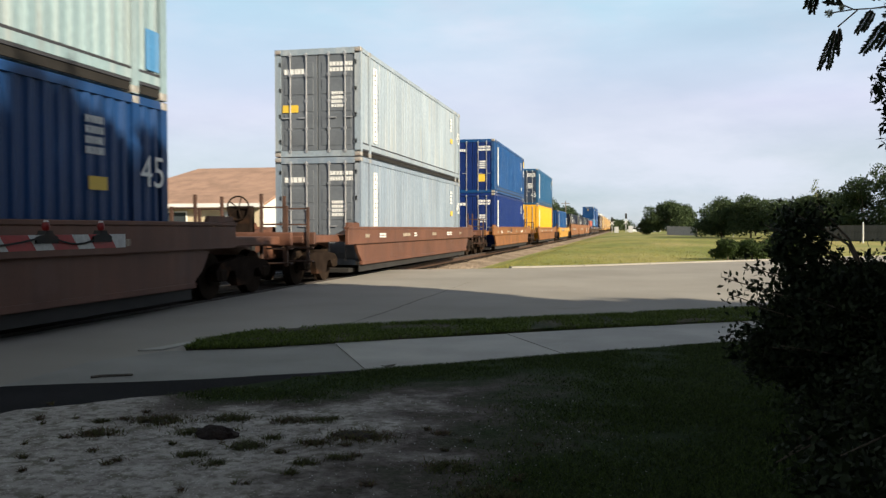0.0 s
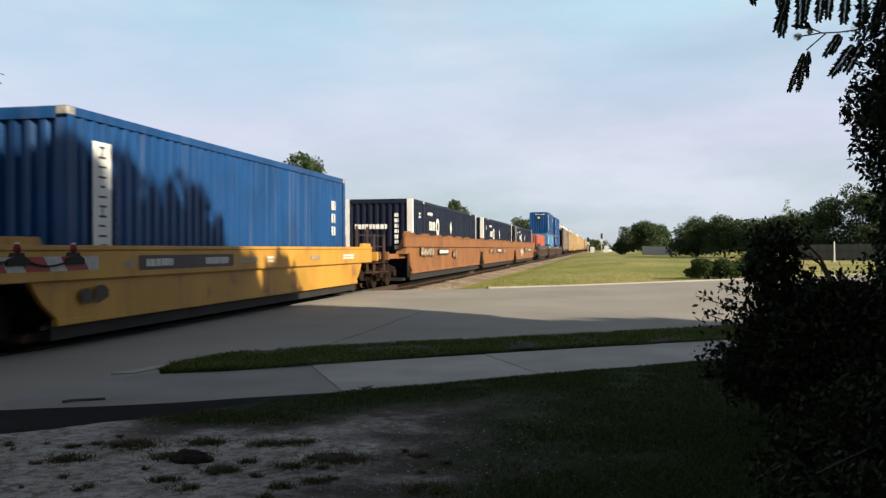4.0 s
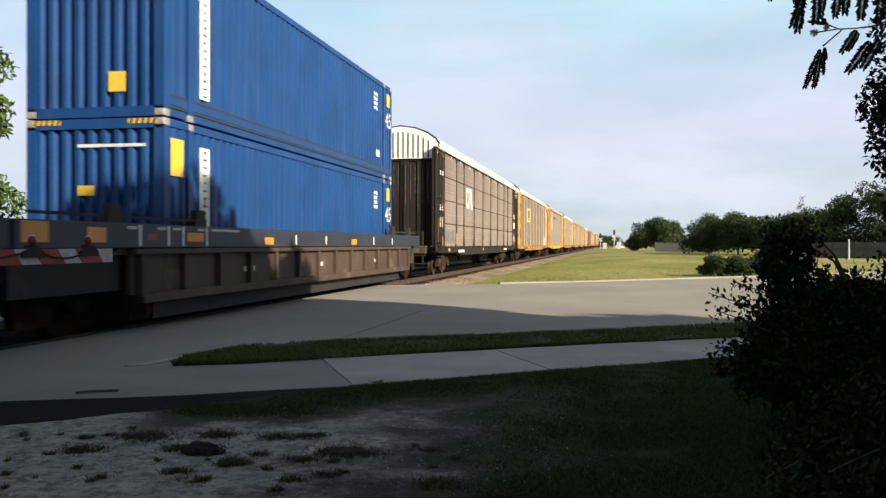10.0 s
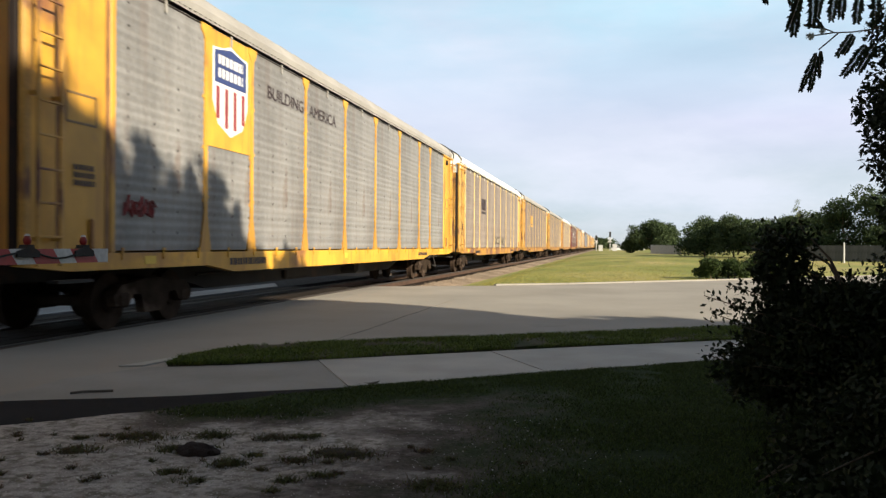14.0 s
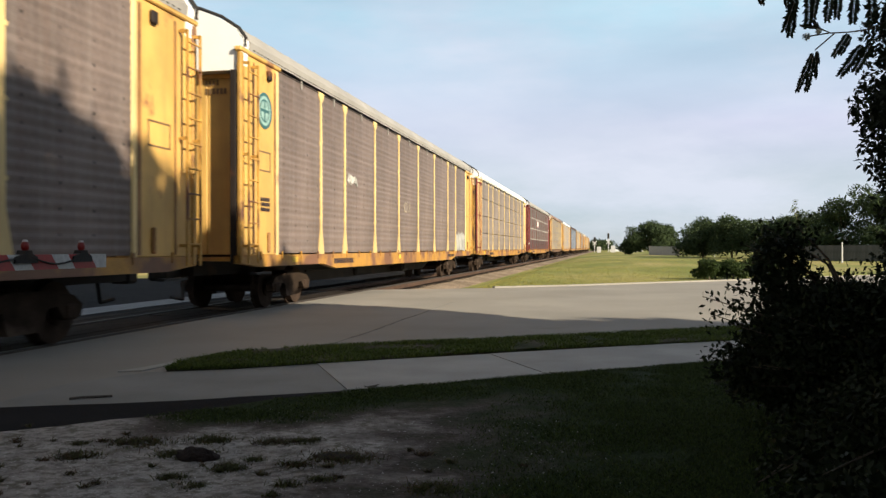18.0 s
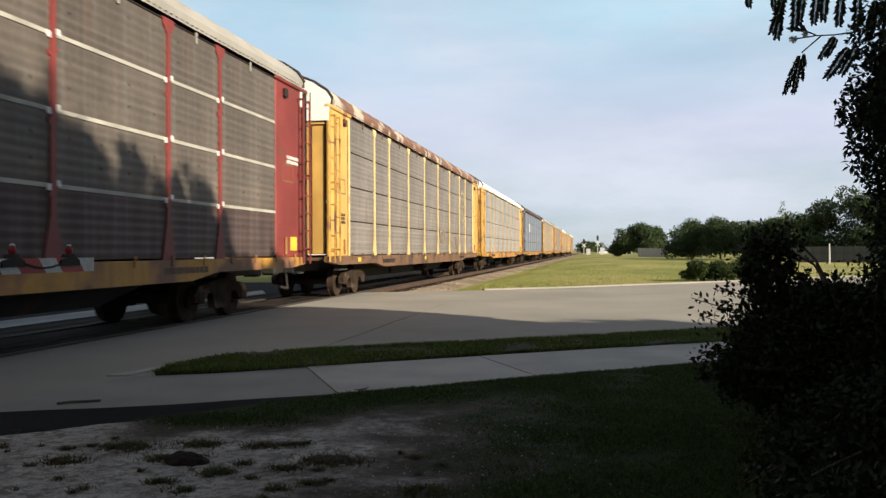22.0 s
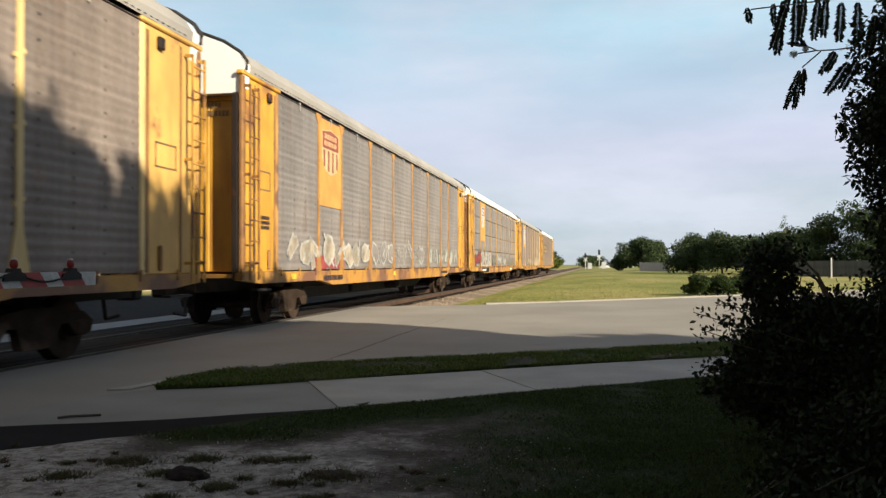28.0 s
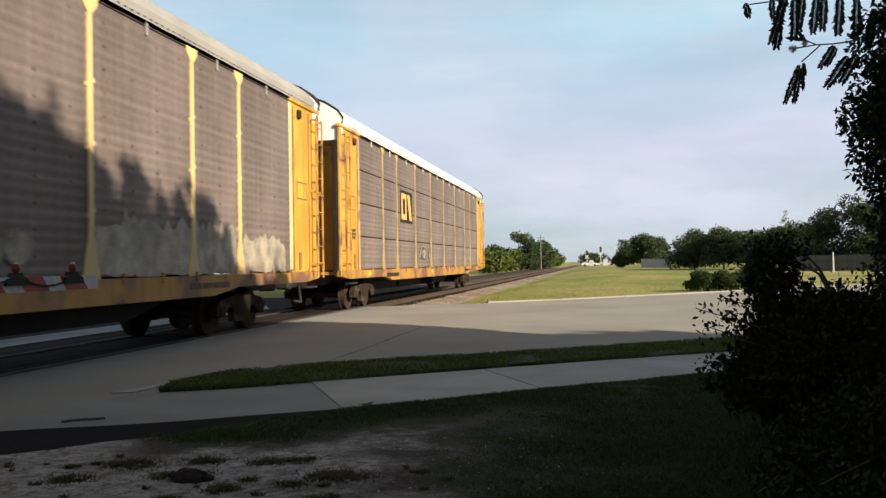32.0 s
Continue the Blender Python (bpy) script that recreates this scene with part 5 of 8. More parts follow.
def hazard(x0, x1):
    """A black and yellow striped strip along the top edge of an end."""
    def put(ob, length, half, tall):
        strip = end_plate(ob, yellow_mark, -0.001, x0, x1, tall - 0.09, tall - 0.01, "hazard_strip", "black and yellow hazard strip")
        for k in range(5):
            a = x0 + (x1 - x0) * (k + 0.2) / 5
            bm = bmesh.new()
            prism(bm, [(a, tall - 0.09), (a + 0.045, tall - 0.09), (a + 0.075, tall - 0.01), (a + 0.03, tall - 0.01)], "y", -0.009, -0.006)
            part("stripe", bm, dark_mark, strip)
    return put


def far_marks(yel=True, seed=0):
    """Owner's marks, size number and yellow decal at the far end of a 45-foot side."""
    out = [side_bars(white_mark, L45 - 2.0, L45 - 1.6, 1.95, 2.5, 4, seed), forty_five(L45 - 0.42, 1.8, 0.66)]
    if yel:
        out += [side_square(yellow_mark, L45 - 0.6, L45 - 0.25, 2.25, 2.65), side_bars(white_mark, L45 - 1.75, L45 - 1.35, 0.55, 0.85, 1, seed + 100)]
    else:
        out.append(side_square(yellow_mark, L45 - 1.95, L45 - 1.55, 1.5, 1.68))
    return out


def door_marks(seed=0, yel=None):
    out = [door_bars(white_mark, 0.35, 1.0, 2.25, 2.55, 2, seed), door_bars(white_mark, 0.40, 0.75, 1.3, 1.75, 4, seed + 1), door_bars(white_mark, -0.95, -0.3, 2.2, 2.4, 1, seed + 2)]
    if yel:
        out.append(end_square(yellow_mark, *yel))
    return out


def make_stacks():
    near = [strip_mark(1.15, 1.5)]
    # teal over navy, passing as the clip begins
    make_well(-7.0, 16.7, -2.0, 11.72, "rust-brown well wagon loaded with two stacked containers", rust_well, top=1.36)
    make_container(-2.0, L45, 0.3, "navy blue corrugated container riding low in a well wagon", navy_box, marks=far_marks(False, 1))
    make_container(-2.0, L45, 3.225, "weathered pale teal container stacked on a navy one", teal_box, rail_mat=dark_rail, marks=far_marks(False, 2) + [side_square(pale_box, L45 - 0.58, L45 - 0.22, 0.4, 1.0)])
    # two silver ones
    make_well(16.8, 40.1, 21.4, 35.12, "rust-brown well wagon with a brake wheel at its end", rust_well, top=1.30)
    make_container(21.4, L45, 0.3, "dull silver container with doors facing, low in a well", shade_box, rail_mat=dark_rail, near_end="doors", door_mat=door_slate, marks=near + far_marks(False, 3) + door_marks(3))
    make_container(21.4, L45, 3.225, "dull silver container stacked on a matching one", silver_box, rail_mat=dark_rail, near_end="doors", door_mat=door_slate, marks=near + far_marks(False, 4) + door_marks(5, (-1.0, -0.55, 1.2, 1.4)))
    # royal blue pair
    make_well(40.2, 63.4, 44.9, 58.62, "orange-brown well wagon under blue containers", tan_well, top=1.34)
    make_container(44.9, L45, 0.3, "royal blue container with doors facing, low in a well", royal_box, near_end="doors", marks=near + far_marks(True, 5) + door_marks(7))
    make_container(44.9, L45, 3.225, "bright blue container stacked on a royal blue one", sky_box, near_end="doors", door_mat=royal_box, marks=near + far_marks(True, 6) + door_marks(9, (0.35, 0.7, 0.6, 1.0)))
    # steel blue over yellow
    make_well(63.5, 86.7, 68.2, 81.92, "orange-brown well wagon under a yellow container", tan_well, top=1.34)
    make_container(68.2, L45, 0.3, "bright yellow container with doors facing, low in a well", yellow_box, near_end="doors", marks=[strip_mark(1.15, 1.6), side_bars(dark_mark, L45 - 1.5, L45 - 1.25, 1.75, 2.2, 3, 8)])
    make_container(68.2, L45, 3.225, "steel blue container stacked on a yellow one", steel_box, near_end="doors", door_mat=door_navy, marks=[strip_mark(1.15, 1.6, 0.5), side_bars(white_mark, L45 - 1.35, L45 - 1.05, 1.75, 2.5, 4, 9), side_square(yellow_mark, L45 - 0.42, L45 - 0.2, 2.2, 2.6), side_bars(white_mark, 8.6, 9.6, 0.24, 0.30, 1, 10)] + door_marks(11) + [end_number(0.86, 0.75, 0.46)])
    # single forty-footer
    make_well(86.8, 105.5, 90.1, 102.29, "golden yellow well wagon carrying one container", yellow_well, top=1.32)
    make_container(90.1, L40, 0.3, "single blue container with a plain corrugated front", sky_box, marks=[strip_mark(0.55, 1.0, 0.3, 2.5), side_bars(white_mark, 11.0, 11.35, 1.3, 2.3, 3, 12)])
    # three slate domestic containers on an articulated wagon
    for k, (c, tag) in enumerate(((110.3, "first"), (129.4, "second"), (148.9, "third"))):
        u0 = (105.6, 127.9, 147.0)[k]
        u1 = (127.9, 147.0, 169.4)[k]
        make_well(u0, u1, c, c + L53, "faded orange well wagon with graffiti and tall side walls", orange_well, low=0.43, top=1.78, end0=(k == 0), end1=(k == 2))
        ob = make_container(c, L53, 0.25, "dark slate domestic container with white end posts", slate_box, half=1.295, tall=2.9, casting_mat=white_mark,
                            marks=[side_bars(white_mark, 2.8, 3.85, 2.36, 2.54, 1, 20 + k), side_bars(white_mark, 1.15, 1.5, 2.2, 2.45, 2, 30 + k)])
        for y in (0.0, L53 - 0.2):
            plate(ob, white_mark, 1.296, y, y + 0.2, 0.0, 2.9, "white_post", "white end post")
            end_plate(ob, white_mark, -0.001, 1.1, 1.295, 0.0, 2.9, "white_post")
            end_plate(ob, white_mark, -0.001, -1.295, -1.1, 0.0, 2.9, "white_post")
        logo(ob, 1.297, 4.05, 1.97)
        end_bars(ob, white_mark, 0.012, -0.9, 0.35, 1.75, 2.0, 1, seed=60 + k)
        end_bars(ob, white_mark, 0.012, 0.62, 0.78, 1.0, 2.4, 7, seed=64 + k)
        bm = bmesh.new()
        prism(bm, [(8.1, 2.33), (8.32, 2.00), (8.1, 1.67), (7.88, 2.00)], "x", 1.297, 1.302)
        part("diamond", bm, white_mark, ob)
    # orange, light blue and deep blue on a second articulated wagon
    for k, (c, n) in enumerate(((174.2, L40), (193.1, L45), (212.4, L45))):
        make_well((169.5, 190.2, 209.6)[k], (190.2, 209.6, 230.8)[k], c, c + n, "grimy dark well wagon with ribbed side walls", grimy_well, low=0.44, top=1.52, style="ribbed", end0=(k == 0), end1=(k == 2), chord=chord_blue)
    ob = make_container(174.2, L40, 0.28, "coral orange container with a plain corrugated front", orange_box, tall=2.59)
    for i, ch in enumerate("7P17"):
        words(ch, 0.37, white_mark, ob, Matrix.Translation((1.226, 0.85, 2.22 - 0.29 * i)) @ FACE_X, "container_lettering")
    make_container(193.1, L45, 0.36, "light blue container with yellow decals low in a well", pale_box, marks=near + far_marks(True, 41) + [end_square(yellow_mark, -0.15, 0.15, 1.45, 1.6), side_square(yellow_mark, 0.03, 0.3, 1.95, 2.6)])
    make_container(193.1, L45, 3.285, "mid blue container stacked on a light blue one", sky_box, marks=near + far_marks(True, 42) + [end_square(yellow_mark, -0.15, 0.15, 2.05, 2.25), side_square(yellow_mark, 0.03, 0.28, 2.15, 2.75), door_bars(white_mark, -0.5, 0.85, 2.55, 2.65, 1, 47)])
    make_container(212.4, L45, 0.36, "royal blue container with yellow decals low in a well", azure_box, marks=near + far_marks(True, 43) + [end_square(yellow_mark, -0.3, 0.0, 1.68, 1.84), side_square(yellow_mark, 0.2, 0.6, 2.0, 2.6), door_bars(white_mark, -0.3, 0.9, 2.44, 2.51, 1, 46), hazard(-1.1, -0.6), hazard(0.6, 1.1)])
    make_container(212.4, L45, 3.285, "royal blue container stacked on a matching one", azure_box, marks=near + far_marks(True, 44) + [end_square(yellow_mark, 0.25, 0.55, 0.40, 0.72), end_number(0.0, 2.5)])


def logo(ob, x, y, z, mat=None):
    """A plain ring-and-blocks mark in place of a maker's name."""
    mat = mat or white_mark
    for k in range(4):
        part("emblem_block", boxed(x, x + 0.005, y - 0.9 + 0.33 * k, y - 0.9 + 0.33 * k + 0.2, z - 0.18, z + 0.18), mat, ob)
    bm = bmesh.new()
    for k in range(16):
        a0, a1 = 2 * math.pi * k / 16, 2 * math.pi * (k + 1) / 16
        prism(bm, [(y + 0.85 + 0.2 * math.cos(a0), z + 0.2 * math.sin(a0)), (y + 0.85 + 0.36 * math.cos(a0), z + 0.36 * math.sin(a0)), (y + 0.85 + 0.36 * math.cos(a1), z + 0.36 * math.sin(a1)), (y + 0.85 + 0.2 * math.cos(a1), z + 0.2 * math.sin(a1))], "x", x, x + 0.005)
    part("emblem_ring", bm, mat, ob, "plain white ring emblem")


make_stacks()


# autoracks
def sheet_steel(name, rgb, rust=0.12, rough=0.55, metal=0.04, rust_rgb=(0.15, 0.11, 0.09)):
    return surface(name, rgb, rough, metal, gloss=0.22, vary=0.22, scale=0.9, grain=26, grit=0.14, bump=0.12, rust=rust * 0.2, streak=0.07, band=0.13, run=0.25, rust_rgb=rust_rgb, rust_scale=0.9, stretch=(1, 1, 0.35), per_piece=0.12, dots=True)


brown_panel = sheet_steel("brown-grey rack sheet", (0.196, 0.152, 0.136), 0.2)
grey_panel = sheet_steel("galvanised grey rack sheet", (0.30, 0.30, 0.305), 0.1)
dun_panel = sheet_steel("dun weathered rack sheet", (0.25, 0.205, 0.178), 0.18)
dark_panel = sheet_steel("dark brown rack sheet", (0.27, 0.215, 0.18), 0.15)
red_panel = sheet_steel("dull grey-brown rack sheet", (0.125, 0.106, 0.093), 0.15)
# bottom row: tree shade put into a darker sheet, with rust stains
red_shaded = sheet_steel("shade-dark rust-stained rack sheet", (0.070, 0.048, 0.046), 0.3, rust_rgb=(0.09, 0.045, 0.04))
silver_panel = sheet_steel("dull silver rack sheet", (0.252, 0.248, 0.243), 0.1)
ashen_panel = sheet_steel("ash-brown rack sheet", (0.235, 0.215, 0.203), 0.15)
blue_panel = sheet_steel("faded blue-grey rack sheet", (0.20, 0.225, 0.275), 0.1)
rack_yellow = surface("rack yellow paint", (0.64, 0.385, 0.105), 0.6, vary=0.2, scale=1.0, grain=60, grit=0.04, bump=0.02, run=0.35, run_rgb=(0.33, 0.17, 0.06), rust=0.1, rust_rgb=(0.28, 0.13, 0.05))
rack_gold = surface("deep golden rack paint", (0.64, 0.335, 0.035), 0.55, vary=0.25, scale=1.0, grain=60, grit=0.04, bump=0.02, run=0.7, run_rgb=(0.27, 0.11, 0.03), rust=0.3, rust_rgb=(0.24, 0.105, 0.04), rust_scale=0.6)
cream_post = surface("sun-bleached cream rack paint", (0.71, 0.52, 0.225), 0.6, vary=0.18, scale=1.0, grain=60, grit=0.04, bump=0.02, run=0.3, run_rgb=(0.40, 0.24, 0.10), rust=0.08, rust_rgb=(0.3, 0.18, 0.09))
stained_sill = surface("stained yellow sill paint", (0.54, 0.275, 0.045), 0.65, vary=0.3, scale=0.8, grain=30, rust=0.56, rust_rgb=(0.165, 0.078, 0.043), rust_scale=0.8, run=0.6, run_rgb=(0.22, 0.10, 0.045))
brown_sill = surface("rust-brown sill paint", (0.16, 0.085, 0.045), 0.75, vary=0.3, scale=0.8, grain=30, rust=0.35, rust_rgb=(0.06, 0.034, 0.024), rust_scale=0.9)
rust_post = surface("rust-stained orange post paint", (0.46, 0.235, 0.06), 0.65, vary=0.3, scale=1.2, grain=30, rust=0.25, rust_rgb=(0.16, 0.075, 0.035), run=0.5, run_rgb=(0.22, 0.10, 0.04))
straw_post = surface("weathered straw post paint", (0.46, 0.33, 0.15), 0.65, vary=0.25, scale=1.2, grain=30, rust=0.15, rust_rgb=(0.2, 0.12, 0.06))
slate_panel = sheet_steel("slate-brown rack sheet", (0.215, 0.192, 0.178), 0.2)
rusty_gold = surface("rust-worn golden ladder paint", (0.52, 0.29, 0.06), 0.65, vary=0.25, scale=2.0, grain=30, rust=0.4, rust_rgb=(0.14, 0.06, 0.035))
# for rusty ladder and latch, and for the painted edge shadows
rust_and_shade = surface("rust and edge-shade paint", (0.30, 0.145, 0.045), 0.7, vary=0.3, scale=2.0, grain=30, rust=0.35, rust_rgb=(0.13, 0.06, 0.03))
stencil_mat = surface("dark stencil paint", (0.20, 0.12, 0.05), 0.6, vary=0.2, scale=3, bump=0)
rack_black = surface("black-brown rack paint", (0.026, 0.019, 0.017), 0.7, gloss=0.2, vary=0.25, scale=1.0, grain=30, rust=0.15)
rack_red = surface("oxide red rack paint", (0.22, 0.035, 0.03), 0.6, vary=0.2, scale=1.0, grain=30, rust=0.1)
rack_blue = surface("faded blue rack paint", (0.17, 0.215, 0.30), 0.6, vary=0.2, scale=1.0, grain=30, rust=0.1)
roof_white = surface("weathered white roof", (0.78, 0.76, 0.72), 0.6, vary=0.16, scale=0.8, grain=40, grit=0.05, bump=0.03, rust=0.22, rust_rgb=(0.50, 0.46, 0.40), run=0.35, run_rgb=(0.42, 0.37, 0.31))
roof_cream = surface("grimy cream roof", (0.58, 0.53, 0.475), 0.6, vary=0.2, scale=0.8, grain=40, grit=0.05, bump=0.03, rust=0.2, rust_rgb=(0.42, 0.37, 0.32), run=0.35, run_rgb=(0.36, 0.30, 0.25))
end_white = surface("clean white end paint", (0.84, 0.83, 0.80), 0.6, vary=0.06, scale=0.8, grain=40, grit=0.02, bump=0.0)
roof_grey = surface("dull galvanised roof", (0.36, 0.34, 0.31), 0.6, 0.1, vary=0.15, scale=0.8, grain=40, grit=0.05, bump=0.05)
roof_rust = surface("rust-streaked roof", (0.20, 0.10, 0.065), 0.75, vary=0.35, scale=0.8, grain=30, rust=0.42, rust_rgb=(0.46, 0.40, 0.34), rust_scale=1.6)
roof_brown = surface("dark brown roof", (0.085, 0.05, 0.045), 0.7, vary=0.25, scale=0.8, grain=30)

GOLD = dict(ladder_mat=rusty_gold)
CREAM = dict(post_mat=cream_post, ladder_mat=rusty_gold)
RACKS = [
    ("dark brown autorack wagon with black end panels and a white emblem", dark_panel, rack_black, roof_white, dict(rows=4, sill=rack_black)),
    ("brown-grey autorack wagon with tall yellow posts and graffiti", brown_panel, rack_yellow, roof_cream, dict(CREAM, latches=(2.33, 3.76))),
    ("silver-grey autorack wagon with golden posts and a shield emblem", silver_panel, rack_gold, roof_grey, dict(GOLD, sill=rack_gold)),
    ("dun autorack wagon with yellow posts and white roof", dun_panel, rack_yellow, roof_white, CREAM),
    ("brown-grey autorack wagon with yellow posts and yellow emblem", brown_panel, rack_yellow, roof_grey, CREAM),
    ("brown-grey autorack wagon with a round emblem on its end panel", brown_panel, rack_yellow, roof_grey, CREAM),
    ("dun autorack wagon with seamed panels and a white roof", dun_panel, cream_post, roof_white, dict(rows=4, ladder_mat=rack_red)),
    ("oxide red autorack wagon with pale seams and a white emblem", red_panel, rack_red, roof_grey, dict(rows=4, low_panel=red_shaded)),
    ("grey-brown autorack wagon with a rusty roof and round emblem", slate_panel, rack_yellow, roof_rust, dict(CREAM, rows=4, sill=brown_sill, fold=True)),
    ("silver-grey autorack wagon with golden posts and white roof", grey_panel, rack_yellow, roof_white, dict(GOLD, rows=4)),
    ("faded blue autorack wagon with a brown roof", blue_panel, rack_blue, roof_brown, dict(rows=4, ladder_mat=rack_black)),
    ("dun autorack wagon with yellow posts", dun_panel, rack_yellow, roof_grey, CREAM),
    ("grey autorack wagon with golden ends, shield emblem and graffiti", ashen_panel, rack_gold, roof_grey, dict(post_mat=rust_post, ladder_mat=rust_and_shade)),
    ("golden autorack wagon with seamed panels, shield and graffiti", ashen_panel, rack_gold, roof_white, dict(GOLD, rows=4)),
    ("brown-grey autorack wagon with golden ends and shield emblem", brown_panel, rack_gold, roof_grey, dict(CREAM)),
    ("brown autorack wagon at the tail of the train", brown_panel, rack_gold, roof_white, dict(rows=4, post_mat=straw_post, ladder_mat=rusty_gold)),
]
RACK_CARS = [make_autorack(231.7 + 28.68 * k, lab, pan, fr, rf, **kw) for k, (lab, pan, fr, rf, kw) in enumerate(RACKS)]


# ---- emblems, lettering and graffiti on the train ----
spray_white = surface("white spray paint", (0.42, 0.41, 0.385), 0.6, vary=0.35, scale=3, grain=20, bump=0)
spray_tan = surface("beige spray paint", (0.37, 0.315, 0.24), 0.6, vary=0.4, scale=3, grain=20, bump=0)
spray_red = surface("dull red spray paint", (0.30, 0.05, 0.05), 0.6, vary=0.25, scale=3, grain=20, bump=0)
spray_blue = surface("dull blue spray paint", (0.165, 0.175, 0.225), 0.6, vary=0.25, scale=3, grain=20, bump=0)
spray_green = surface("grey-green spray paint", (0.22, 0.24, 0.19), 0.6, vary=0.25, scale=3, grain=20, bump=0)
spray_dark = surface("black spray paint", (0.045, 0.028, 0.03), 0.6, vary=0.2, scale=3, bump=0)
emblem_blue = surface("emblem blue", (0.03, 0.05, 0.17), 0.5, vary=0.1, bump=0)
emblem_red = surface("emblem red", (0.28, 0.03, 0.03), 0.5, vary=0.1, bump=0)
pale_seam = surface("pale dusty seam", (0.42, 0.40, 0.36), 0.8, vary=0.2, scale=2, bump=0)

gap_light = surface("light through door gaps", (0.20, 0.18, 0.17), 0.8, vary=0.3, scale=4, bump=0)

PANEL_X = 1.452            # just proud of the side sheets


def stroke(bm, x, a, b, w):
    a, b = Vector(a), Vector(b)
    n = Vector((-(b - a).y, (b - a).x)).normalized() * w * 0.5
    t = (b - a).normalized() * w * 0.3
    prism(bm, [tuple(a - n - t), tuple(b - n + t), tuple(b + n + t), tuple(a + n - t)], "x", x, x + 0.002)


def graffiti(car, y0, y1, z0, z1, fill, edge, seed, letter=None, x=PANEL_X):
    """Sprayed angular shapes crowded in a row: thick bent strokes with an outline; nothing can be read."""
    rng = random.Random(seed)
    h = z1 - z0
    w = letter or h * 0.75
    n = max(1, round((y1 - y0) / w))
    back, front = bmesh.new(), bmesh.new()
    for k in range(n):
        ya, za = y0 + w * k + rng.uniform(-0.12, 0.05) * w, z0 + h * rng.uniform(0.0, 0.08)
        tall, wide, slant = h * rng.uniform(0.8, 0.98), w * rng.uniform(0.95, 1.25), rng.uniform(-0.25, 0.3) * w
        thick = min(w, h) * rng.uniform(0.13, 0.22)
        lift = 0.0006 * (k % 4)
        if rng.random() < 0.6:
            # a lumpy swollen patch with cuts across it
            m = rng.choice((7, 8, 9))
            ring = [(math.cos(2 * math.pi * i / m + 0.3), math.sin(2 * math.pi * i / m + 0.3), rng.uniform(0.72, 1.12)) for i in range(m)]
            yc, zc = ya + wide * 0.5, za + tall * 0.5
            for bm, f, d in ((back, 1.0, 0.0), (front, 0.80, 0.0045)):
                prism(bm, [(yc + wide * 0.54 * u * q * f + slant * v * 0.4, zc + tall * 0.5 * v * q * f) for u, v, q in ring], "x", x + lift + d, x + lift + d + 0.0012)
            for i in range(rng.choice((2, 3))):
                p = (yc + wide * rng.uniform(-0.35, 0.35), zc + tall * rng.uniform(-0.3, 0.3))
                stroke(back, x + 0.0068 + lift + 0.0007 * i, p, (p[0] + wide * rng.uniform(-0.2, 0.25), p[1] + tall * rng.uniform(-0.35, 0.35)), thick * 0.5)
        else:
            # a bent line that swings up and down, with a barb
            up = rng.random() < 0.5
            line = []
            for i in range(rng.choice((3, 4))):
                q = rng.uniform(0.6, 1.0) if (i % 2 == 0) == up else rng.uniform(0.0, 0.45)
                line.append((rng.uniform(0.0, 1.0), q))
            line = [(ya + wide * p + slant * q, za + tall * q) for p, q in line]
            for i, (p, q) in enumerate(zip(line, line[1:])):
                stroke(back, x + lift + 0.0007 * i, p, q, thick * 1.7)
                stroke(front, x + 0.0045 + lift + 0.0007 * i, p, q, thick * rng.uniform(0.75, 1.1))
    g = tagged(part("graffiti", back, edge, car, "spray-painted graffiti"), kind="stuff")
    tagged(part("graffiti_fill", front, fill, g), kind="stuff")


def scrawl(car, y0, y1, z0, z1, mat, seed, x=PANEL_X):
    """One wandering line of spray paint."""
    rng = random.Random(seed)
    n = 26
    pts = [(x, y0 + (y1 - y0) * (i / n + 0.05 * math.sin(i * 2.1 + seed)), z0 + (z1 - z0) * (0.5 + 0.45 * math.sin(i * 1.7 + seed) * rng.uniform(0.5, 1.0))) for i in range(n + 1)]
    bm = bmesh.new()
    cord(bm, pts, (z1 - z0) * 0.04 + 0.008, 4)
    part("graffiti_line", bm, mat, car, "thin sprayed squiggle")


def cloud_tag(car, y0, y1, z0, z1, mat, seed):
    """A rolled-on patch of paint with a ragged top."""
    rng = random.Random(seed)
    n = max(6, round((y1 - y0) / 0.12))
    top = [(y0 + (y1 - y0) * i / n, z1 - (z1 - z0) * rng.uniform(0.0, 0.3) - (0.18 * (z1 - z0) if i in (0, n) else 0)) for i in range(n + 1)]
    low = [(y, z0 + rng.uniform(-0.03, 0.03)) for y, z in top]
    bm = bmesh.new()
    a = [[bm.verts.new((PANEL_X + d, y, z)) for y, z in line] for line in (low, top) for d in (0.0, 0.002)]
    for p, q in ((a[1], a[3]), (a[3], a[2]), (a[2], a[0]), (a[0], a[1])):
        for i in range(n):
            bm.faces.new((p[i], p[i + 1], q[i + 1], q[i]))
    part("painted_patch", bm, mat, car, "ragged patch of paint")


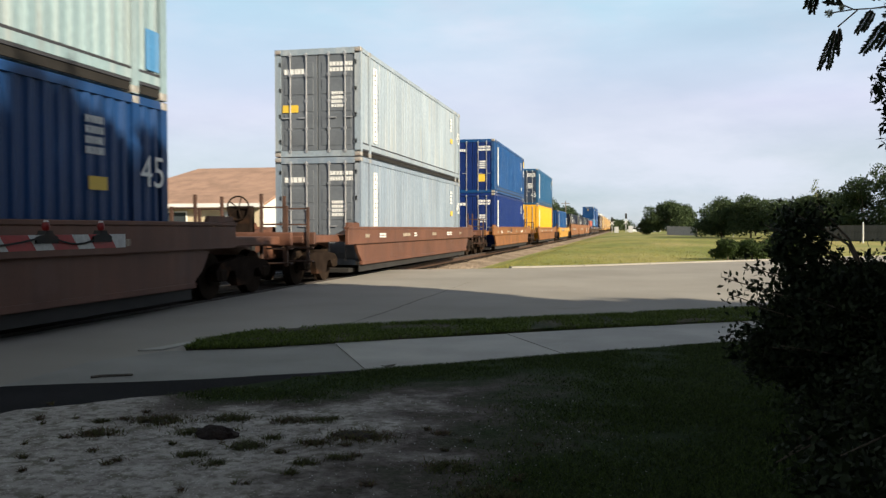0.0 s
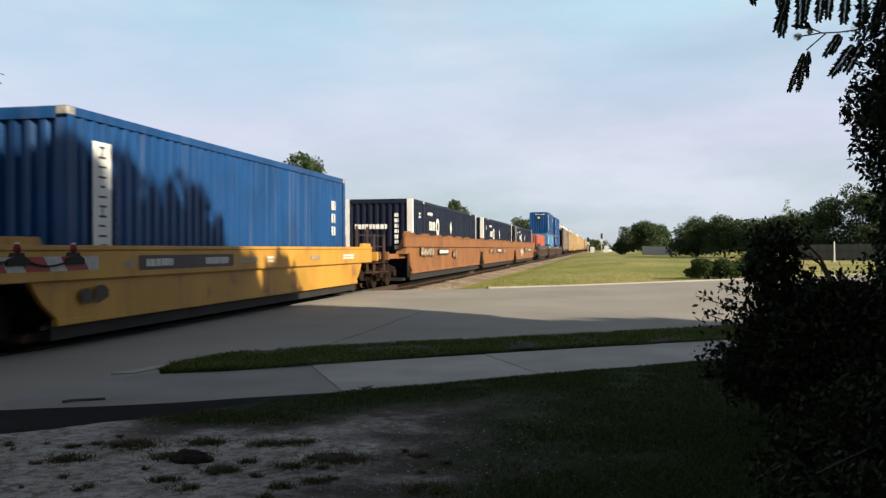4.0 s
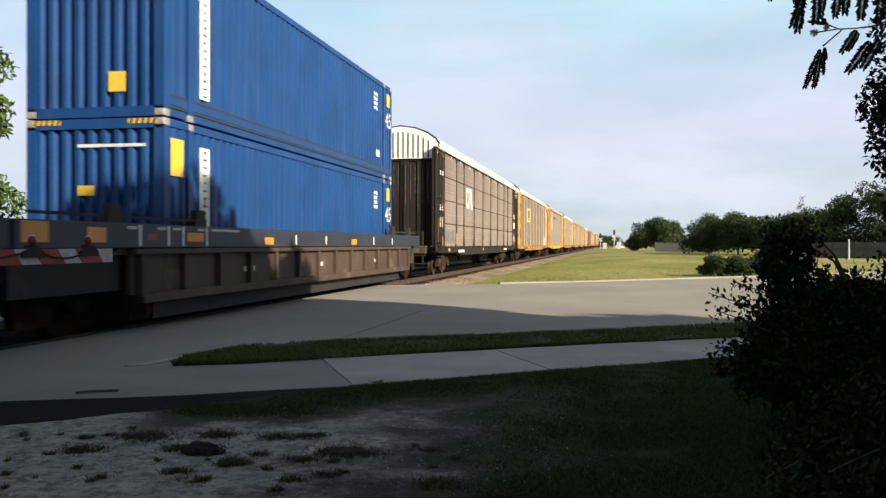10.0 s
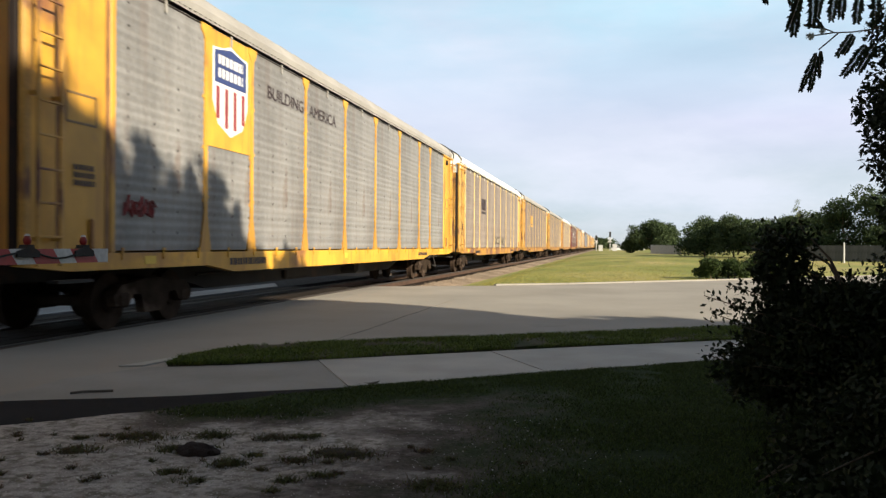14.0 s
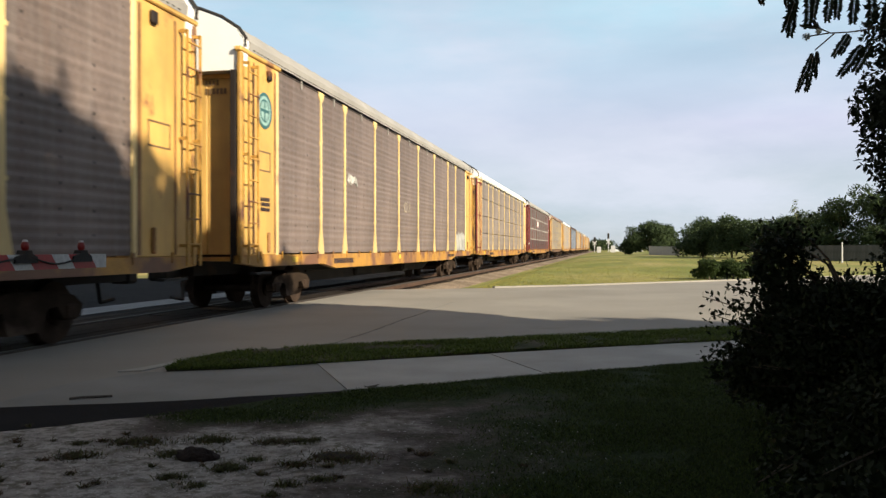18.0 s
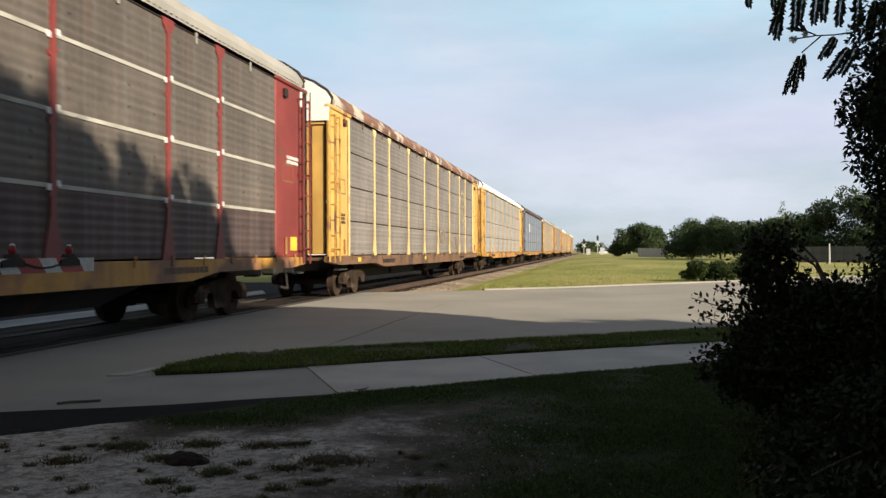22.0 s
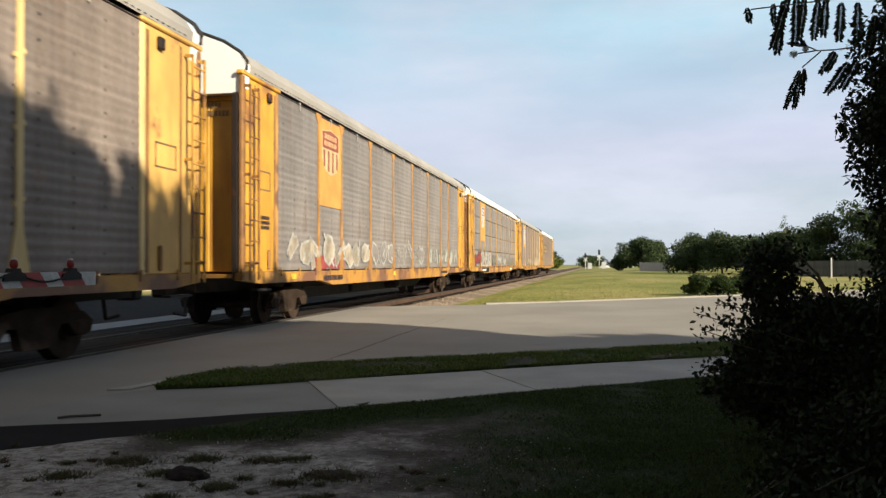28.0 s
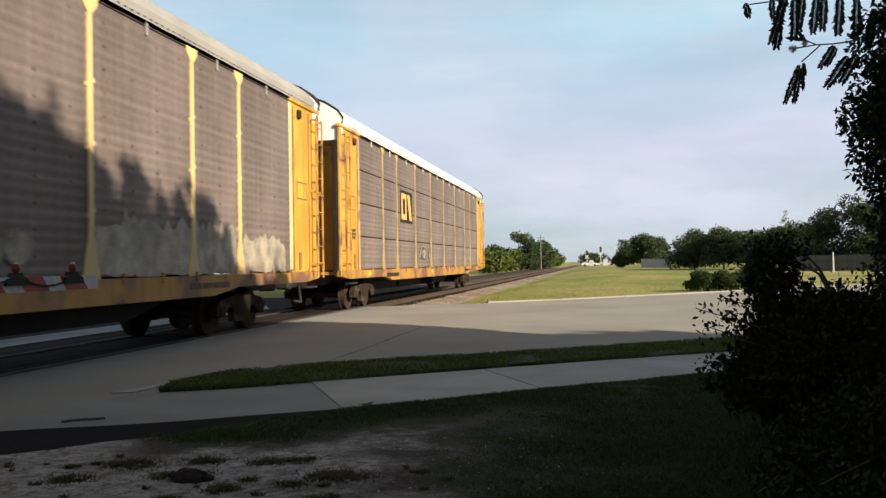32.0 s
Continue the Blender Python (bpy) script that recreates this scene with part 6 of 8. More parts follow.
def shield(car, y0, y1, z0, z1, plate_mat, faded=False, scale=1.0):
    """A coloured plate with a striped shield: blue above, red and white bars below, with no lettering."""
    x = PANEL_X + 0.004
    board = part("emblem_plate", boxed(1.44, x, y0, y1, z0, z1), plate_mat, car, "coloured emblem plate")
    yc, w = (y0 + y1) / 2, (y1 - y0) * 0.38 * scale
    zt, zb = z1 - 0.22, z1 - 0.22 - (y1 - y0) * (0.62 if faded else 0.84) * scale
    base, upper, stripe = (white_mark, emblem_blue, emblem_red)
    if faded:
        base = surface("faded tan emblem", (0.66, 0.42, 0.22), 0.6, vary=0.2, scale=4, bump=0)
        upper = stripe = surface("faded red-brown emblem", (0.27, 0.075, 0.045), 0.6, vary=0.25, scale=4, bump=0)
    def outline(f):
        h = zt - zb
        return [(yc - w * f, zt - h * 0.04), (yc - w * f * 0.5, zt - h * 0.02), (yc, zt + h * 0.04 * f), (yc + w * f * 0.5, zt - h * 0.02), (yc + w * f, zt - h * 0.04), (yc + w * f, zt - h * 0.62), (yc + w * f * 0.7, zb + h * 0.12), (yc, zb + h * (1 - f) * 0.5), (yc - w * f * 0.7, zb + h * 0.12), (yc - w * f, zt - h * 0.62)]
    bm = bmesh.new()
    prism(bm, outline(1.0), "x", x, x + 0.003)
    s = part("emblem", bm, base, board, "striped shield emblem")
    bm = bmesh.new()
    prism(bm, [(yc - w * 0.9, zt - (zt - zb) * 0.42), (yc + w * 0.9, zt - (zt - zb) * 0.42), (yc + w * 0.9, zt - (zt - zb) * 0.07), (yc, zt), (yc - w * 0.9, zt - (zt - zb) * 0.07)], "x", x + 0.003, x + 0.006)
    part("emblem_top", bm, upper, s)
    for k in range(4):
        yy = yc - w * 0.72 + w * 0.48 * k
        deep = 0.12 if k in (0, 3) else 0.03
        part("emblem_stripe", boxed(x + 0.003, x + 0.006, yy - w * 0.09, yy + w * 0.09, zb + (zt - zb) * (0.06 + deep), zt - (zt - zb) * 0.46), stripe, s)
    bars(s, base, x + 0.0065, yc - w * 0.7, yc + w * 0.7, zt - (zt - zb) * 0.38, zt - (zt - zb) * 0.08, 2, seed=5)


def ring_emblem(car, y, z, r, plate_mat, mat, x=None):
    x = PANEL_X if x is None else x
    board = part("emblem_plate", boxed(1.44, x, y - r * 1.15, y + r * 1.15, z - r * 1.3, z + r * 1.3), plate_mat, car) if plate_mat else car
    bm = bmesh.new()
    n = 28
    for f0, f1 in ((0.82, 1.0), (0.55, 0.64)):
        for k in range(n):
            a0, a1 = 2 * math.pi * k / n, 2 * math.pi * (k + 1) / n
            prism(bm, [(y + r * f0 * math.cos(a0), z + r * f0 * math.sin(a0)), (y + r * f1 * math.cos(a0), z + r * f1 * math.sin(a0)), (y + r * f1 * math.cos(a1), z + r * f1 * math.sin(a1)), (y + r * f0 * math.cos(a1), z + r * f0 * math.sin(a1))], "x", x, x + 0.003)
    box(bm, x, x + 0.003, y - r * 0.55, y + r * 0.55, z - r * 0.08, z + r * 0.08)
    box(bm, x, x + 0.003, y - r * 0.08, y + r * 0.08, z - r * 0.55, z + r * 0.55)
    part("emblem", bm, mat, board, "round emblem with a cross")


def block_emblem(car, y, z, w, h, mat, plate_mat=None, style=0):
    """Plain block shapes in place of an owner's initials."""
    x = PANEL_X + 0.004
    host = car
    if plate_mat:
        host = part("emblem_plate", boxed(1.44, x, y - w * 0.56, y + w * 0.56, z - h * 0.62, z + h * 0.62), plate_mat, car)
    if style == 0:      # a hollow square and a slanted block
        for k, (a, b, c, d) in enumerate(((-0.5, -0.02, 0.30, 0.5), (-0.5, -0.02, -0.5, -0.30), (-0.5, -0.38, -0.295, 0.295), (-0.14, -0.02, -0.295, 0.295))):
            part("emblem_bar", boxed(x, x + 0.004, y + a * w, y + b * w, z + c * h, z + d * h), mat, host, "plain block emblem" if not k else "")
        bm = bmesh.new()
        prism(bm, [(y + 0.06 * w, z + 0.5 * h), (y + 0.30 * w, z + 0.5 * h), (y + 0.5 * w, z - 0.5 * h), (y + 0.26 * w, z - 0.5 * h)], "x", x, x + 0.004)
        part("emblem_slant", bm, mat, host)
    else:               # three blocks over a bar
        for k in range(3):
            yy = y - w * 0.5 + w * 0.35 * k
            part("emblem_block", boxed(x, x + 0.004, yy, yy + w * 0.28, z - h * 0.25, z + h * 0.5, 0.0), mat, host, "plain block emblem" if not k else "")
        part("emblem_bar", boxed(x, x + 0.004, y - w * 0.5, y + w * 0.5, z - h * 0.5, z - h * 0.34), mat, host)


def bay(i):
    return POSTS[i], POSTS[i + 1]


def dress_racks():
    c = RACK_CARS
    # first: dark car
    block_emblem(c[0], 7.78, 3.42, 1.7, 0.95, white_mark)
    bars(c[0], white_mark, 1.452, 0.9, 1.6, 4.0, 4.2, 2, seed=1)
    bars(c[0], white_mark, 1.452, 0.9, 1.5, 2.6, 2.85, 3, seed=2)
    plate(c[0], surface("faded sticker", (0.42, 0.38, 0.30), 0.7, vary=0.15, scale=4), 1.452, 0.75, 1.5, 1.95, 2.35)
    plate(c[0], yellow_mark, 1.466, 4.42, 4.58, 1.25, 1.75)
    plate(c[0], yellow_mark, 1.455, 0.62, 0.76, 1.3, 2.3)
    plate(c[0], white_mark, 1.452, 25.6, 26.4, 2.35, 2.75)
    bars(c[0], white_mark, 1.452, 25.6, 26.4, 3.0, 3.3, 3, seed=4)
    graffiti(c[0], 25.4, 26.6, 1.3, 2.0, spray_white, spray_blue, 3, 0.35)
    for yy in (4.5, 12.07, 17.79):
        plate(c[0], yellow_mark, 1.464, yy - 0.05, yy + 0.05, 1.2, 1.5)
    # pale lines painted for daylight showing between the door leaves
    for k in range(15):
        xx = -1.27 + 0.165 * k + 0.02 * (k % 3)
        end_plate(c[0], gap_light, 0.298 + 0.04 * (int((xx + 1.32) / 0.33) % 2), xx, xx + 0.009, 2.6 + 0.9 * (k * 5 % 4) / 4, 4.35, "door_streak", "pale streak for light through a door gap")
    graffiti(c[0], 1.9, 4.2, 1.3, 1.9, spray_blue, dark_panel, 6, 0.6)
    for k in range(13):
        xx = -1.3 + 0.2 * k
        end_plate(c[0], rack_black, 0.238, xx, xx + 0.05, 4.62, 5.62 - 0.28 * abs(xx) ** 2, "end_slot", "dark slot in the white arch")
    # second: yellow plate
    part("emblem_plate", boxed(1.44, PANEL_X + 0.003, 6.43, 9.13, 3.08, 4.14), cream_post, c[1], "sun-bleached yellow plate")
    block_emblem(c[1], 7.78, 3.60, 1.55, 0.78, spray_dark, None, 1)
    for k, (za, zb) in enumerate(((3.75, 4.3), (1.75, 2.05))):
        bars(c[1], stencil_mat, 1.452, 0.85, 1.4, za, zb, 3 - k, seed=120 + k)
    graffiti(c[1], 6.9, 8.5, 1.35, 2.0, spray_dark, spray_white, 7, 0.5)
    cloud_tag(c[1], 22.6, 25.0, 1.18, 2.15, spray_white, 8)
    # third: shield and slogan
    shield(c[2], *bay(1), 2.95, 4.95, rack_gold)
    words("BUILDING", 0.36, spray_dark, c[2], Matrix.Translation((PANEL_X, 8.08, 4.3)) @ FACE_X, "slogan", 1.25)
    words("AMERICA", 0.36, spray_dark, c[2], Matrix.Translation((PANEL_X, 10.38, 4.3)) @ FACE_X, "slogan", 1.25)
    scrawl(c[2], 2.1, 2.9, 1.6, 2.0, spray_red, 9)
    # fourth
    block_emblem(c[3], 7.75, 3.4, 1.5, 0.8, spray_dark, None, 1)
    graffiti(c[3], 12.3, 17.0, 1.3, 1.9, spray_tan, spray_dark, 10)
    # fifth: gold blocks
    block_emblem(c[4], 7.8, 3.45, 1.75, 0.95, rack_gold, None, 1)
    scrawl(c[4], 15.2, 16.0, 1.9, 2.3, spray_tan, 11)
    # sixth: round emblem on the end panel, tag, patch at the end
    bm = bmesh.new()
    prism(bm, [(1.15 + 0.36 * math.cos(math.pi * k / 16), 4.0 + 0.36 * math.sin(math.pi * k / 16)) for k in range(32)], "x", 1.45, 1.4615)
    part("emblem_plate", bm, surface("pale teal emblem", (0.30, 0.46, 0.42), 0.5, vary=0.15, scale=6, bump=0), c[5], "pale teal round emblem plate")
    ring_emblem(c[5], 1.15, 4.0, 0.36, None, surface("dark teal emblem", (0.03, 0.12, 0.12), 0.5, vary=0.1, bump=0), 1.462)
    scrawl(c[5], 6.6, 7.4, 2.9, 3.3, spray_white, 12)
    graffiti(c[5], 12.8, 14.0, 2.4, 2.9, dun_panel, spray_tan, 13, 0.5)
    cloud_tag(c[5], 22.6, 24.9, 1.18, 2.1, spray_white, 14)
    # eighth: red with pale seams
    h = SIDE_TOP - SILL_TOP - 0.06
    for r in (1, 2, 3):
        z = SILL_TOP + 0.03 + h * r / 4
        part("seam_strip", boxed(PANEL_X - 0.008, PANEL_X, POSTS[0], POSTS[-1], z - 0.045, z + 0.01), pale_seam, c[7], "pale dusty seam")
    for yy in POSTS[1:-1]:
        for r in (1, 2, 3):
            z = SILL_TOP + 0.03 + h * r / 4
            for d in (-0.095, 0.095):
                part("seam_lug", boxed(PANEL_X, PANEL_X + 0.016, yy + d - 0.032, yy + d + 0.032, z - 0.05 + 0.3 * d, z + 0.03 + 0.3 * d), white_mark, c[7], "pale seam lug")
    block_emblem(c[7], 10.64, 3.6, 1.9, 0.5, white_mark, rack_red, 1)
    bars(c[7], white_mark, 1.452, 0.9, 1.6, 1.6, 1.8, 2, seed=21)
    plate(c[7], yellow_mark, 1.452, 26.0, 26.4, 1.3, 1.6)
    bars(c[7], white_mark, 1.452, 25.8, 26.5, 3.2, 3.4, 2, seed=22)
    # ninth: round emblem far back, graffiti
    ring_emblem(c[8], 21.57, 3.5, 0.78, None, spray_tan)
    graffiti(c[8], 15.1, 17.6, 1.35, 2.3, brown_panel, spray_tan, 23, 1.1)
    graffiti(c[8], 18.0, 21.4, 1.25, 2.0, brown_panel, spray_tan, 24, 0.6)
    # eleventh: white blocks on blue
    block_emblem(c[10], 7.75, 3.55, 1.5, 0.8, white_mark, None, 0)
    # twelfth
    scrawl(c[11], 19.5, 20.6, 1.5, 1.9, spray_tan, 25)
    # thirteenth: shield plate and long graffiti
    shield(c[12], *bay(1), 2.75, 4.9, surface("sun-faded orange plate", (0.62, 0.30, 0.07), 0.6, vary=0.15, scale=2), faded=True)
    graffiti(c[12], 2.2, 9.0, 1.2, 2.05, spray_tan, spray_white, 26, 0.85, x=PANEL_X + 0.004)
    cloud_tag(c[12], 4.0, 6.6, 1.2, 1.55, spray_red, 27)
    graffiti(c[12], 9.4, 17.4, 1.22, 2.1, ashen_panel, spray_white, 28, 0.95)
    graffiti(c[12], 18.0, 25.0, 1.2, 2.1, spray_white, spray_green, 29, 0.7)
    # fourteenth
    shield(c[13], *bay(1), 2.7, 4.9, MATS["sun-faded orange plate"], scale=0.80)
    graffiti(c[13], 2.0, 4.4, 1.2, 2.1, spray_red, spray_dark, 30)
    cloud_tag(c[13], 4.7, 9.2, 1.18, 2.14, spray_white, 49)
    graffiti(c[13], 4.9, 9.1, 1.22, 2.06, spray_white, spray_dark, 31, 0.72, x=PANEL_X + 0.004)
    plate(c[13], rack_black, 1.4705, 5.0, 8.1, 0.82, 1.12, "sill_patch", "black repainted stretch of the sill")
    graffiti(c[13], 9.8, 12.3, 1.2, 2.0, spray_green, spray_dark, 32, 0.8)
    graffiti(c[13], 12.4, 17.6, 1.2, 2.0, spray_white, spray_blue, 33, 0.6)
    graffiti(c[13], 18.0, 24.8, 1.2, 1.8, spray_green, spray_blue, 39, 0.6)
    # fifteenth
    shield(c[14], *bay(1), 2.9, 4.9, MATS["sun-faded orange plate"])
    graffiti(c[14], 9.6, 12.0, 1.2, 2.1, spray_white, spray_dark, 34, 0.7)
    graffiti(c[14], 12.2, 16.5, 1.25, 1.9, spray_tan, dun_panel, 35)
    cloud_tag(c[14], 17.9, 22.3, 1.18, 2.15, spray_tan, 36)
    cloud_tag(c[14], 22.6, 24.8, 1.18, 2.0, spray_tan, 37)
    # last
    block_emblem(c[15], 7.78, 3.3, 1.6, 0.9, rack_yellow, rack_black, 0)
    graffiti(c[15], 9.6, 11.8, 1.4, 2.0, spray_tan, spray_dark, 38, 0.7)
    # numbers on the sills, as bars, and small labels on the end panels
    for k, car in enumerate(c):
        m = spray_dark if k not in (0, 13) else white_mark
        bars(car, m, 1.477, 4.8 + 0.3 * (k % 3), 6.4 + 0.3 * (k % 3), 0.88, 1.06, 1, seed=50 + k)
        bars(car, m, 1.472, 20.5, 22.0, 0.90, 1.05, 1, seed=70 + k)
        plate(car, yellow_mark, 1.472, 12.0, 12.25, 0.95, 1.08)
        plate(car, yellow_mark, 1.472, 2.6, 2.9, 0.98, 1.1)
        if k:
            bars(car, spray_dark, 1.467, 0.95, 1.4, 2.0, 2.3, 3, seed=90 + k)


dress_racks()


def dress_wells():
    amber = surface("amber reflector", (0.72, 0.28, 0.02), 0.4, vary=0.1, bump=0)
    wells = [ob for ob, *_ in RIDERS if ob.name.startswith("well_wagon")]
    # weld patches, stencils and reflectors along the chords
    for k, car in enumerate(wells[:5]):
        L = (23.7, 23.3, 23.2, 23.2, 18.7)[k]
        for i, y in enumerate((4.2, 5.5, 8.0, 9.4, 12.0, 14.5, 17.0)):
            if y < L - 3:
                bars(car, white_mark if i % 2 else spray_tan, 1.472, y, y + 0.35 + 0.3 * (i % 3), 1.02, 1.16, 1 + i % 2, seed=100 + 10 * k + i)
    part("number_board", boxed(1.47, 1.478, 4.6, 7.8, 0.99, 1.21), spray_dark, wells[4], "dark board with pale lettering")
    bars(wells[4], white_mark, 1.479, 4.8, 5.6, 1.02, 1.18, 1, seed=141)
    bars(wells[4], white_mark, 1.479, 6.7, 7.6, 1.02, 1.18, 1, seed=142)
    graffiti(wells[4], 3.2, 3.8, 0.55, 0.85, spray_dark, spray_dark, 143, 0.3, 1.45)
    graffiti(wells[2], 9.3, 10.2, 1.0, 1.3, spray_dark, rust_well, 144, 0.8, 1.474)
    # the three orange units: graffiti, number boards and guide blocks on top
    for k, car in enumerate(wells[5:8]):
        n = (22.3, 19.1, 22.4)[k]
        for y in [3.0 + 2.6 * i for i in range(int((n - 5) / 2.6))]:
            part("guide_block", boxed(1.38, 1.5, y, y + 1.3, 1.81, 1.87, 0.015), orange_well, car)
        y0 = (9.0, 7.0, 12.0)[k]
        part("number_board", boxed(1.47, 1.478, y0, y0 + 2.3, 1.05, 1.29), spray_dark, car, "dark board with pale lettering")
        bars(car, white_mark, 1.479, y0 + 0.1, y0 + 2.2, 1.07, 1.27, 1, seed=150 + k)
        graffiti(car, y0 - 3.6, y0 - 1.0, 0.95, 1.4, spray_tan, rust_well, 155 + k, 0.5, 1.474)
        graffiti(car, y0 + 3.4, y0 + 4.6, 0.8, 1.35, spray_tan, rust_well, 160 + k, 0.6, 1.474)
    graffiti(wells[7], 4.1, 6.6, 0.55, 1.42, white_mark, spray_tan, 165, 0.62, 1.474)
    graffiti(wells[7], 8.4, 9.8, 0.95, 1.4, spray_green, orange_well, 166, 0.5, 1.474)
    # the dark ribbed units: small stencils and amber reflectors
    scuffed = surface("scuffed brown patch", (0.10, 0.07, 0.045), 0.8, vary=0.3, scale=5)
    for car, o in ((wells[9], 0.0), (wells[10], -0.1)):
        for y0, y1, z0, z1 in ((-0.70, -0.23, 1.29, 1.54), (0.52, 0.93, 1.29, 1.49), (3.09, 3.63, 1.31, 1.45), (1.93, 2.2, 1.33, 1.42)):
            plate(car, amber if y0 != 1.93 else spray_red, 1.512, y0 + o, y1 + o, z0, z1, "reflector")
        for y in (1.72, 2.5, 2.94, 3.71):
            plate(car, white_mark, 1.512, y + o, y + o + 0.055, 1.24, 1.54)
            bars(car, white_mark, 1.512, y + o - 0.28, y + o - 0.04, 1.47, 1.53, 1, seed=int(y * 50))
        bars(car, white_mark, 1.512, 3.9 + o, 5.0 + o, 1.47, 1.53, 1, seed=181)
        plate(car, scuffed, 1.452, 2.49 + o, 3.2 + o, 0.60, 0.88, "patch")
    words("C", 0.17, white_mark, wells[9], Matrix.Translation((1.452, 3.63, 0.93)) @ FACE_X, "stencil")
    for k, car in enumerate(wells[8:11]):
        for i, y in enumerate((6.0, 7.6, 9.5, 11.5, 13.5, 15.5) if k else (2.4, 4.6, 6.0, 7.6, 9.5, 11.5, 13.5, 15.5)):
            plate(car, amber if i % 3 == 0 else white_mark, 1.512, y, y + (0.42 if i % 3 == 0 else 0.07), 1.26, 1.46 if i % 3 else 1.40)
        for i, y in enumerate((5.2, 9.0, 13.8)):
            bars(car, white_mark, 1.452, y, y + 0.5, 0.75, 0.88, 1, seed=170 + 10 * k + i)


dress_wells()

# ---- plants ----
bark = surface("grey-brown bark", (0.12, 0.09, 0.065), 0.9, vary=0.3, scale=4, grain=25, bump=0.8)
# near-black leaf colour: the backlit shade of bush and near tree is in it
leaf_shade = leaf_material("near leaves with shade in the colour", (0.014, 0.023, 0.010), 0.5, 0.12)
leaf_mid = leaf_material("mid green leaves", (0.055, 0.10, 0.022), 0.5, 0.15)
leaf_far = leaf_material("far tree leaves", (0.040, 0.066, 0.030), 0.3, 0.25)
leaf_deep = leaf_material("deep green shrub leaves", (0.034, 0.060, 0.020), 0.5, 0.2)
leaf_pale = leaf_material("yellowish hedge leaves", (0.10, 0.14, 0.035), 0.45)
blade_green = leaf_material("green grass blades", (0.075, 0.118, 0.027), 0.6)
blade_dry = leaf_material("dry field grass blades", (0.25, 0.26, 0.085), 0.4)
blade_weed = leaf_material("low weed blades", (0.074, 0.090, 0.043), 0.5)
blade_brown = leaf_material("withered weed blades", (0.082, 0.062, 0.048), 0.5)
# verge blades also carry the shade as a darker green
blade_dark = leaf_material("shade-dark grass blades", (0.040, 0.068, 0.019), 0.7)


def clump_points(rng, clumps, n):
    """Points in the shells of several lumps, so that the outline is uneven and has gaps."""
    w = np.array([c[3] * c[4] for c in clumps])
    which = rng.choice(len(clumps), n, p=w / w.sum())
    c = np.array(clumps)[which]
    d = rng.normal(size=(n, 3))
    d /= np.linalg.norm(d, axis=1)[:, None]
    r = rng.uniform(0.35, 1.0, n) ** 0.5
    return c[:, :3] + d * np.stack([c[:, 3], c[:, 3], c[:, 4]], 1) * r[:, None]


def make_tree(x, y, height, radius, leaves, size, mat, label, seed, trunk=None, crown_low=0.35, lumps=16, squash=0.55, name="tree", group="", lean=(0, 0), wide=(0.70, 0.42), airy=None, shoots=(), fill=()):
    rng = np.random.default_rng(seed)
    z0 = ground_z(x, y)
    root = tagged(new(name), label, "tree" if name == "tree" else "shrub", group)
    root.matrix_basis = pose(x, y, z0)
    low = height * crown_low
    clumps = []
    for k in range(lumps):
        a, q = rng.uniform(0, 2 * math.pi), rng.random() ** 0.6
        h = rng.uniform(0, 1)
        spread = radius * (wide[0] if h < 0.75 else wide[1]) * q
        rr = radius * rng.uniform(0.26, 0.44)
        clumps.append((spread * math.cos(a) + lean[0] * h, spread * math.sin(a) + lean[1] * h, low + rr * squash + (height - low - 2 * rr * squash) * h, rr, rr * squash))
    bm = bmesh.new()
    tr = trunk or max(0.05, height * 0.022)
    top = low + (height - low) * 0.45
    bend = rng.normal(0, 0.03 * height, 2)
    mid = Vector((bend[0], bend[1], top * 0.55))
    tube(bm, (0, 0, -0.1), mid, tr, 9, tr * 0.75)
    tube(bm, mid, (0, 0, top), tr * 0.75, 8, tr * 0.45)
    for c in clumps:
        s = mid.lerp(Vector((0, 0, top)), rng.random())
        tube(bm, s, (c[0], c[1], c[2]), tr * 0.32, 5, tr * 0.08)
    part("trunk", bm, bark, root, smooth=True)
    pts = clump_points(rng, clumps, leaves)
    if fill:
        pts = np.concatenate([pts, clump_points(rng, fill, 16000)])
    if airy:
        # the crown thins out above a height
        pts = pts[rng.random(len(pts)) > np.clip((pts[:, 2] - airy[0]) / airy[1], 0, 1) * airy[2]]
    part("crown", leaf_cloud("crown", pts, size, mat, rng), mat, root)
    if shoots:
        bm, tips = bmesh.new(), []
        for sx, sy, sz, w, h in shoots:
            tube(bm, (sx * 0.6, sy * 0.6, sz - h - 1.2), (sx, sy, sz), 0.03, 5, 0.006)
            f = rng.random(int(95 * h))
            tips.append(np.stack([sx + rng.normal(0, w, len(f)) * (1.15 - f), sy + rng.normal(0, w, len(f)) * (1.15 - f), sz - h * (1 - f)], 1))
        shoot = part("leading_shoot", bm, bark, root)
        part("shoot_leaves", leaf_cloud("shoot_leaves", np.concatenate(tips), size * 0.9, mat, rng), mat, shoot)
    return root


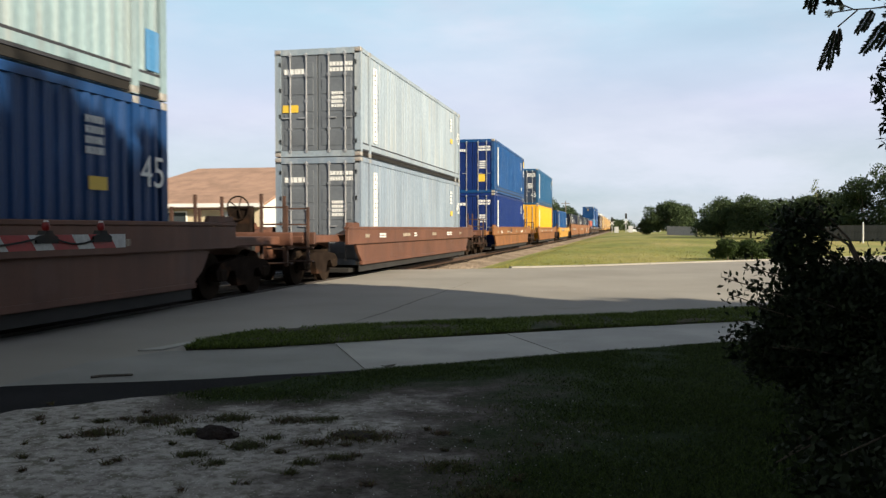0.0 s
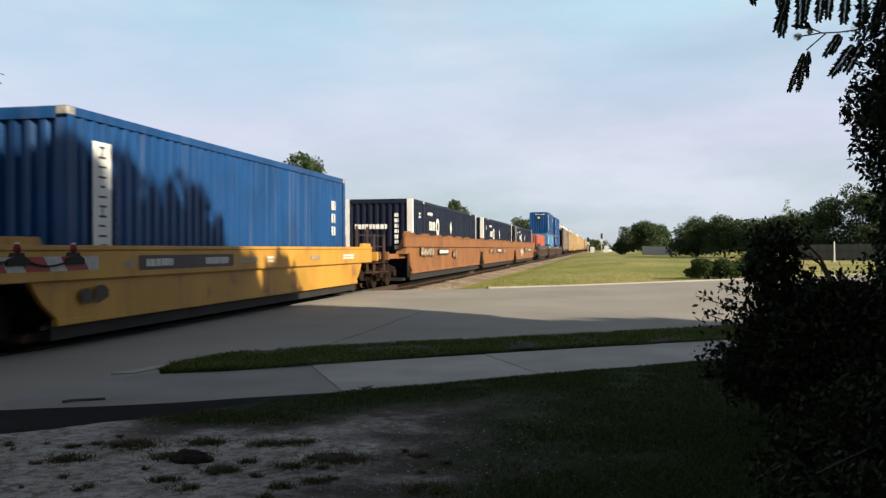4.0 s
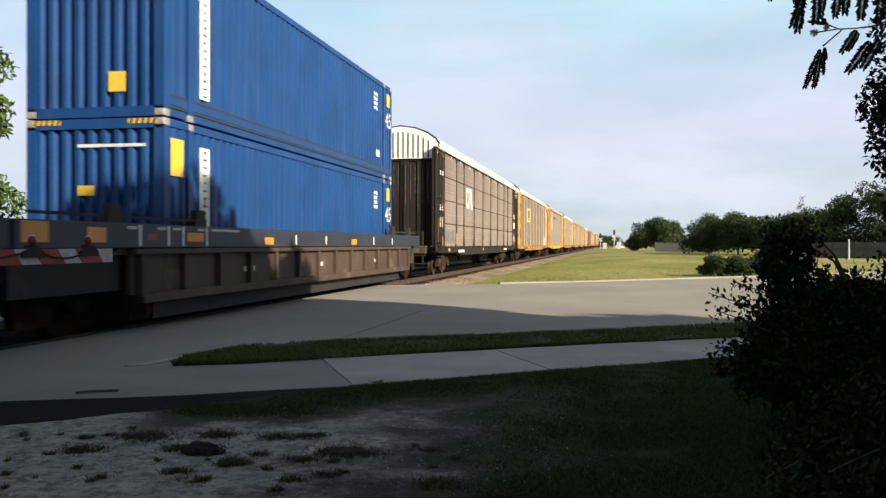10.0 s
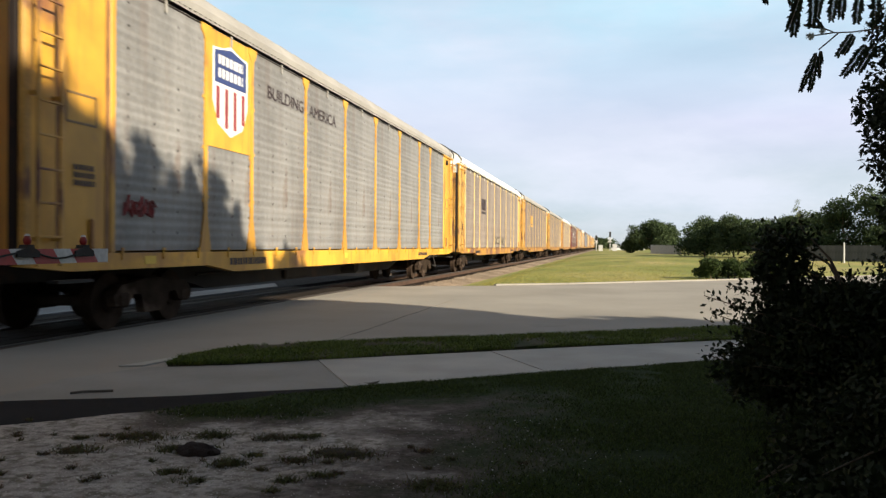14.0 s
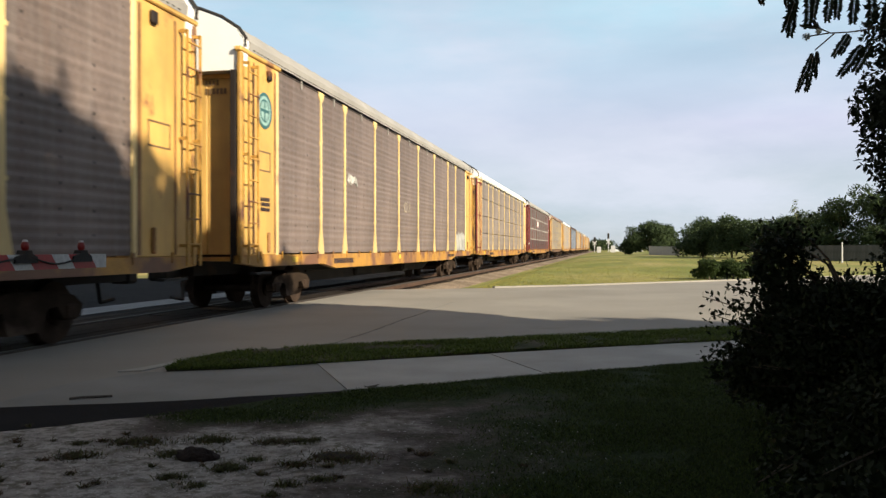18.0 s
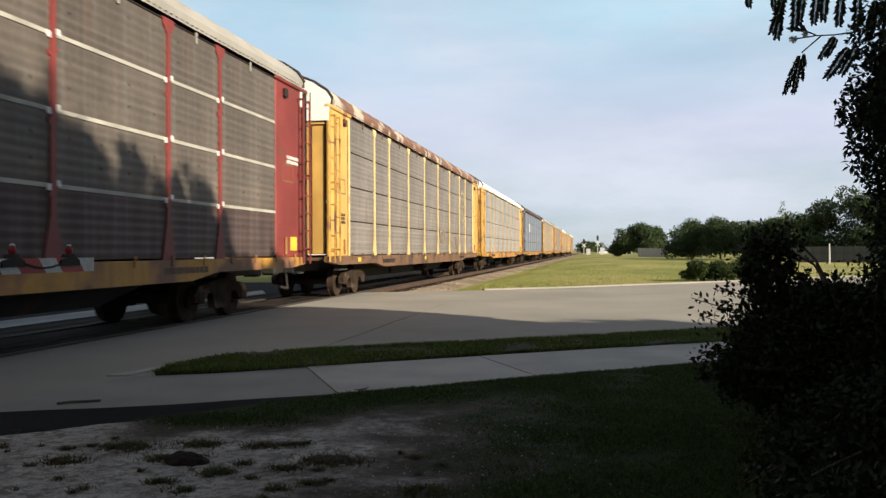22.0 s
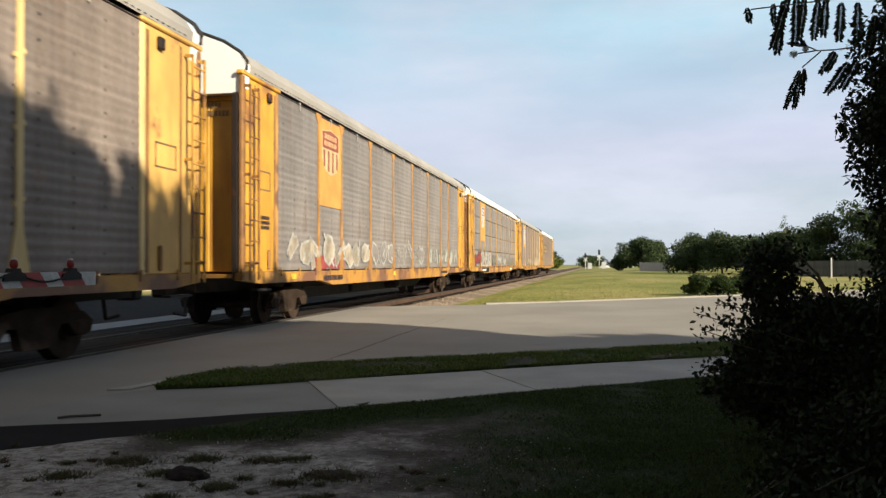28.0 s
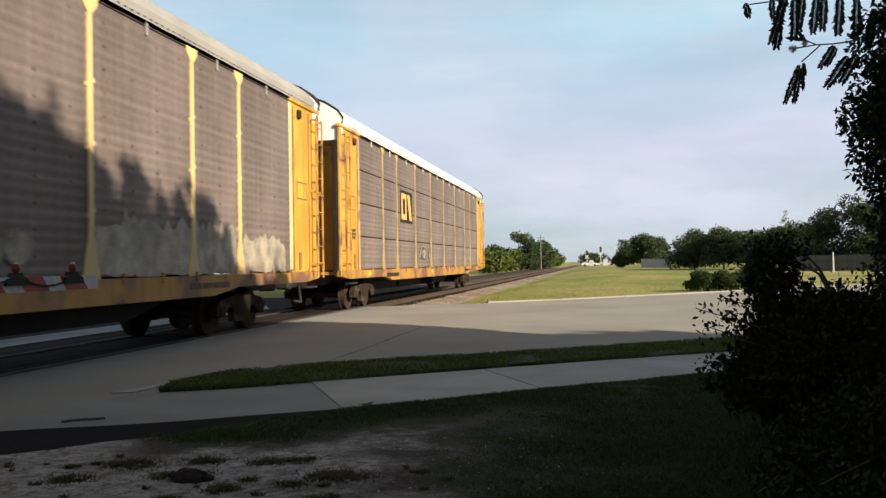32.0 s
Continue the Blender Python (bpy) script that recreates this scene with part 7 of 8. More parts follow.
def make_shade_trees():
    """Tall trees on the sun's side, beyond the edge of the view: they shade the street, the yard and the lower train."""
    line = ((-5.0, 11.2), (-2.4, 11.3), (-0.4, 11.5), (1.2, 10.95), (3.0, 10.7), (4.3, 10.5), (4.8, 9.9), (5.6, 9.45), (6.3, 8.75), (7.0, 8.3), (9.0, 7.8))
    # the last two are added behind the camera, to keep sky light off the yard
    for i, (x, y, h, r) in enumerate(((9.4, 6.6, 8.9, 2.6), (9.6, 2.6, 10.0, 3.8), (9.4, -2.4, 10.2, 4.4), (12.6, -0.0, 11.3, 4.2), (12.2, -5.8, 11.5, 5.0), (9.0, -8.2, 10.9, 4.2), (9.4, -15.3, 11.2, 5.0), (15.5, -16.8, 12.0, 5.0), (17.0, -30.1, 13.0, 6.0), (8.0, -23.5, 11.0, 5.0), (11.0, -1.5, 10.8, 3.6), (3.6, -6.4, 9.0, 4.6), (-3.6, -7.5, 9.5, 4.8))):
        rng = random.Random(i)
        shoots = []
        if i < 3:
            # leading shoots stand over the crown, each to its own height
            for k in range(22):
                sy = y - r + 2 * r * (k + rng.random()) / 22
                top = np.interp(sy, [p[0] for p in line], [p[1] for p in line])
                w = rng.uniform(0.14, 0.34)
                shoots.append((rng.uniform(-0.5, 0.5), sy - y, top - rng.random() ** 1.5 * 1.0, w, rng.uniform(1.0, 2.2)))
        thin = (8.9 if i else 8.3) + 0.49 * (x - 9.5)
        fill = [(rng.uniform(-0.6, 0.6), -r + 2 * r * (k + 0.5) / 12, (thin - 1.9 if k % 2 else thin - 0.75) - 0.3 * rng.random(), r * 0.24, 0.9) for k in range(12)] if i < 7 or i == 10 else []
        make_tree(x, y, h, r, 31000 if i < 11 else 26000, 0.15, leaf_mid, "tall leafy shade tree beside the yard", 40 + i, crown_low=0.12 if i < 7 else 0.42, lumps=44, squash=0.7, group="shade trees", wide=(0.78, 0.66) if i < 7 else (0.7, 0.5), airy=(thin, 1.3, 0.95), shoots=shoots, fill=fill)
    # shrubs added out of view, to stop sun that slips under the crowns
    for i, (x, y, h, r) in enumerate(((7.2, 7.2, 3.6, 1.8), (6.8, 3.7, 3.4, 2.0), (7.0, 0.1, 3.2, 2.0), (7.0, -3.4, 3.4, 2.0), (7.0, -6.9, 3.3, 2.0), (7.0, -10.9, 3.3, 2.2))):
        make_tree(x, y, h, r, 9000, 0.075, leaf_mid, "unseen hedge shrub added to stop low sun", 60 + i, crown_low=0.05, lumps=18, squash=0.8, name="shrub", group="hedge shrubs")


make_shade_trees()


def make_tree_belt():
    """Trees added out of view behind the shade trees, along the street, to cut low sky light."""
    for i, (x, y, h, r) in enumerate(((18, 3.5, 8.5, 3.6), (23, -1, 11.5, 4.6), (28, 1, 12, 5), (26, 8, 9, 4.2), (22, 12, 7, 3.6), (30, 18, 8, 4.6), (36, 15, 10, 5), (36, 24, 9, 5), (44, 30, 10, 6), (46, 12, 13, 6), (40, 4, 13, 6), (33, 9, 10, 4.6))):
        make_tree(x, y, h, r, 9000, 0.34, leaf_mid, "unseen tree added to block low sky light", 80 + i, crown_low=0.02, lumps=34, squash=0.7, group="tree belt", wide=(0.75, 0.6))


make_tree_belt()


def twig_leaves(rng, a, b, n, spread):
    a, b = np.array(a), np.array(b)
    f = rng.random(n)[:, None]
    return a + (b - a) * f + rng.normal(0, spread, (n, 3))


def make_near_bush():
    """The dark bush at the edge of the verge: many upright stems with small oval leaves, loose at the tips."""
    rng = np.random.default_rng(11)
    root = tagged(new("bush"), "large dark leafy bush with loose sprays of oval leaves", "shrub")
    root.matrix_basis = pose(2.0, 6.2, 0.0)
    clumps = [(0.0, 0.0, 0.55, 0.95, 0.54), (0.75, 0.1, 0.75, 1.0, 0.75), (-0.45, 0.1, 0.40, 0.58, 0.40), (-0.1, -0.25, 0.26, 0.85, 0.3), 
              (0.75, 0.0, 1.2, 0.62, 0.5), (1.3, 0.0, 1.0, 0.9, 1.0), (-0.72, 0.2, 0.72, 0.36, 0.22), (-0.45, 0.0, 0.86, 0.34, 0.22), (0.9, 0.2, 1.75, 0.55, 0.5), (1.4, 0.3, 2.0, 0.7, 0.7), (0.3, -0.8, 0.35, 0.9, 0.45), (1.2, -0.7, 0.5, 0.9, 0.6), (-0.3, -1.1, 0.2, 0.8, 0.3), (0.6, -1.6, 0.3, 0.9, 0.4), (0.8, 0.9, 0.8, 0.9, 0.8), (0.35, -0.2, 0.9, 0.6, 0.5),
              (-0.80, 0.1, 1.14, 0.22, 0.33), (-0.46, 0.0, 0.66, 0.46, 0.40), (0.36, 0.1, 1.6, 0.30, 0.6), (-0.75, -1.3, 0.08, 0.45, 0.25), (-0.85, -2.0, 0.06, 0.4, 0.2), (-0.5, -2.3, 0.1, 0.5, 0.3), (-0.35, -1.2, 0.2, 0.55, 0.4), (0.1, 0.0, 2.3, 0.38, 0.6),
              (-0.72, 0.0, 0.55, 0.40, 0.32), (-0.95, 0.0, 0.42, 0.36, 0.24), (-0.45, 0.0, 0.74, 0.40, 0.28), (-0.58, 0.0, 0.85, 0.30, 0.20), (-0.3, -0.1, 0.92, 0.30, 0.14), (-0.7, 0.1, 0.3, 0.46, 0.22)]
    pts = clump_points(rng, clumps, 74000)
    pts = pts[pts[:, 2] > 0.0]
    bm = bmesh.new()
    sprays = []
    for k in range(70):
        c = clumps[rng.integers(len(clumps))]
        a = rng.uniform(0, 2 * math.pi)
        tip = Vector((c[0] + c[3] * math.cos(a) * 1.12, c[1] + c[3] * math.sin(a) * 1.12, max(0.1, c[2] + c[4] * rng.uniform(-0.3, 1.1))))
        if -0.66 < tip.x < 0.05 and tip.z > 1.1:
            tip.z = rng.uniform(0.7, 1.1)
        base = Vector((rng.uniform(-0.2, 0.9), rng.uniform(-0.2, 0.2), 0.0))
        mid = base.lerp(tip, 0.5) + Vector((0, 0, 0.15))
        tube(bm, base, mid, 0.016, 5, 0.010)
        tube(bm, mid, tip, 0.010, 5, 0.003)
        sprays.append(twig_leaves(rng, mid.lerp(tip, 0.5), tip, 46, 0.05))
    # sprays that stand out over the street
    for tx, tz in ((-1.32, 0.93), (-1.25, 0.80), (-1.15, 1.02), (-1.05, 0.86), (-1.2, 0.62), (-1.28, 0.5), (-0.9, 1.1), (-0.75, 1.22), (-1.02, 1.30), (-0.88, 1.42), (-0.70, 1.46), (-1.0, 0.72), (-0.55, 1.10), (-0.3, 1.12)):
        a, b = Vector((-0.5, 0.0, tz - 0.25)), Vector((tx, 0.1, tz))
        tube(bm, (0, 0, 0.2), a, 0.016, 5, 0.010)
        tube(bm, a, b, 0.009, 5, 0.003)
        sprays.append(twig_leaves(rng, a.lerp(b, 0.3), b, 90, 0.05))
    tagged(part("twig", bm, bark, root), kind="stuff")
    pts = np.concatenate([pts] + sprays)
    inner = [(a, b, c, r * 0.7, q * 0.7) for a, b, c, r, q in clumps]
    core = clump_points(rng, inner, 26000)
    part("inner_foliage", leaf_cloud("inner_foliage", core[core[:, 2] > 0.03], 0.05, leaf_shade, rng, long=2.0, droop=0.0), leaf_shade, root)
    part("foliage", leaf_cloud("foliage", pts, 0.025, leaf_shade, rng, long=2.0, droop=-0.2), leaf_shade, root)


make_near_bush()


def make_overhang():
    """The tree at the edge of the verge whose drooping feathered leaves hang into the top of the view."""
    rng = np.random.default_rng(12)
    root = tagged(new("tree"), "near tree with drooping feathered leaves on thin branches", "tree")
    root.matrix_basis = pose(3.74, 5.25, 0.0)
    bm = bmesh.new()
    tube(bm, (0, 0, -0.1), (0.1, 0.0, 2.2), 0.13, 10, 0.10)
    tube(bm, (0.1, 0, 2.2), (-0.1, 0.2, 4.6), 0.10, 9, 0.05)
    limbs = [((0.1, 0, 2.3), (-1.75, 0.55, 2.80)), ((0, 0.1, 3.2), (-1.9, 0.6, 3.2)), ((0.1, 0, 2.0), (-1.85, 0.6, 2.1)), ((0.1, 0, 1.6), (-1.75, 0.7, 1.75)), ((0, 0.1, 2.6), (-1.85, 0.5, 2.5)), ((0, 0, 2.4), (-1.5, 0.9, 1.5)), ((0, 0, 3.4), (-1.2, 0.6, 3.6))]
    sprays = []
    for a, b in limbs:
        a, b = Vector(a), Vector(b)
        m = a.lerp(b, 0.55) + Vector((0, 0, 0.12))
        tube(bm, a, m, 0.035, 6, 0.02)
        tube(bm, m, b, 0.02, 6, 0.005)
        sprays.append(twig_leaves(rng, a.lerp(b, 0.4), b.lerp(a, 0.12), 1100, 0.13))
        sprays.append(twig_leaves(rng, a, b.lerp(a, 0.3), 700, 0.24))
    blobs = [(-1.75, 0.75, 2.0, 0.34, 0.40), (-1.55, 0.8, 1.6, 0.42, 0.35), (-1.45, 0.75, 2.5, 0.45, 0.45), (-0.9, 0.7, 1.9, 0.8, 0.9), (-0.6, 0.5, 3.0, 0.9, 0.8), (-1.3, 0.6, 2.95, 0.5, 0.3)]
    blobs += [(-1.62, 0.75, 1.3, 0.34, 0.4), (-1.60, 0.75, 2.9, 0.30, 0.5), (-1.50, 0.7, 2.3, 0.36, 0.5), (-1.45, 0.7, 1.8, 0.4, 0.5), (-2.02, 0.3, 2.17, 0.26, 0.20), (-1.9, 0.3, 2.62, 0.30, 0.26), (-1.86, 0.32, 1.86, 0.24, 0.16)]
    sprays.append(clump_points(rng, blobs, 44000))
    # the long twig that reaches out, forked, with puffs of pale bloom
    for line in (((-1.5, 0.3, 2.62), (-2.1, 0.25, 2.62), (-2.29, 0.25, 2.60), (-2.39, 0.25, 2.60), (-2.46, 0.25, 2.635)), ((-2.37, 0.25, 2.595), (-2.48, 0.25, 2.50)), ((-2.40, 0.25, 2.60), (-2.53, 0.25, 2.585)), ((-1.6, 0.3, 2.95), (-2.2, 0.25, 2.92), (-2.5, 0.25, 2.90), (-2.78, 0.25, 2.88)), ((-1.8, 0.25, 2.75), (-2.22, 0.25, 2.60))):
        cord(bm, line, 0.0045, 5)
    # feathered leaves: a thin rachis with two close rows of narrow leaflets, from base to tip
    verts, faces = [], []
    def feather(p, q, w):
        p, q = Vector(p), Vector(q)
        tube(bm, p, q, 0.0025, 4)
        along = (q - p).normalized()
        side = along.cross(Vector((0.25, 1.0, 0.1))).normalized()
        deep = along.cross(side).normalized()
        n = max(8, int((q - p).length / 0.0105))
        for i in range(n):
            c = p.lerp(q, (i + 0.5) / n)
            grow = w * (0.55 + 0.45 * math.sin(math.pi * min(1.0, (i + 2) / n * 0.9)))
            for d in (-1, 1):
                o = len(verts)
                out = (side * d * rng.uniform(0.75, 1.0) + along * rng.uniform(0.5, 0.95) + deep * rng.normal(0, 0.25)).normalized() * grow * rng.uniform(0.75, 1.1)
                wide = along * rng.uniform(0.010, 0.016)
                verts.extend([tuple(c), tuple(c + out * 0.45 + wide), tuple(c + out), tuple(c + out * 0.45 - wide)])
                faces.append((o, o + 1, o + 2, o + 3))
    for k, (x0, z0, x1, z1, w) in enumerate(((-2.55, 2.96, -2.655, 2.63, 0.05), (-2.58, 2.93, -2.62, 2.60, 0.045), (-2.50, 2.95, -2.51, 2.655, 0.05), (-2.46, 2.94, -2.49, 2.70, 0.04), (-2.80, 2.90, -2.785, 2.805, 0.035), (-2.64, 2.92, -2.635, 2.79, 0.035),
                                      (-2.38, 2.93, -2.41, 2.675, 0.045), (-2.33, 2.93, -2.35, 2.70, 0.045), (-2.485, 2.49, -2.575, 2.255, 0.032), (-2.49, 2.46, -2.53, 2.25, 0.032), (-2.47, 2.48, -2.47, 2.33, 0.02), (-2.46, 2.50, -2.45, 2.425, 0.02),
                                      (-2.29, 2.59, -2.375, 2.455, 0.035), (-2.27, 2.58, -2.33, 2.47, 0.03), (-2.20, 2.53, -2.325, 2.345, 0.05), (-2.16, 2.52, -2.25, 2.36, 0.05), (-2.24, 2.90, -2.26, 2.66, 0.05), (-2.14, 2.90, -2.15, 2.62, 0.05), (-2.05, 2.80, -2.1, 2.55, 0.05), (-2.46, 2.64, -2.56, 2.66, 0.02), (-2.44, 2.63, -2.49, 2.70, 0.02))):
        feather((x0, 0.25 + 0.02 * (k % 3), z0), (x1, 0.25 + 0.02 * (k % 3), z1), w)
    part("trunk", bm, bark, root)
    part("crown", leaf_cloud("crown", np.concatenate(sprays), 0.023, leaf_shade, rng, long=2.3, droop=0.5), leaf_shade, root)
    # spreading top over the verge, added out of view to block sky light
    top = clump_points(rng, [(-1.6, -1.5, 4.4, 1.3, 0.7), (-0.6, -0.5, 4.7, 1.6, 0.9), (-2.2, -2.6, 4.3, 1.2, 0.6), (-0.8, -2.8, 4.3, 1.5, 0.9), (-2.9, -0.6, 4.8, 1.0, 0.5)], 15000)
    part("upper_crown", leaf_cloud("upper_crown", top, 0.085, leaf_shade, rng, long=2.0), leaf_shade, root)
    part("hanging_leaves", raw_mesh("hanging_leaves", verts, faces, leaf_shade), leaf_shade, root, "dark feathered leaves that hang down")
    bloom = surface("pale cream bloom", (0.62, 0.62, 0.52), 0.9, vary=0.15, scale=60, bump=0)
    for x, z, r in ((-2.53, 2.585, 0.026), (-2.46, 2.615, 0.020)):
        bm = bmesh.new()
        for k in range(90):
            d = Vector(rng.normal(size=3)).normalized()
            tube(bm, d * r * 0.25, d * r * rng.uniform(0.8, 1.1), 0.0016, 3)
        part("bloom", bm, bloom, root, "pale puff of bloom", at=(x, 0.25, z))


make_overhang()


def make_far_trees():
    rows = [  # x, y, height, radius, leaves, leaf size, low edge of the crown
        (3.9, 150, 2.9, 2.0, 4000, 0.16, leaf_far, 0.0), (7.2, 148, 6.0, 4.2, 11000, 0.17, leaf_far, 0.06), (10.0, 150, 5.5, 3.0, 7000, 0.17, leaf_far, 0.04),
        (10.9, 100, 5.0, 3.1, 11000, 0.12, leaf_far, 0.0), (13.6, 97, 4.9, 3.0, 10000, 0.12, leaf_far, 0.0), (16.3, 94, 4.3, 3.2, 9000, 0.12, leaf_far, 0.0), (18.6, 92, 4.6, 3.2, 9000, 0.12, leaf_far, 0.0),
        (21.0, 90, 5.0, 3.2, 9000, 0.12, leaf_far, 0.0), (20.4, 79, 5.6, 3.0, 9000, 0.12, leaf_far, 0.0), (22.8, 77, 6.6, 3.4, 9000, 0.13, leaf_far, 0.0), (25.6, 76, 7.4, 3.8, 9000, 0.13, leaf_far, 0.0), (30, 82, 7.5, 5.0, 9000, 0.16, leaf_far, 0.0), (14.0, 126, 5.0, 4.5, 8000, 0.16, leaf_far, 0.0), (18, 124, 5.2, 4.8, 8000, 0.16, leaf_far, 0.0), (24, 122, 5.6, 5.0, 8000, 0.16, leaf_far, 0.0), (36, 95, 8, 6, 7000, 0.2, leaf_far, 0.0),
        (-13.6, 148, 6.9, 3.4, 6500, 0.18, leaf_far, 0.0), (-12.8, 178, 5.0, 3.0, 4600, 0.2, leaf_far, 0.0), (-13.2, 205, 6.6, 3.6, 4600, 0.22, leaf_far, 0.0), (-17.0, 98, 7.4, 2.4, 6500, 0.15, leaf_far, 0.1),
        (-27.6, 75, 11.2, 3.5, 9000, 0.17, leaf_far, 0.3), (-20.7, 23.6, 8.0, 2.1, 9000, 0.10, leaf_mid, 0.1), (-25.5, 33, 2.7, 3.0, 8000, 0.10, leaf_far, 0.0), (-31, 30, 3.2, 3.6, 6000, 0.12, leaf_far, 0.0), (-16.4, 240, 8.0, 4.5, 4200, 0.28, leaf_far, 0.0), (-38, 60, 6, 4, 5000, 0.18, leaf_far, 0.0),
        (-4, 420, 6, 9, 3600, 0.45, leaf_far, 0.0), (16, 420, 6.5, 10, 3600, 0.45, leaf_far, 0.0), (-28, 400, 7, 11, 3600, 0.45, leaf_far, 0.0), (40, 300, 7, 11, 3600, 0.45, leaf_far, 0.0)]
    for i, (x, y, h, r, n, s, m, low) in enumerate(rows):
        make_tree(x, y, h, r, n, s, m, "broad dark green tree beyond the field" if x > 0 else "leafy green tree beyond the railway", 100 + i, crown_low=low, lumps=26, squash=0.66, group="far trees", wide=(0.72, 0.5))
    for i in range(20):
        y = 104 + i * 9.5
        make_tree(-13.6 - 0.9 * (i % 3), y, 3.4 + 0.9 * ((i * 7) % 5) / 5, 2.6, 1900, 0.2 + y * 0.0005, leaf_pale if i % 3 == 0 else leaf_far, "leafy green shrub in the hedge along the railway", 140 + i, crown_low=0.04, lumps=12, squash=0.75, name="shrub", group="railway hedge")
    # round shrubs on the field
    for i, (x, y, h, r) in enumerate(((4.2, 36.3, 0.92, 0.75), (5.2, 36.8, 0.88, 0.85), (6.3, 37.6, 1.15, 1.0))):
        make_tree(x, y, h, r, 7000, 0.045, leaf_deep, "low round green shrub on the field edge", 170 + i, crown_low=0.02, lumps=14, squash=0.75, name="shrub", group="field shrubs")


make_far_trees()


def scatter_strip(line_a, line_b, n, rng, z, inset=0.06):
    """Points between two edge lines."""
    def at(line, f):
        seg = np.linalg.norm(np.diff(line, axis=0), axis=1)
        cum = np.concatenate([[0], np.cumsum(seg)])
        d = f * cum[-1]
        return np.stack([np.interp(d, cum, line[:, 0]), np.interp(d, cum, line[:, 1])], 1)
    f = rng.random(n)
    g = rng.uniform(inset, 1 - inset, n)[:, None]
    p = at(np.array(line_a), f) * (1 - g) + at(np.array(line_b), f) * g
    return np.concatenate([p, np.full((n, 1), z)], 1)


def stuff(name, mesh, label, category):
    return tagged(new(name, mesh), label, category, kind="stuff")


def make_grass():
    rng = np.random.default_rng(21)
    pts = scatter_strip(ROAD_NEAR[1:][::-1], WALK_FAR, 130000, rng, 0.02, -0.05)
    thick = np.array([noise.noise((a * 1.6, b * 1.6, 2.0)) + 0.5 * noise.noise((a * 6.0, b * 6.0, 4.0)) for a, b, c in pts])
    pts = pts[thick + 0.55 > rng.random(len(pts)) * 0.9]
    stuff("grass_blades", blades("grass_blades", pts, 0.042, blade_green, rng, 0.005, 0.8), "green grass blades of the narrow strip", "grass")
    # rough grass: thick along the sidewalk and to the east, thinning into single tufts over the gravel
    n = 640000
    q = np.stack([rng.uniform(-3.4, 3.6, n), rng.uniform(2.6, 11.5, n)], 1)
    edge = np.interp(q[:, 0], [p[0] for p in WALK_NEAR], [p[1] for p in WALK_NEAR])
    d = edge - q[:, 1]
    patch = np.array([noise.noise((a * 1.3, b * 1.3, 5.0)) + 0.6 * noise.noise((a * 4.1, b * 4.1, 9.0)) for a, b in q])
    want = np.maximum(np.clip((q[:, 0] + 1.15) / 1.5, 0, 1), np.clip((1.35 - d) / 0.9, 0, 0.95) * (q[:, 0] > -2.75)) + 0.03
    want = np.maximum(want, 1.15 * np.exp(-(((q[:, 0] + 2.72) / 0.62) ** 2 + ((q[:, 1] - 5.93 - 0.1 * (q[:, 0] + 2.72)) / 0.30) ** 2) ** 2))
    kept = q[:, 1] < np.interp(q[:, 0], [-4.16, -3.62, -3.1, -2.78, -2.3, -2.2], [5.06, 5.6, 6.12, 6.6, 7.0, 99])
    ok = kept & (d > 0.02) & (want * (0.68 + 0.75 * patch) > 0.10 + 0.75 * rng.random(n))
    pts = np.concatenate([q[ok], np.full((ok.sum(), 1), 0.01)], 1)
    stuff("verge_blades", blades("verge_blades", pts, 0.022, blade_dark, rng, 0.0024, 0.9), "short rough grass blades, coloured dark for the shaded verge", "grass")
    # weeds on the gravel: compact tufts, some of them withered brown
    green, brown = [], []
    spots = ((-3.17, 4.57, 0.12, 2), (-2.98, 4.97, 0.16, 2), (-2.56, 5.12, 0.12, 0), (-2.14, 4.48, 0.10, 0), (-1.57, 4.84, 0.17, 2), (-1.96, 5.19, 0.08, 0), (-1.53, 4.37, 0.07, 0), (-2.36, 4.24, 0.07, 0), (-2.18, 4.10, 0.07, 0), (-2.07, 4.69, 0.05, 0),
             (-3.35, 4.86, 0.05, 0), (-3.24, 4.96, 0.04, 1), (-3.3, 4.45, 0.04, 1), (-1.78, 4.63, 0.08, 2), (-2.71, 4.07, 0.05, 1), (-1.69, 4.22, 0.06, 0), (-2.15, 5.14, 0.10, 2), (-0.9, 4.3, 0.12, 0), (-1.1, 5.0, 0.06, 1), (-2.62, 4.72, 0.10, 0), (-0.6, 3.9, 0.14, 0))
    spots += tuple((rng.uniform(-4.2, -0.3), rng.uniform(3.0, 5.4), rng.uniform(0.012, 0.04), int(rng.integers(3))) for k in range(70))
    for x, y, r, kind in spots:
        for bag, share in ((green, (1.0, 0.15, 0.55)[kind]), (brown, (0.25, 0.8, 0.6)[kind])):
            m = int(max(24, 42000 * r * r + 1100 * r) * share)
            dd = rng.normal(0, r * 0.5, (m, 2)) * np.array([1.15, 0.85])
            dd = dd[[noise.noise((x * 5 + a * 14, y * 5 + b * 14, 1.0 + kind)) > -0.22 for a, b in dd]]
            m = len(dd)
            bag.append(np.concatenate([np.array([x, y]) + dd, np.full((m, 1), 0.008)], 1))
    stuff("weed_tufts", blades("weed_tufts", np.concatenate(green), 0.027, blade_weed, rng, 0.0026, 0.9), "low green weeds in tufts on the gravel", "grass")
    stuff("withered_tufts", blades("withered_tufts", np.concatenate(brown), 0.025, blade_brown, rng, 0.0026, 1.1), "withered brown weeds in tufts on the gravel", "grass")
    # field grass beyond the kerb
    n = 30000
    y = 27 + 60 * rng.random(n) ** 1.6
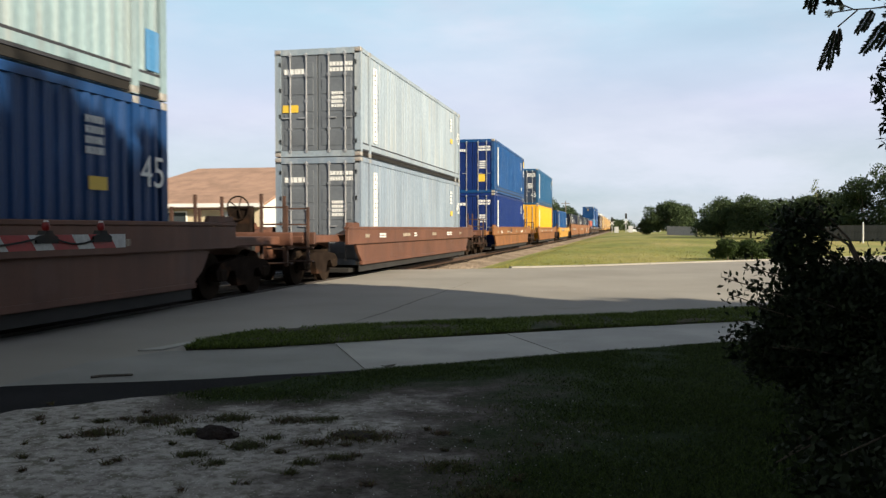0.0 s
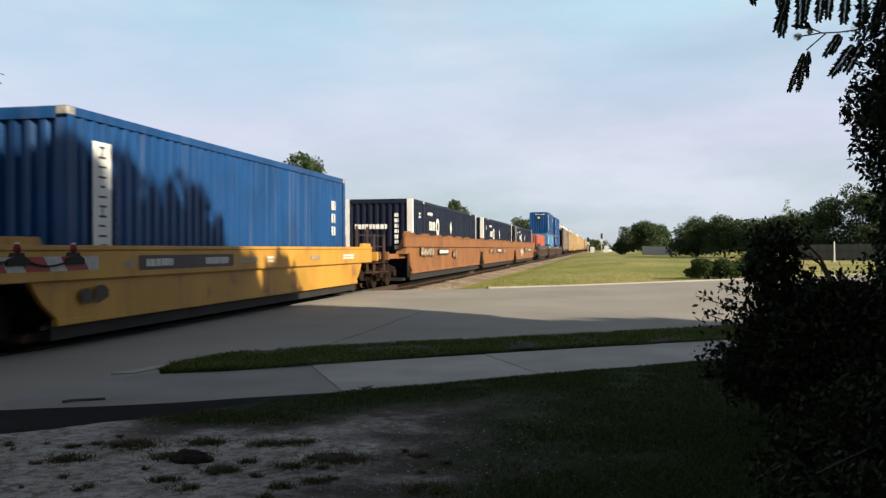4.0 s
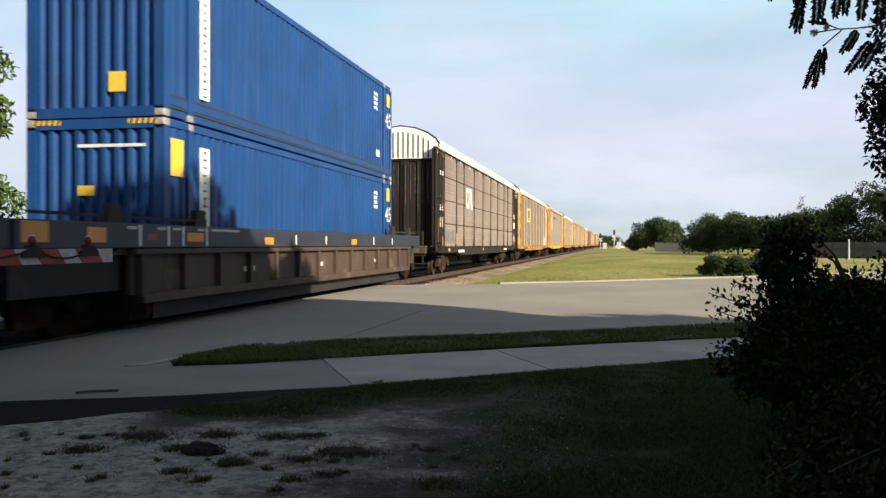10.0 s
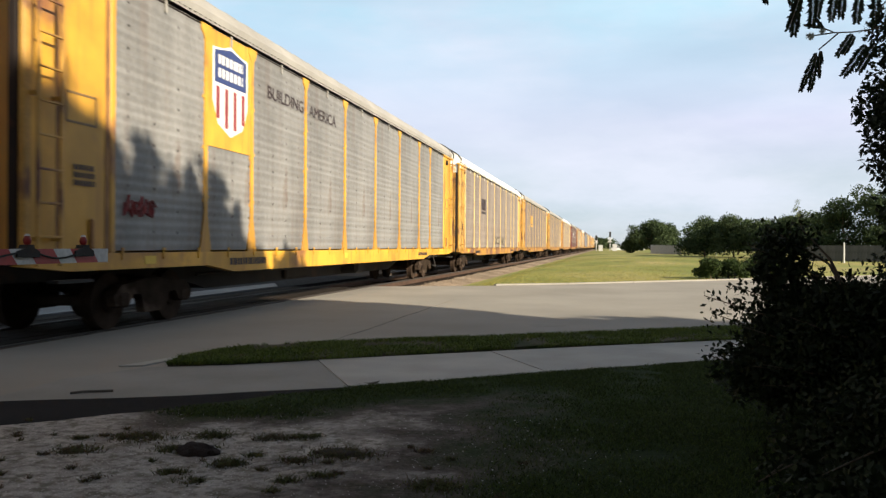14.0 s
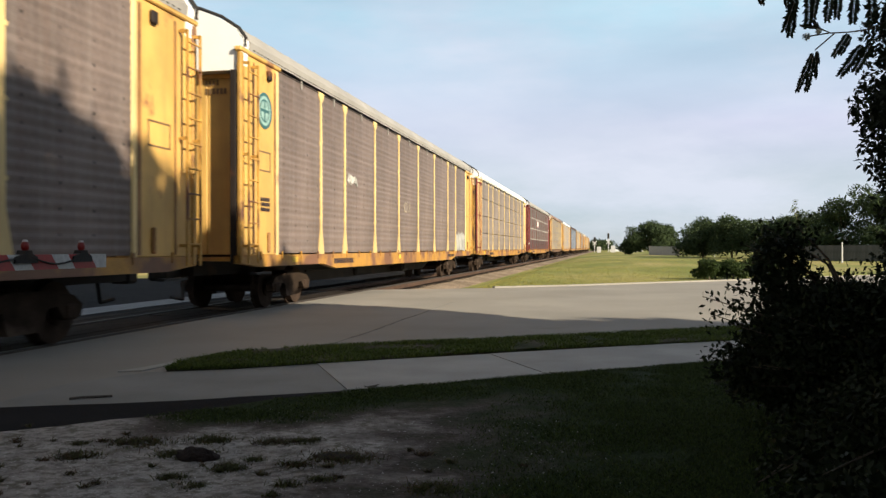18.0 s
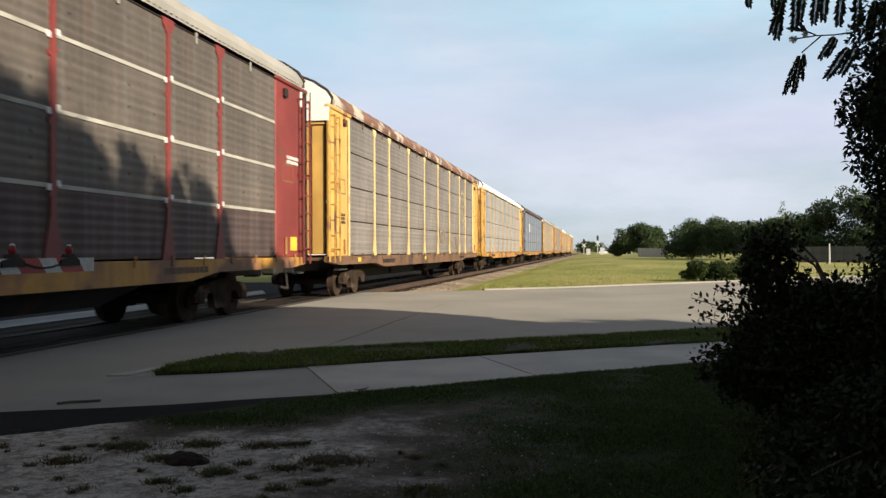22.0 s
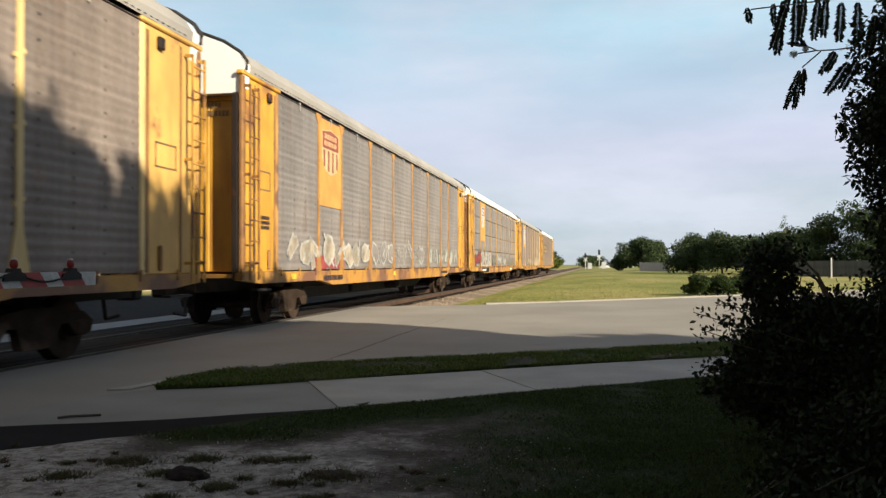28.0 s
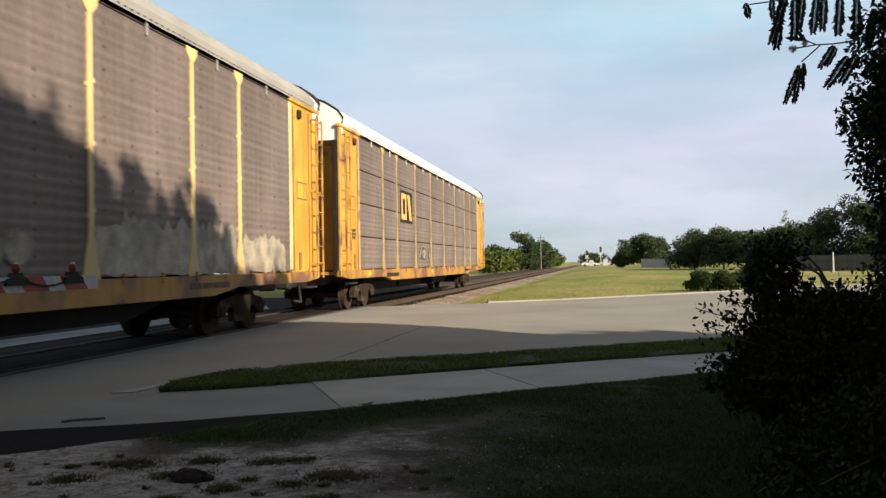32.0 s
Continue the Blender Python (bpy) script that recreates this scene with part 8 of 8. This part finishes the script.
    x = -5.0 + (np.interp(y, [27, 90], [2.0, 26.0]) + 5.0) * rng.random(n)
    kerb_y = np.interp(x, [p[0] for p in KERB], [p[1] for p in KERB])
    ok = y > kerb_y + 0.3
    x, y = x[ok], y[ok]
    z = np.array([ground_z(a, b) for a, b in zip(x, y)])
    stuff("field_blades", blades("field_blades", np.stack([x, y, z], 1), 0.04, blade_dry, rng, 0.008, 0.9), "dry yellow-green grass of the field", "grass")


make_grass()


def make_stones():
    """Pale gravel stones and dark lumps of earth on the yard."""
    rng = np.random.default_rng(31)
    verts, faces = [], []
    for i in range(9000):
        x, y = rng.uniform(-4.2, 0.2), rng.uniform(2.6, 6.2)
        if x > -0.3 and rng.random() < 0.6:
            continue
        if y - 4.85 > 1.3 * (x + 3.95) - 0.12:
            continue
        r = rng.uniform(0.004, 0.014)
        o = len(verts)
        verts += [(x + r * rng.uniform(0.6, 1.3) * dx, y + r * rng.uniform(0.6, 1.3) * dy, 0.006 + r * rng.uniform(0.4, 0.9) * dz) for dx, dy, dz in ((1, 0, 0), (0, 1, 0), (-1, 0, 0), (0, -1, 0), (0, 0, 1))]
        faces += [(o, o + 1, o + 4), (o + 1, o + 2, o + 4), (o + 2, o + 3, o + 4), (o + 3, o, o + 4)]
    stone = surface("pale gravel stone", (0.54, 0.53, 0.52), 0.9, vary=0.3, scale=9, grain=80, world_space=True)
    stuff("gravel_stones", raw_mesh("gravel_stones", verts, faces, stone), "pale loose gravel stones", "gravel")
    soil = surface("dark crumbly earth", (0.022, 0.013, 0.010), 0.95, vary=0.4, scale=12, grain=60, bump=0.8)
    for k, (x, y, r) in enumerate(((-2.43, 4.66, 0.130), (-1.60, 4.86, 0.15), (-3.02, 4.95, 0.09), (-2.7, 5.15, 0.05))):
        bm = bmesh.new()
        bmesh.ops.create_icosphere(bm, subdivisions=3, radius=1.0)
        for v in bm.verts:
            f = 1 + 0.4 * noise.noise(v.co * 2.3 + Vector((k * 7, 0, 0))) + 0.28 * noise.noise(v.co * 7.0 + Vector((k * 3, 5, 0)))
            v.co = Vector((v.co.x * r * f, v.co.y * r * 0.6 * f, max(-0.01, v.co.z * r * (0.55 if k == 0 else 0.16) * f)))
        ob = part("earth_mound", bm, soil, at=(x, y, 0.006), smooth=True)
        tagged(ob, "small dark mound of crumbly earth on the gravel", "earth mound", "earth mounds")


make_stones()


def make_litter():
    """A dead frond stalk and a curled leaf on the paving, and the pale worn tip of the strip's edging."""
    dead = surface("dead brown stalk", (0.095, 0.082, 0.068), 0.9, vary=0.3, scale=20, grain=90)
    bm = bmesh.new()
    cord(bm, [(-4.44, 6.30, 0.016), (-4.36, 6.36, 0.022), (-4.27, 6.42, 0.018), (-4.16, 6.49, 0.016)], 0.011, 6)
    for k in range(9):
        a = Vector((-4.42 + 0.028 * k, 6.315 + 0.019 * k, 0.018))
        tube(bm, a, a + Vector((0.02, -0.05 if k % 2 else 0.045, -0.006)), 0.006, 4, 0.002)
    tagged(part("fallen_stalk", bm, dead), "dead brown frond stalk lying on the paving", "stalk")
    bm = bmesh.new()
    prism(bm, [(-0.07, 0.0), (-0.03, 0.028), (0.04, 0.024), (0.08, 0.004), (0.03, -0.022), (-0.04, -0.02)], "z", 0.0, 0.004)
    for v in bm.verts:
        v.co.z += 0.02 * abs(v.co.x / 0.08) ** 2
    tagged(part("dead_leaf", bm, dead, at=pose(-2.11, 7.36, 0.013, 0, 0, 35)), "curled dead brown leaf on the sidewalk slab", "leaf")
    slab("edging_tip", [(-4.96, 7.83), (-4.74, 7.92), (-4.66, 8.5), (-4.76, 8.62), (-4.84, 8.2)], -0.05, 0.016, walk_concrete, "pale worn concrete tip at the end of the grass strip", "edging")


make_litter()


# ---- crossing gate, signals, house, fence, far vehicles ----
def make_gate():
    root = tagged(new("crossing_gate"), "lowered red and white striped crossing gate arm with lamps", "crossing gate")
    gx = -3.7
    root.matrix_basis = pose(gx, -2.6, 0.0)
    red = surface("gate red", (0.42, 0.02, 0.02), 0.5, vary=0.1, scale=4, bump=0)
    white = surface("gate white", (0.62, 0.61, 0.59), 0.5, vary=0.1, scale=4, bump=0)
    tip = 8.27
    edges, y, k = [], tip, 0
    widths = (0.18, 0.25)
    while y > 0.4:
        w = widths[k % 2] if k else 0.17
        a = max(0.4, y - w)
        bm = bmesh.new()
        prism(bm, [(a + (0.05 if a > 0.4 else 0), 1.14), (y + (0.05 if k else 0), 1.14), (y - (0.03 if k else 0), 1.24), (a - (0.03 if a > 0.4 else 0), 1.24)], "x", -0.015, 0.015)
        part("arm_stripe", bm, white if k % 2 == 0 else red, root)
        y, k = a, k + 1
    part("arm_core", boxed(-0.008, 0.008, 0.2, tip - 0.01, 1.15, 1.23), white, root)
    lens = bpy.data.materials.new("lit red lens")
    lens.use_nodes = True
    b = lens.node_tree.nodes["Principled BSDF"]
    b.inputs["Base Color"].default_value = (0.12, 0.010, 0.010, 1)
    b.inputs["Emission Color"].default_value = (1.0, 0.03, 0.02, 1)
    b.inputs["Emission Strength"].default_value = 0.008
    MATS["lens"] = lens
    for y in (7.99, 7.40, 5.2):
        bm = bmesh.new()
        prism(bm, [(y - 0.13, 1.185), (y + 0.09, 1.185), (y + 0.085, 1.225), (y + 0.035, 1.245), (y + 0.03, 1.268), (y - 0.035, 1.268), (y - 0.045, 1.245), (y - 0.12, 1.225)], "x", -0.03, 0.03)
        lamp = part("gate_lamp", bm, steel_black, root)
        bm = bmesh.new()
        bmesh.ops.create_icosphere(bm, subdivisions=2, radius=1.0)
        for v in bm.verts:
            v.co = Vector((v.co.x * 0.027, y + v.co.y * 0.027, 1.295 + v.co.z * 0.036))
        part("lens", bm, lens, lamp, "dull red lamp lens", smooth=True)
        bm = bmesh.new()
        tube(bm, (0, y, 1.325), (0, y, 1.338), 0.020, 12, 0.010)
        part("cap", bm, white, lamp, "pale lamp cap")
    bm = bmesh.new()
    for a, b2 in ((7.40, 7.99), (6.3, 7.40)):
        cord(bm, [(0.025, a + (b2 - a) * i / 8, 1.235 - 0.06 * math.sin(math.pi * i / 8)) for i in range(9)], 0.007, 5)
    part("cable", bm, steel_black, root)
    bm = bmesh.new()
    tube(bm, (0, 0, 0), (0, 0, 3.6), 0.06, 10)
    box(bm, -0.22, 0.22, -0.3, 0.3, 0.85, 1.4, 0.03)
    part("mast", bm, surface("galvanised mast", (0.4, 0.41, 0.42), 0.5, 0.5, vary=0.15, scale=3), root)
    bm = bmesh.new()
    box(bm, -0.12, 0.12, -1.1, -0.3, 1.1, 1.3, 0.02)
    part("counterweight", bm, steel_black, root)


make_gate()


def make_house():
    root = tagged(new("house"), "cream single-storey house with brown shingle roof and white gable", "house")
    wall = surface("cream stucco", (0.62, 0.52, 0.36), 0.9, vary=0.08, scale=0.8, grain=40, bump=0.2)
    white = surface("white gable paint", (0.80, 0.79, 0.77), 0.8, vary=0.05, scale=0.8, grain=40, bump=0.1)
    shingle = surface("brown shingle", (0.36, 0.225, 0.16), 0.9, vary=0.2, scale=1.2, grain=18, bump=0.4)
    glass = surface("window glass", (0.05, 0.06, 0.07), 0.08, vary=0.1, bump=0)
    door_grey = surface("pale garage door", (0.62, 0.63, 0.64), 0.6, vary=0.06, scale=1, bump=0.05)
    x1, x0, y0, y1, ev, rd = -18.6, -28.5, 41.0, 56.0, 2.7, 4.95
    z = -0.05
    ym = (y0 + y1) / 2
    part("wall", boxed(x0, x1 - 0.15, y0, y0 + 0.2, z, ev), wall, root)
    part("wall", boxed(x0, x1 - 0.15, y1 - 0.2, y1, z, ev), wall, root)
    part("wall", boxed(x0, x0 + 0.2, y0 + 0.2, y1 - 0.2, z, ev), wall, root)
    bm = bmesh.new()
    prism(bm, [(y0, z), (y1, z), (y1, ev), (ym, rd), (y0, ev)], "x", x1 - 0.15, x1)
    part("gable_wall", bm, white, root, "white sunlit gable wall")
    for s, ya in ((1, y0 - 0.5), (-1, y1 + 0.5)):
        bm = bmesh.new()
        za = ev - 0.1
        top = [(x0 + 2.2, ym, rd + 0.12), (x1 + 0.3, ym, rd + 0.12)]
        low = [(x0 - 0.5, ya, za), (x1 + 0.3, ya, za)]
        vs = [bm.verts.new(p) for p in low + top[::-1]]
        vt = [bm.verts.new((p.co.x, p.co.y, p.co.z - 0.14)) for p in vs]
        bm.faces.new(vs)
        bm.faces.new(vt[::-1])
        for i in range(4):
            bm.faces.new((vs[i], vt[i], vt[(i + 1) % 4], vs[(i + 1) % 4]))
        bmesh.ops.recalc_face_normals(bm, faces=bm.faces)
        part("roof", bm, shingle, root, "brown shingle roof slope")
        lo, hi = sorted((ya - s * 0.06, ya - s * 0.02))
        part("fascia", boxed(x0 - 0.5, x1 + 0.3, lo, hi, za - 0.2, za + 0.01), white, root)
    bm = bmesh.new()
    vs = [bm.verts.new(p) for p in ((x0 - 0.5, y0 - 0.5, ev - 0.1), (x0 - 0.5, y1 + 0.5, ev - 0.1), (x0 + 2.2, ym, rd + 0.12))]
    vt = [bm.verts.new((v.co.x, v.co.y, v.co.z - 0.14)) for v in vs]
    bm.faces.new(vs)
    bm.faces.new(vt[::-1])
    for i in range(3):
        bm.faces.new((vs[i], vt[i], vt[(i + 1) % 3], vs[(i + 1) % 3]))
    bmesh.ops.recalc_face_normals(bm, faces=bm.faces)
    part("roof", bm, shingle, root)
    for xa, w, zz, h, m in ((-20.9, 1.6, 0.0, 2.2, door_grey), (-24.5, 1.5, 0.95, 1.2, glass), (-27.5, 1.2, 0.95, 1.2, glass)):
        win = part("window" if m is glass else "garage_door", boxed(xa, xa + w, y0 - 0.03, y0 - 0.004, zz, zz + h), m, root)
        bm = bmesh.new()
        for a, b2, c, d in ((xa - 0.08, xa, zz, zz + h), (xa + w, xa + w + 0.08, zz, zz + h), (xa - 0.08, xa + w + 0.08, zz + h, zz + h + 0.08)):
            box(bm, a, b2, y0 - 0.06, y0 - 0.004, c, d)
        part("frame", bm, white, win)


make_house()


def make_fence():
    root = tagged(new("fence"), "weathered pale board fence at the far end of the field", "fence")
    white = surface("chalky pale fence", (0.52, 0.49, 0.44), 0.8, vary=0.1, scale=1, grain=20)
    d = Vector((10.4 - 6.3, 128 - 131)).normalized()
    def board(bm):
        box(bm, 0.0, 0.21, -0.02, 0.02, 0.0, 1.35)
    for k in range(22):
        p = Vector((6.3, 131)) + d * 0.24 * k
        shared("fence_board", "board", board, white, root, at=pose(p.x, p.y, ground_z(p.x, p.y) - 0.12 * ((k * 5) % 4) / 4, 0, 0, math.degrees(math.atan2(d.y, d.x))))


make_fence()


def make_grey_fence():
    root = tagged(new("fence"), "weathered grey board fence beside the far street", "fence")
    grey = surface("weathered grey boards", (0.09, 0.092, 0.09), 0.9, vary=0.25, scale=2, grain=20, per_piece=0.25)
    d = Vector((9.0, -5.0)).normalized()
    def board(bm):
        box(bm, 0.0, 0.235, -0.02, 0.02, 0.0, 1.3)
    for k in range(44):
        p = Vector((16.2, 74)) + d * 0.24 * k
        shared("grey_board", "board", board, grey, root, at=pose(p.x, p.y, ground_z(p.x, p.y), 0, 0, math.degrees(math.atan2(d.y, d.x))))


make_grey_fence()
make_tree(18.8, 90, 6.0, 0.7, 130, 0.10, leaf_pale, "thin wispy sapling above the far trees", 190, crown_low=0.62, lumps=7, squash=0.9, trunk=0.05)


def make_signal(x, y, h, label, arms=1):
    root = tagged(new("railway_signal"), label, "railway signal", "distant crossing signals")
    root.matrix_basis = pose(x, y, ground_z(x, y))
    silver = surface("silver mast paint", (0.6, 0.6, 0.6), 0.5, 0.3, vary=0.1)
    bm = bmesh.new()
    tube(bm, (0, 0, -0.1), (0, 0, h), 0.09, 8)
    part("mast", bm, silver, root)
    part("signal_head", boxed(-0.25, 0.25, -0.12, 0.12, h - 1.4, h - 0.1, 0.04), steel_black, root)
    part("cabinet", boxed(0.6, 1.7, -0.4, 0.4, 0, 1.7, 0.04), silver, root)
    bm = bmesh.new()
    for s in (-1, 1):
        prism(bm, [(-0.6 * s, 2.2), (-0.5 * s, 2.1), (0.6 * s, 3.1), (0.5 * s, 3.2)], "y", -0.14, -0.12)
    part("crossbuck", bm, white_mark, root)


make_signal(0.4, 215, 4.9, "silver railway signal mast beside the far crossing")
make_signal(-3.2, 228, 4.4, "second silver signal mast at the far crossing")


def make_pole(x, y, h, r, label, arm=True):
    root = tagged(new("utility_pole"), label, "pole", "poles")
    root.matrix_basis = pose(x, y, ground_z(x, y))
    wood = surface("grey pole wood", (0.22, 0.19, 0.16), 0.85, vary=0.2, scale=4)
    bm = bmesh.new()
    tube(bm, (0, 0, -0.1), (0, 0, h), r, 8, r * 0.7)
    part("pole", bm, wood if arm else surface("white post paint", (0.6, 0.6, 0.58), 0.6, vary=0.1), root)
    if arm:
        part("crossarm", boxed(-0.8, 0.8, -0.06, 0.06, h - 0.6, h - 0.48), wood, root)


make_pole(-10.9, 160, 6.8, 0.12, "thin grey utility pole beside the railway")
make_pole(17.5, 68, 1.55, 0.07, "short white post beyond the field", False)
make_pole(12.6, 104, 3.0, 0.05, "thin white post before the far trees", False)


def make_car(x, y, turn, paint, label):
    root = tagged(new("car"), label, "car", "cars at the far crossing")
    root.matrix_basis = pose(x, y, 0.0, 0, 0, turn)
    bm = bmesh.new()
    prism(bm, [(-2.2, 0.35), (-2.25, 0.75), (-1.3, 0.95), (-0.7, 1.42), (0.9, 1.45), (1.7, 0.98), (2.2, 0.9), (2.2, 0.35)], "y", -0.85, 0.85)
    part("body", bm, paint, root)
    bm = bmesh.new()
    prism(bm, [(-1.1, 0.98), (-0.62, 1.36), (0.85, 1.38), (1.45, 1.0)], "y", -0.86, 0.86)
    part("windows", bm, surface("car glass", (0.03, 0.035, 0.04), 0.1, vary=0.1, bump=0), root)
    def tyre(bm):
        tube(bm, (0, -0.1, 0), (0, 0.1, 0), 0.32, 14)
    for a in (-1.35, 1.35):
        for b in (-0.78, 0.78):
            shared("tyre", "wheel", tyre, steel_black, root, at=(a, b, 0.32))
    return root


car_white = surface("white car paint", (0.75, 0.75, 0.75), 0.3, vary=0.05, bump=0)
FAR_CAR = make_car(3.0, 236, 180, car_white, "white car driving over the far crossing behind the train")
FAR_VAN = make_car(7.0, 237, 180, surface("silver car paint", (0.5, 0.5, 0.5), 0.3, vary=0.05, bump=0), "silver car following a white one at the far crossing")


def motions():
    """The whole train rolls past, slowing very slightly towards its end."""
    lag = ((0.0, 0.0), (4.0, 0.0), (8.0, 0.02), (12.0, 0.11), (16.0, 0.19), (20.0, 0.22), (24.0, 0.25), (28.0, 0.43), (30.0, 0.56), (32.0, 0.68))
    for thing, u, x, z in RIDERS:
        walk(thing, [(t, pose(x, u - SPEED * t + late, z)) for t, late in lag])

    # two cars drive across the far crossing after the last wagon
    for car, start, wait in ((FAR_CAR, 3.0, 30.2), (FAR_VAN, 7.5, 30.6)):
        y = 236.0 if car is FAR_CAR else 237.0
        walk(car, [(0.0, pose(start, y, 0, 0, 0, 180)), (wait, pose(start, y, 0, 0, 0, 180)), (31.2, pose(start - 2.6, y, 0, 0, 0, 180)), (32.0, pose(start - 5.6, y, 0, 0, 0, 180))])


motions()
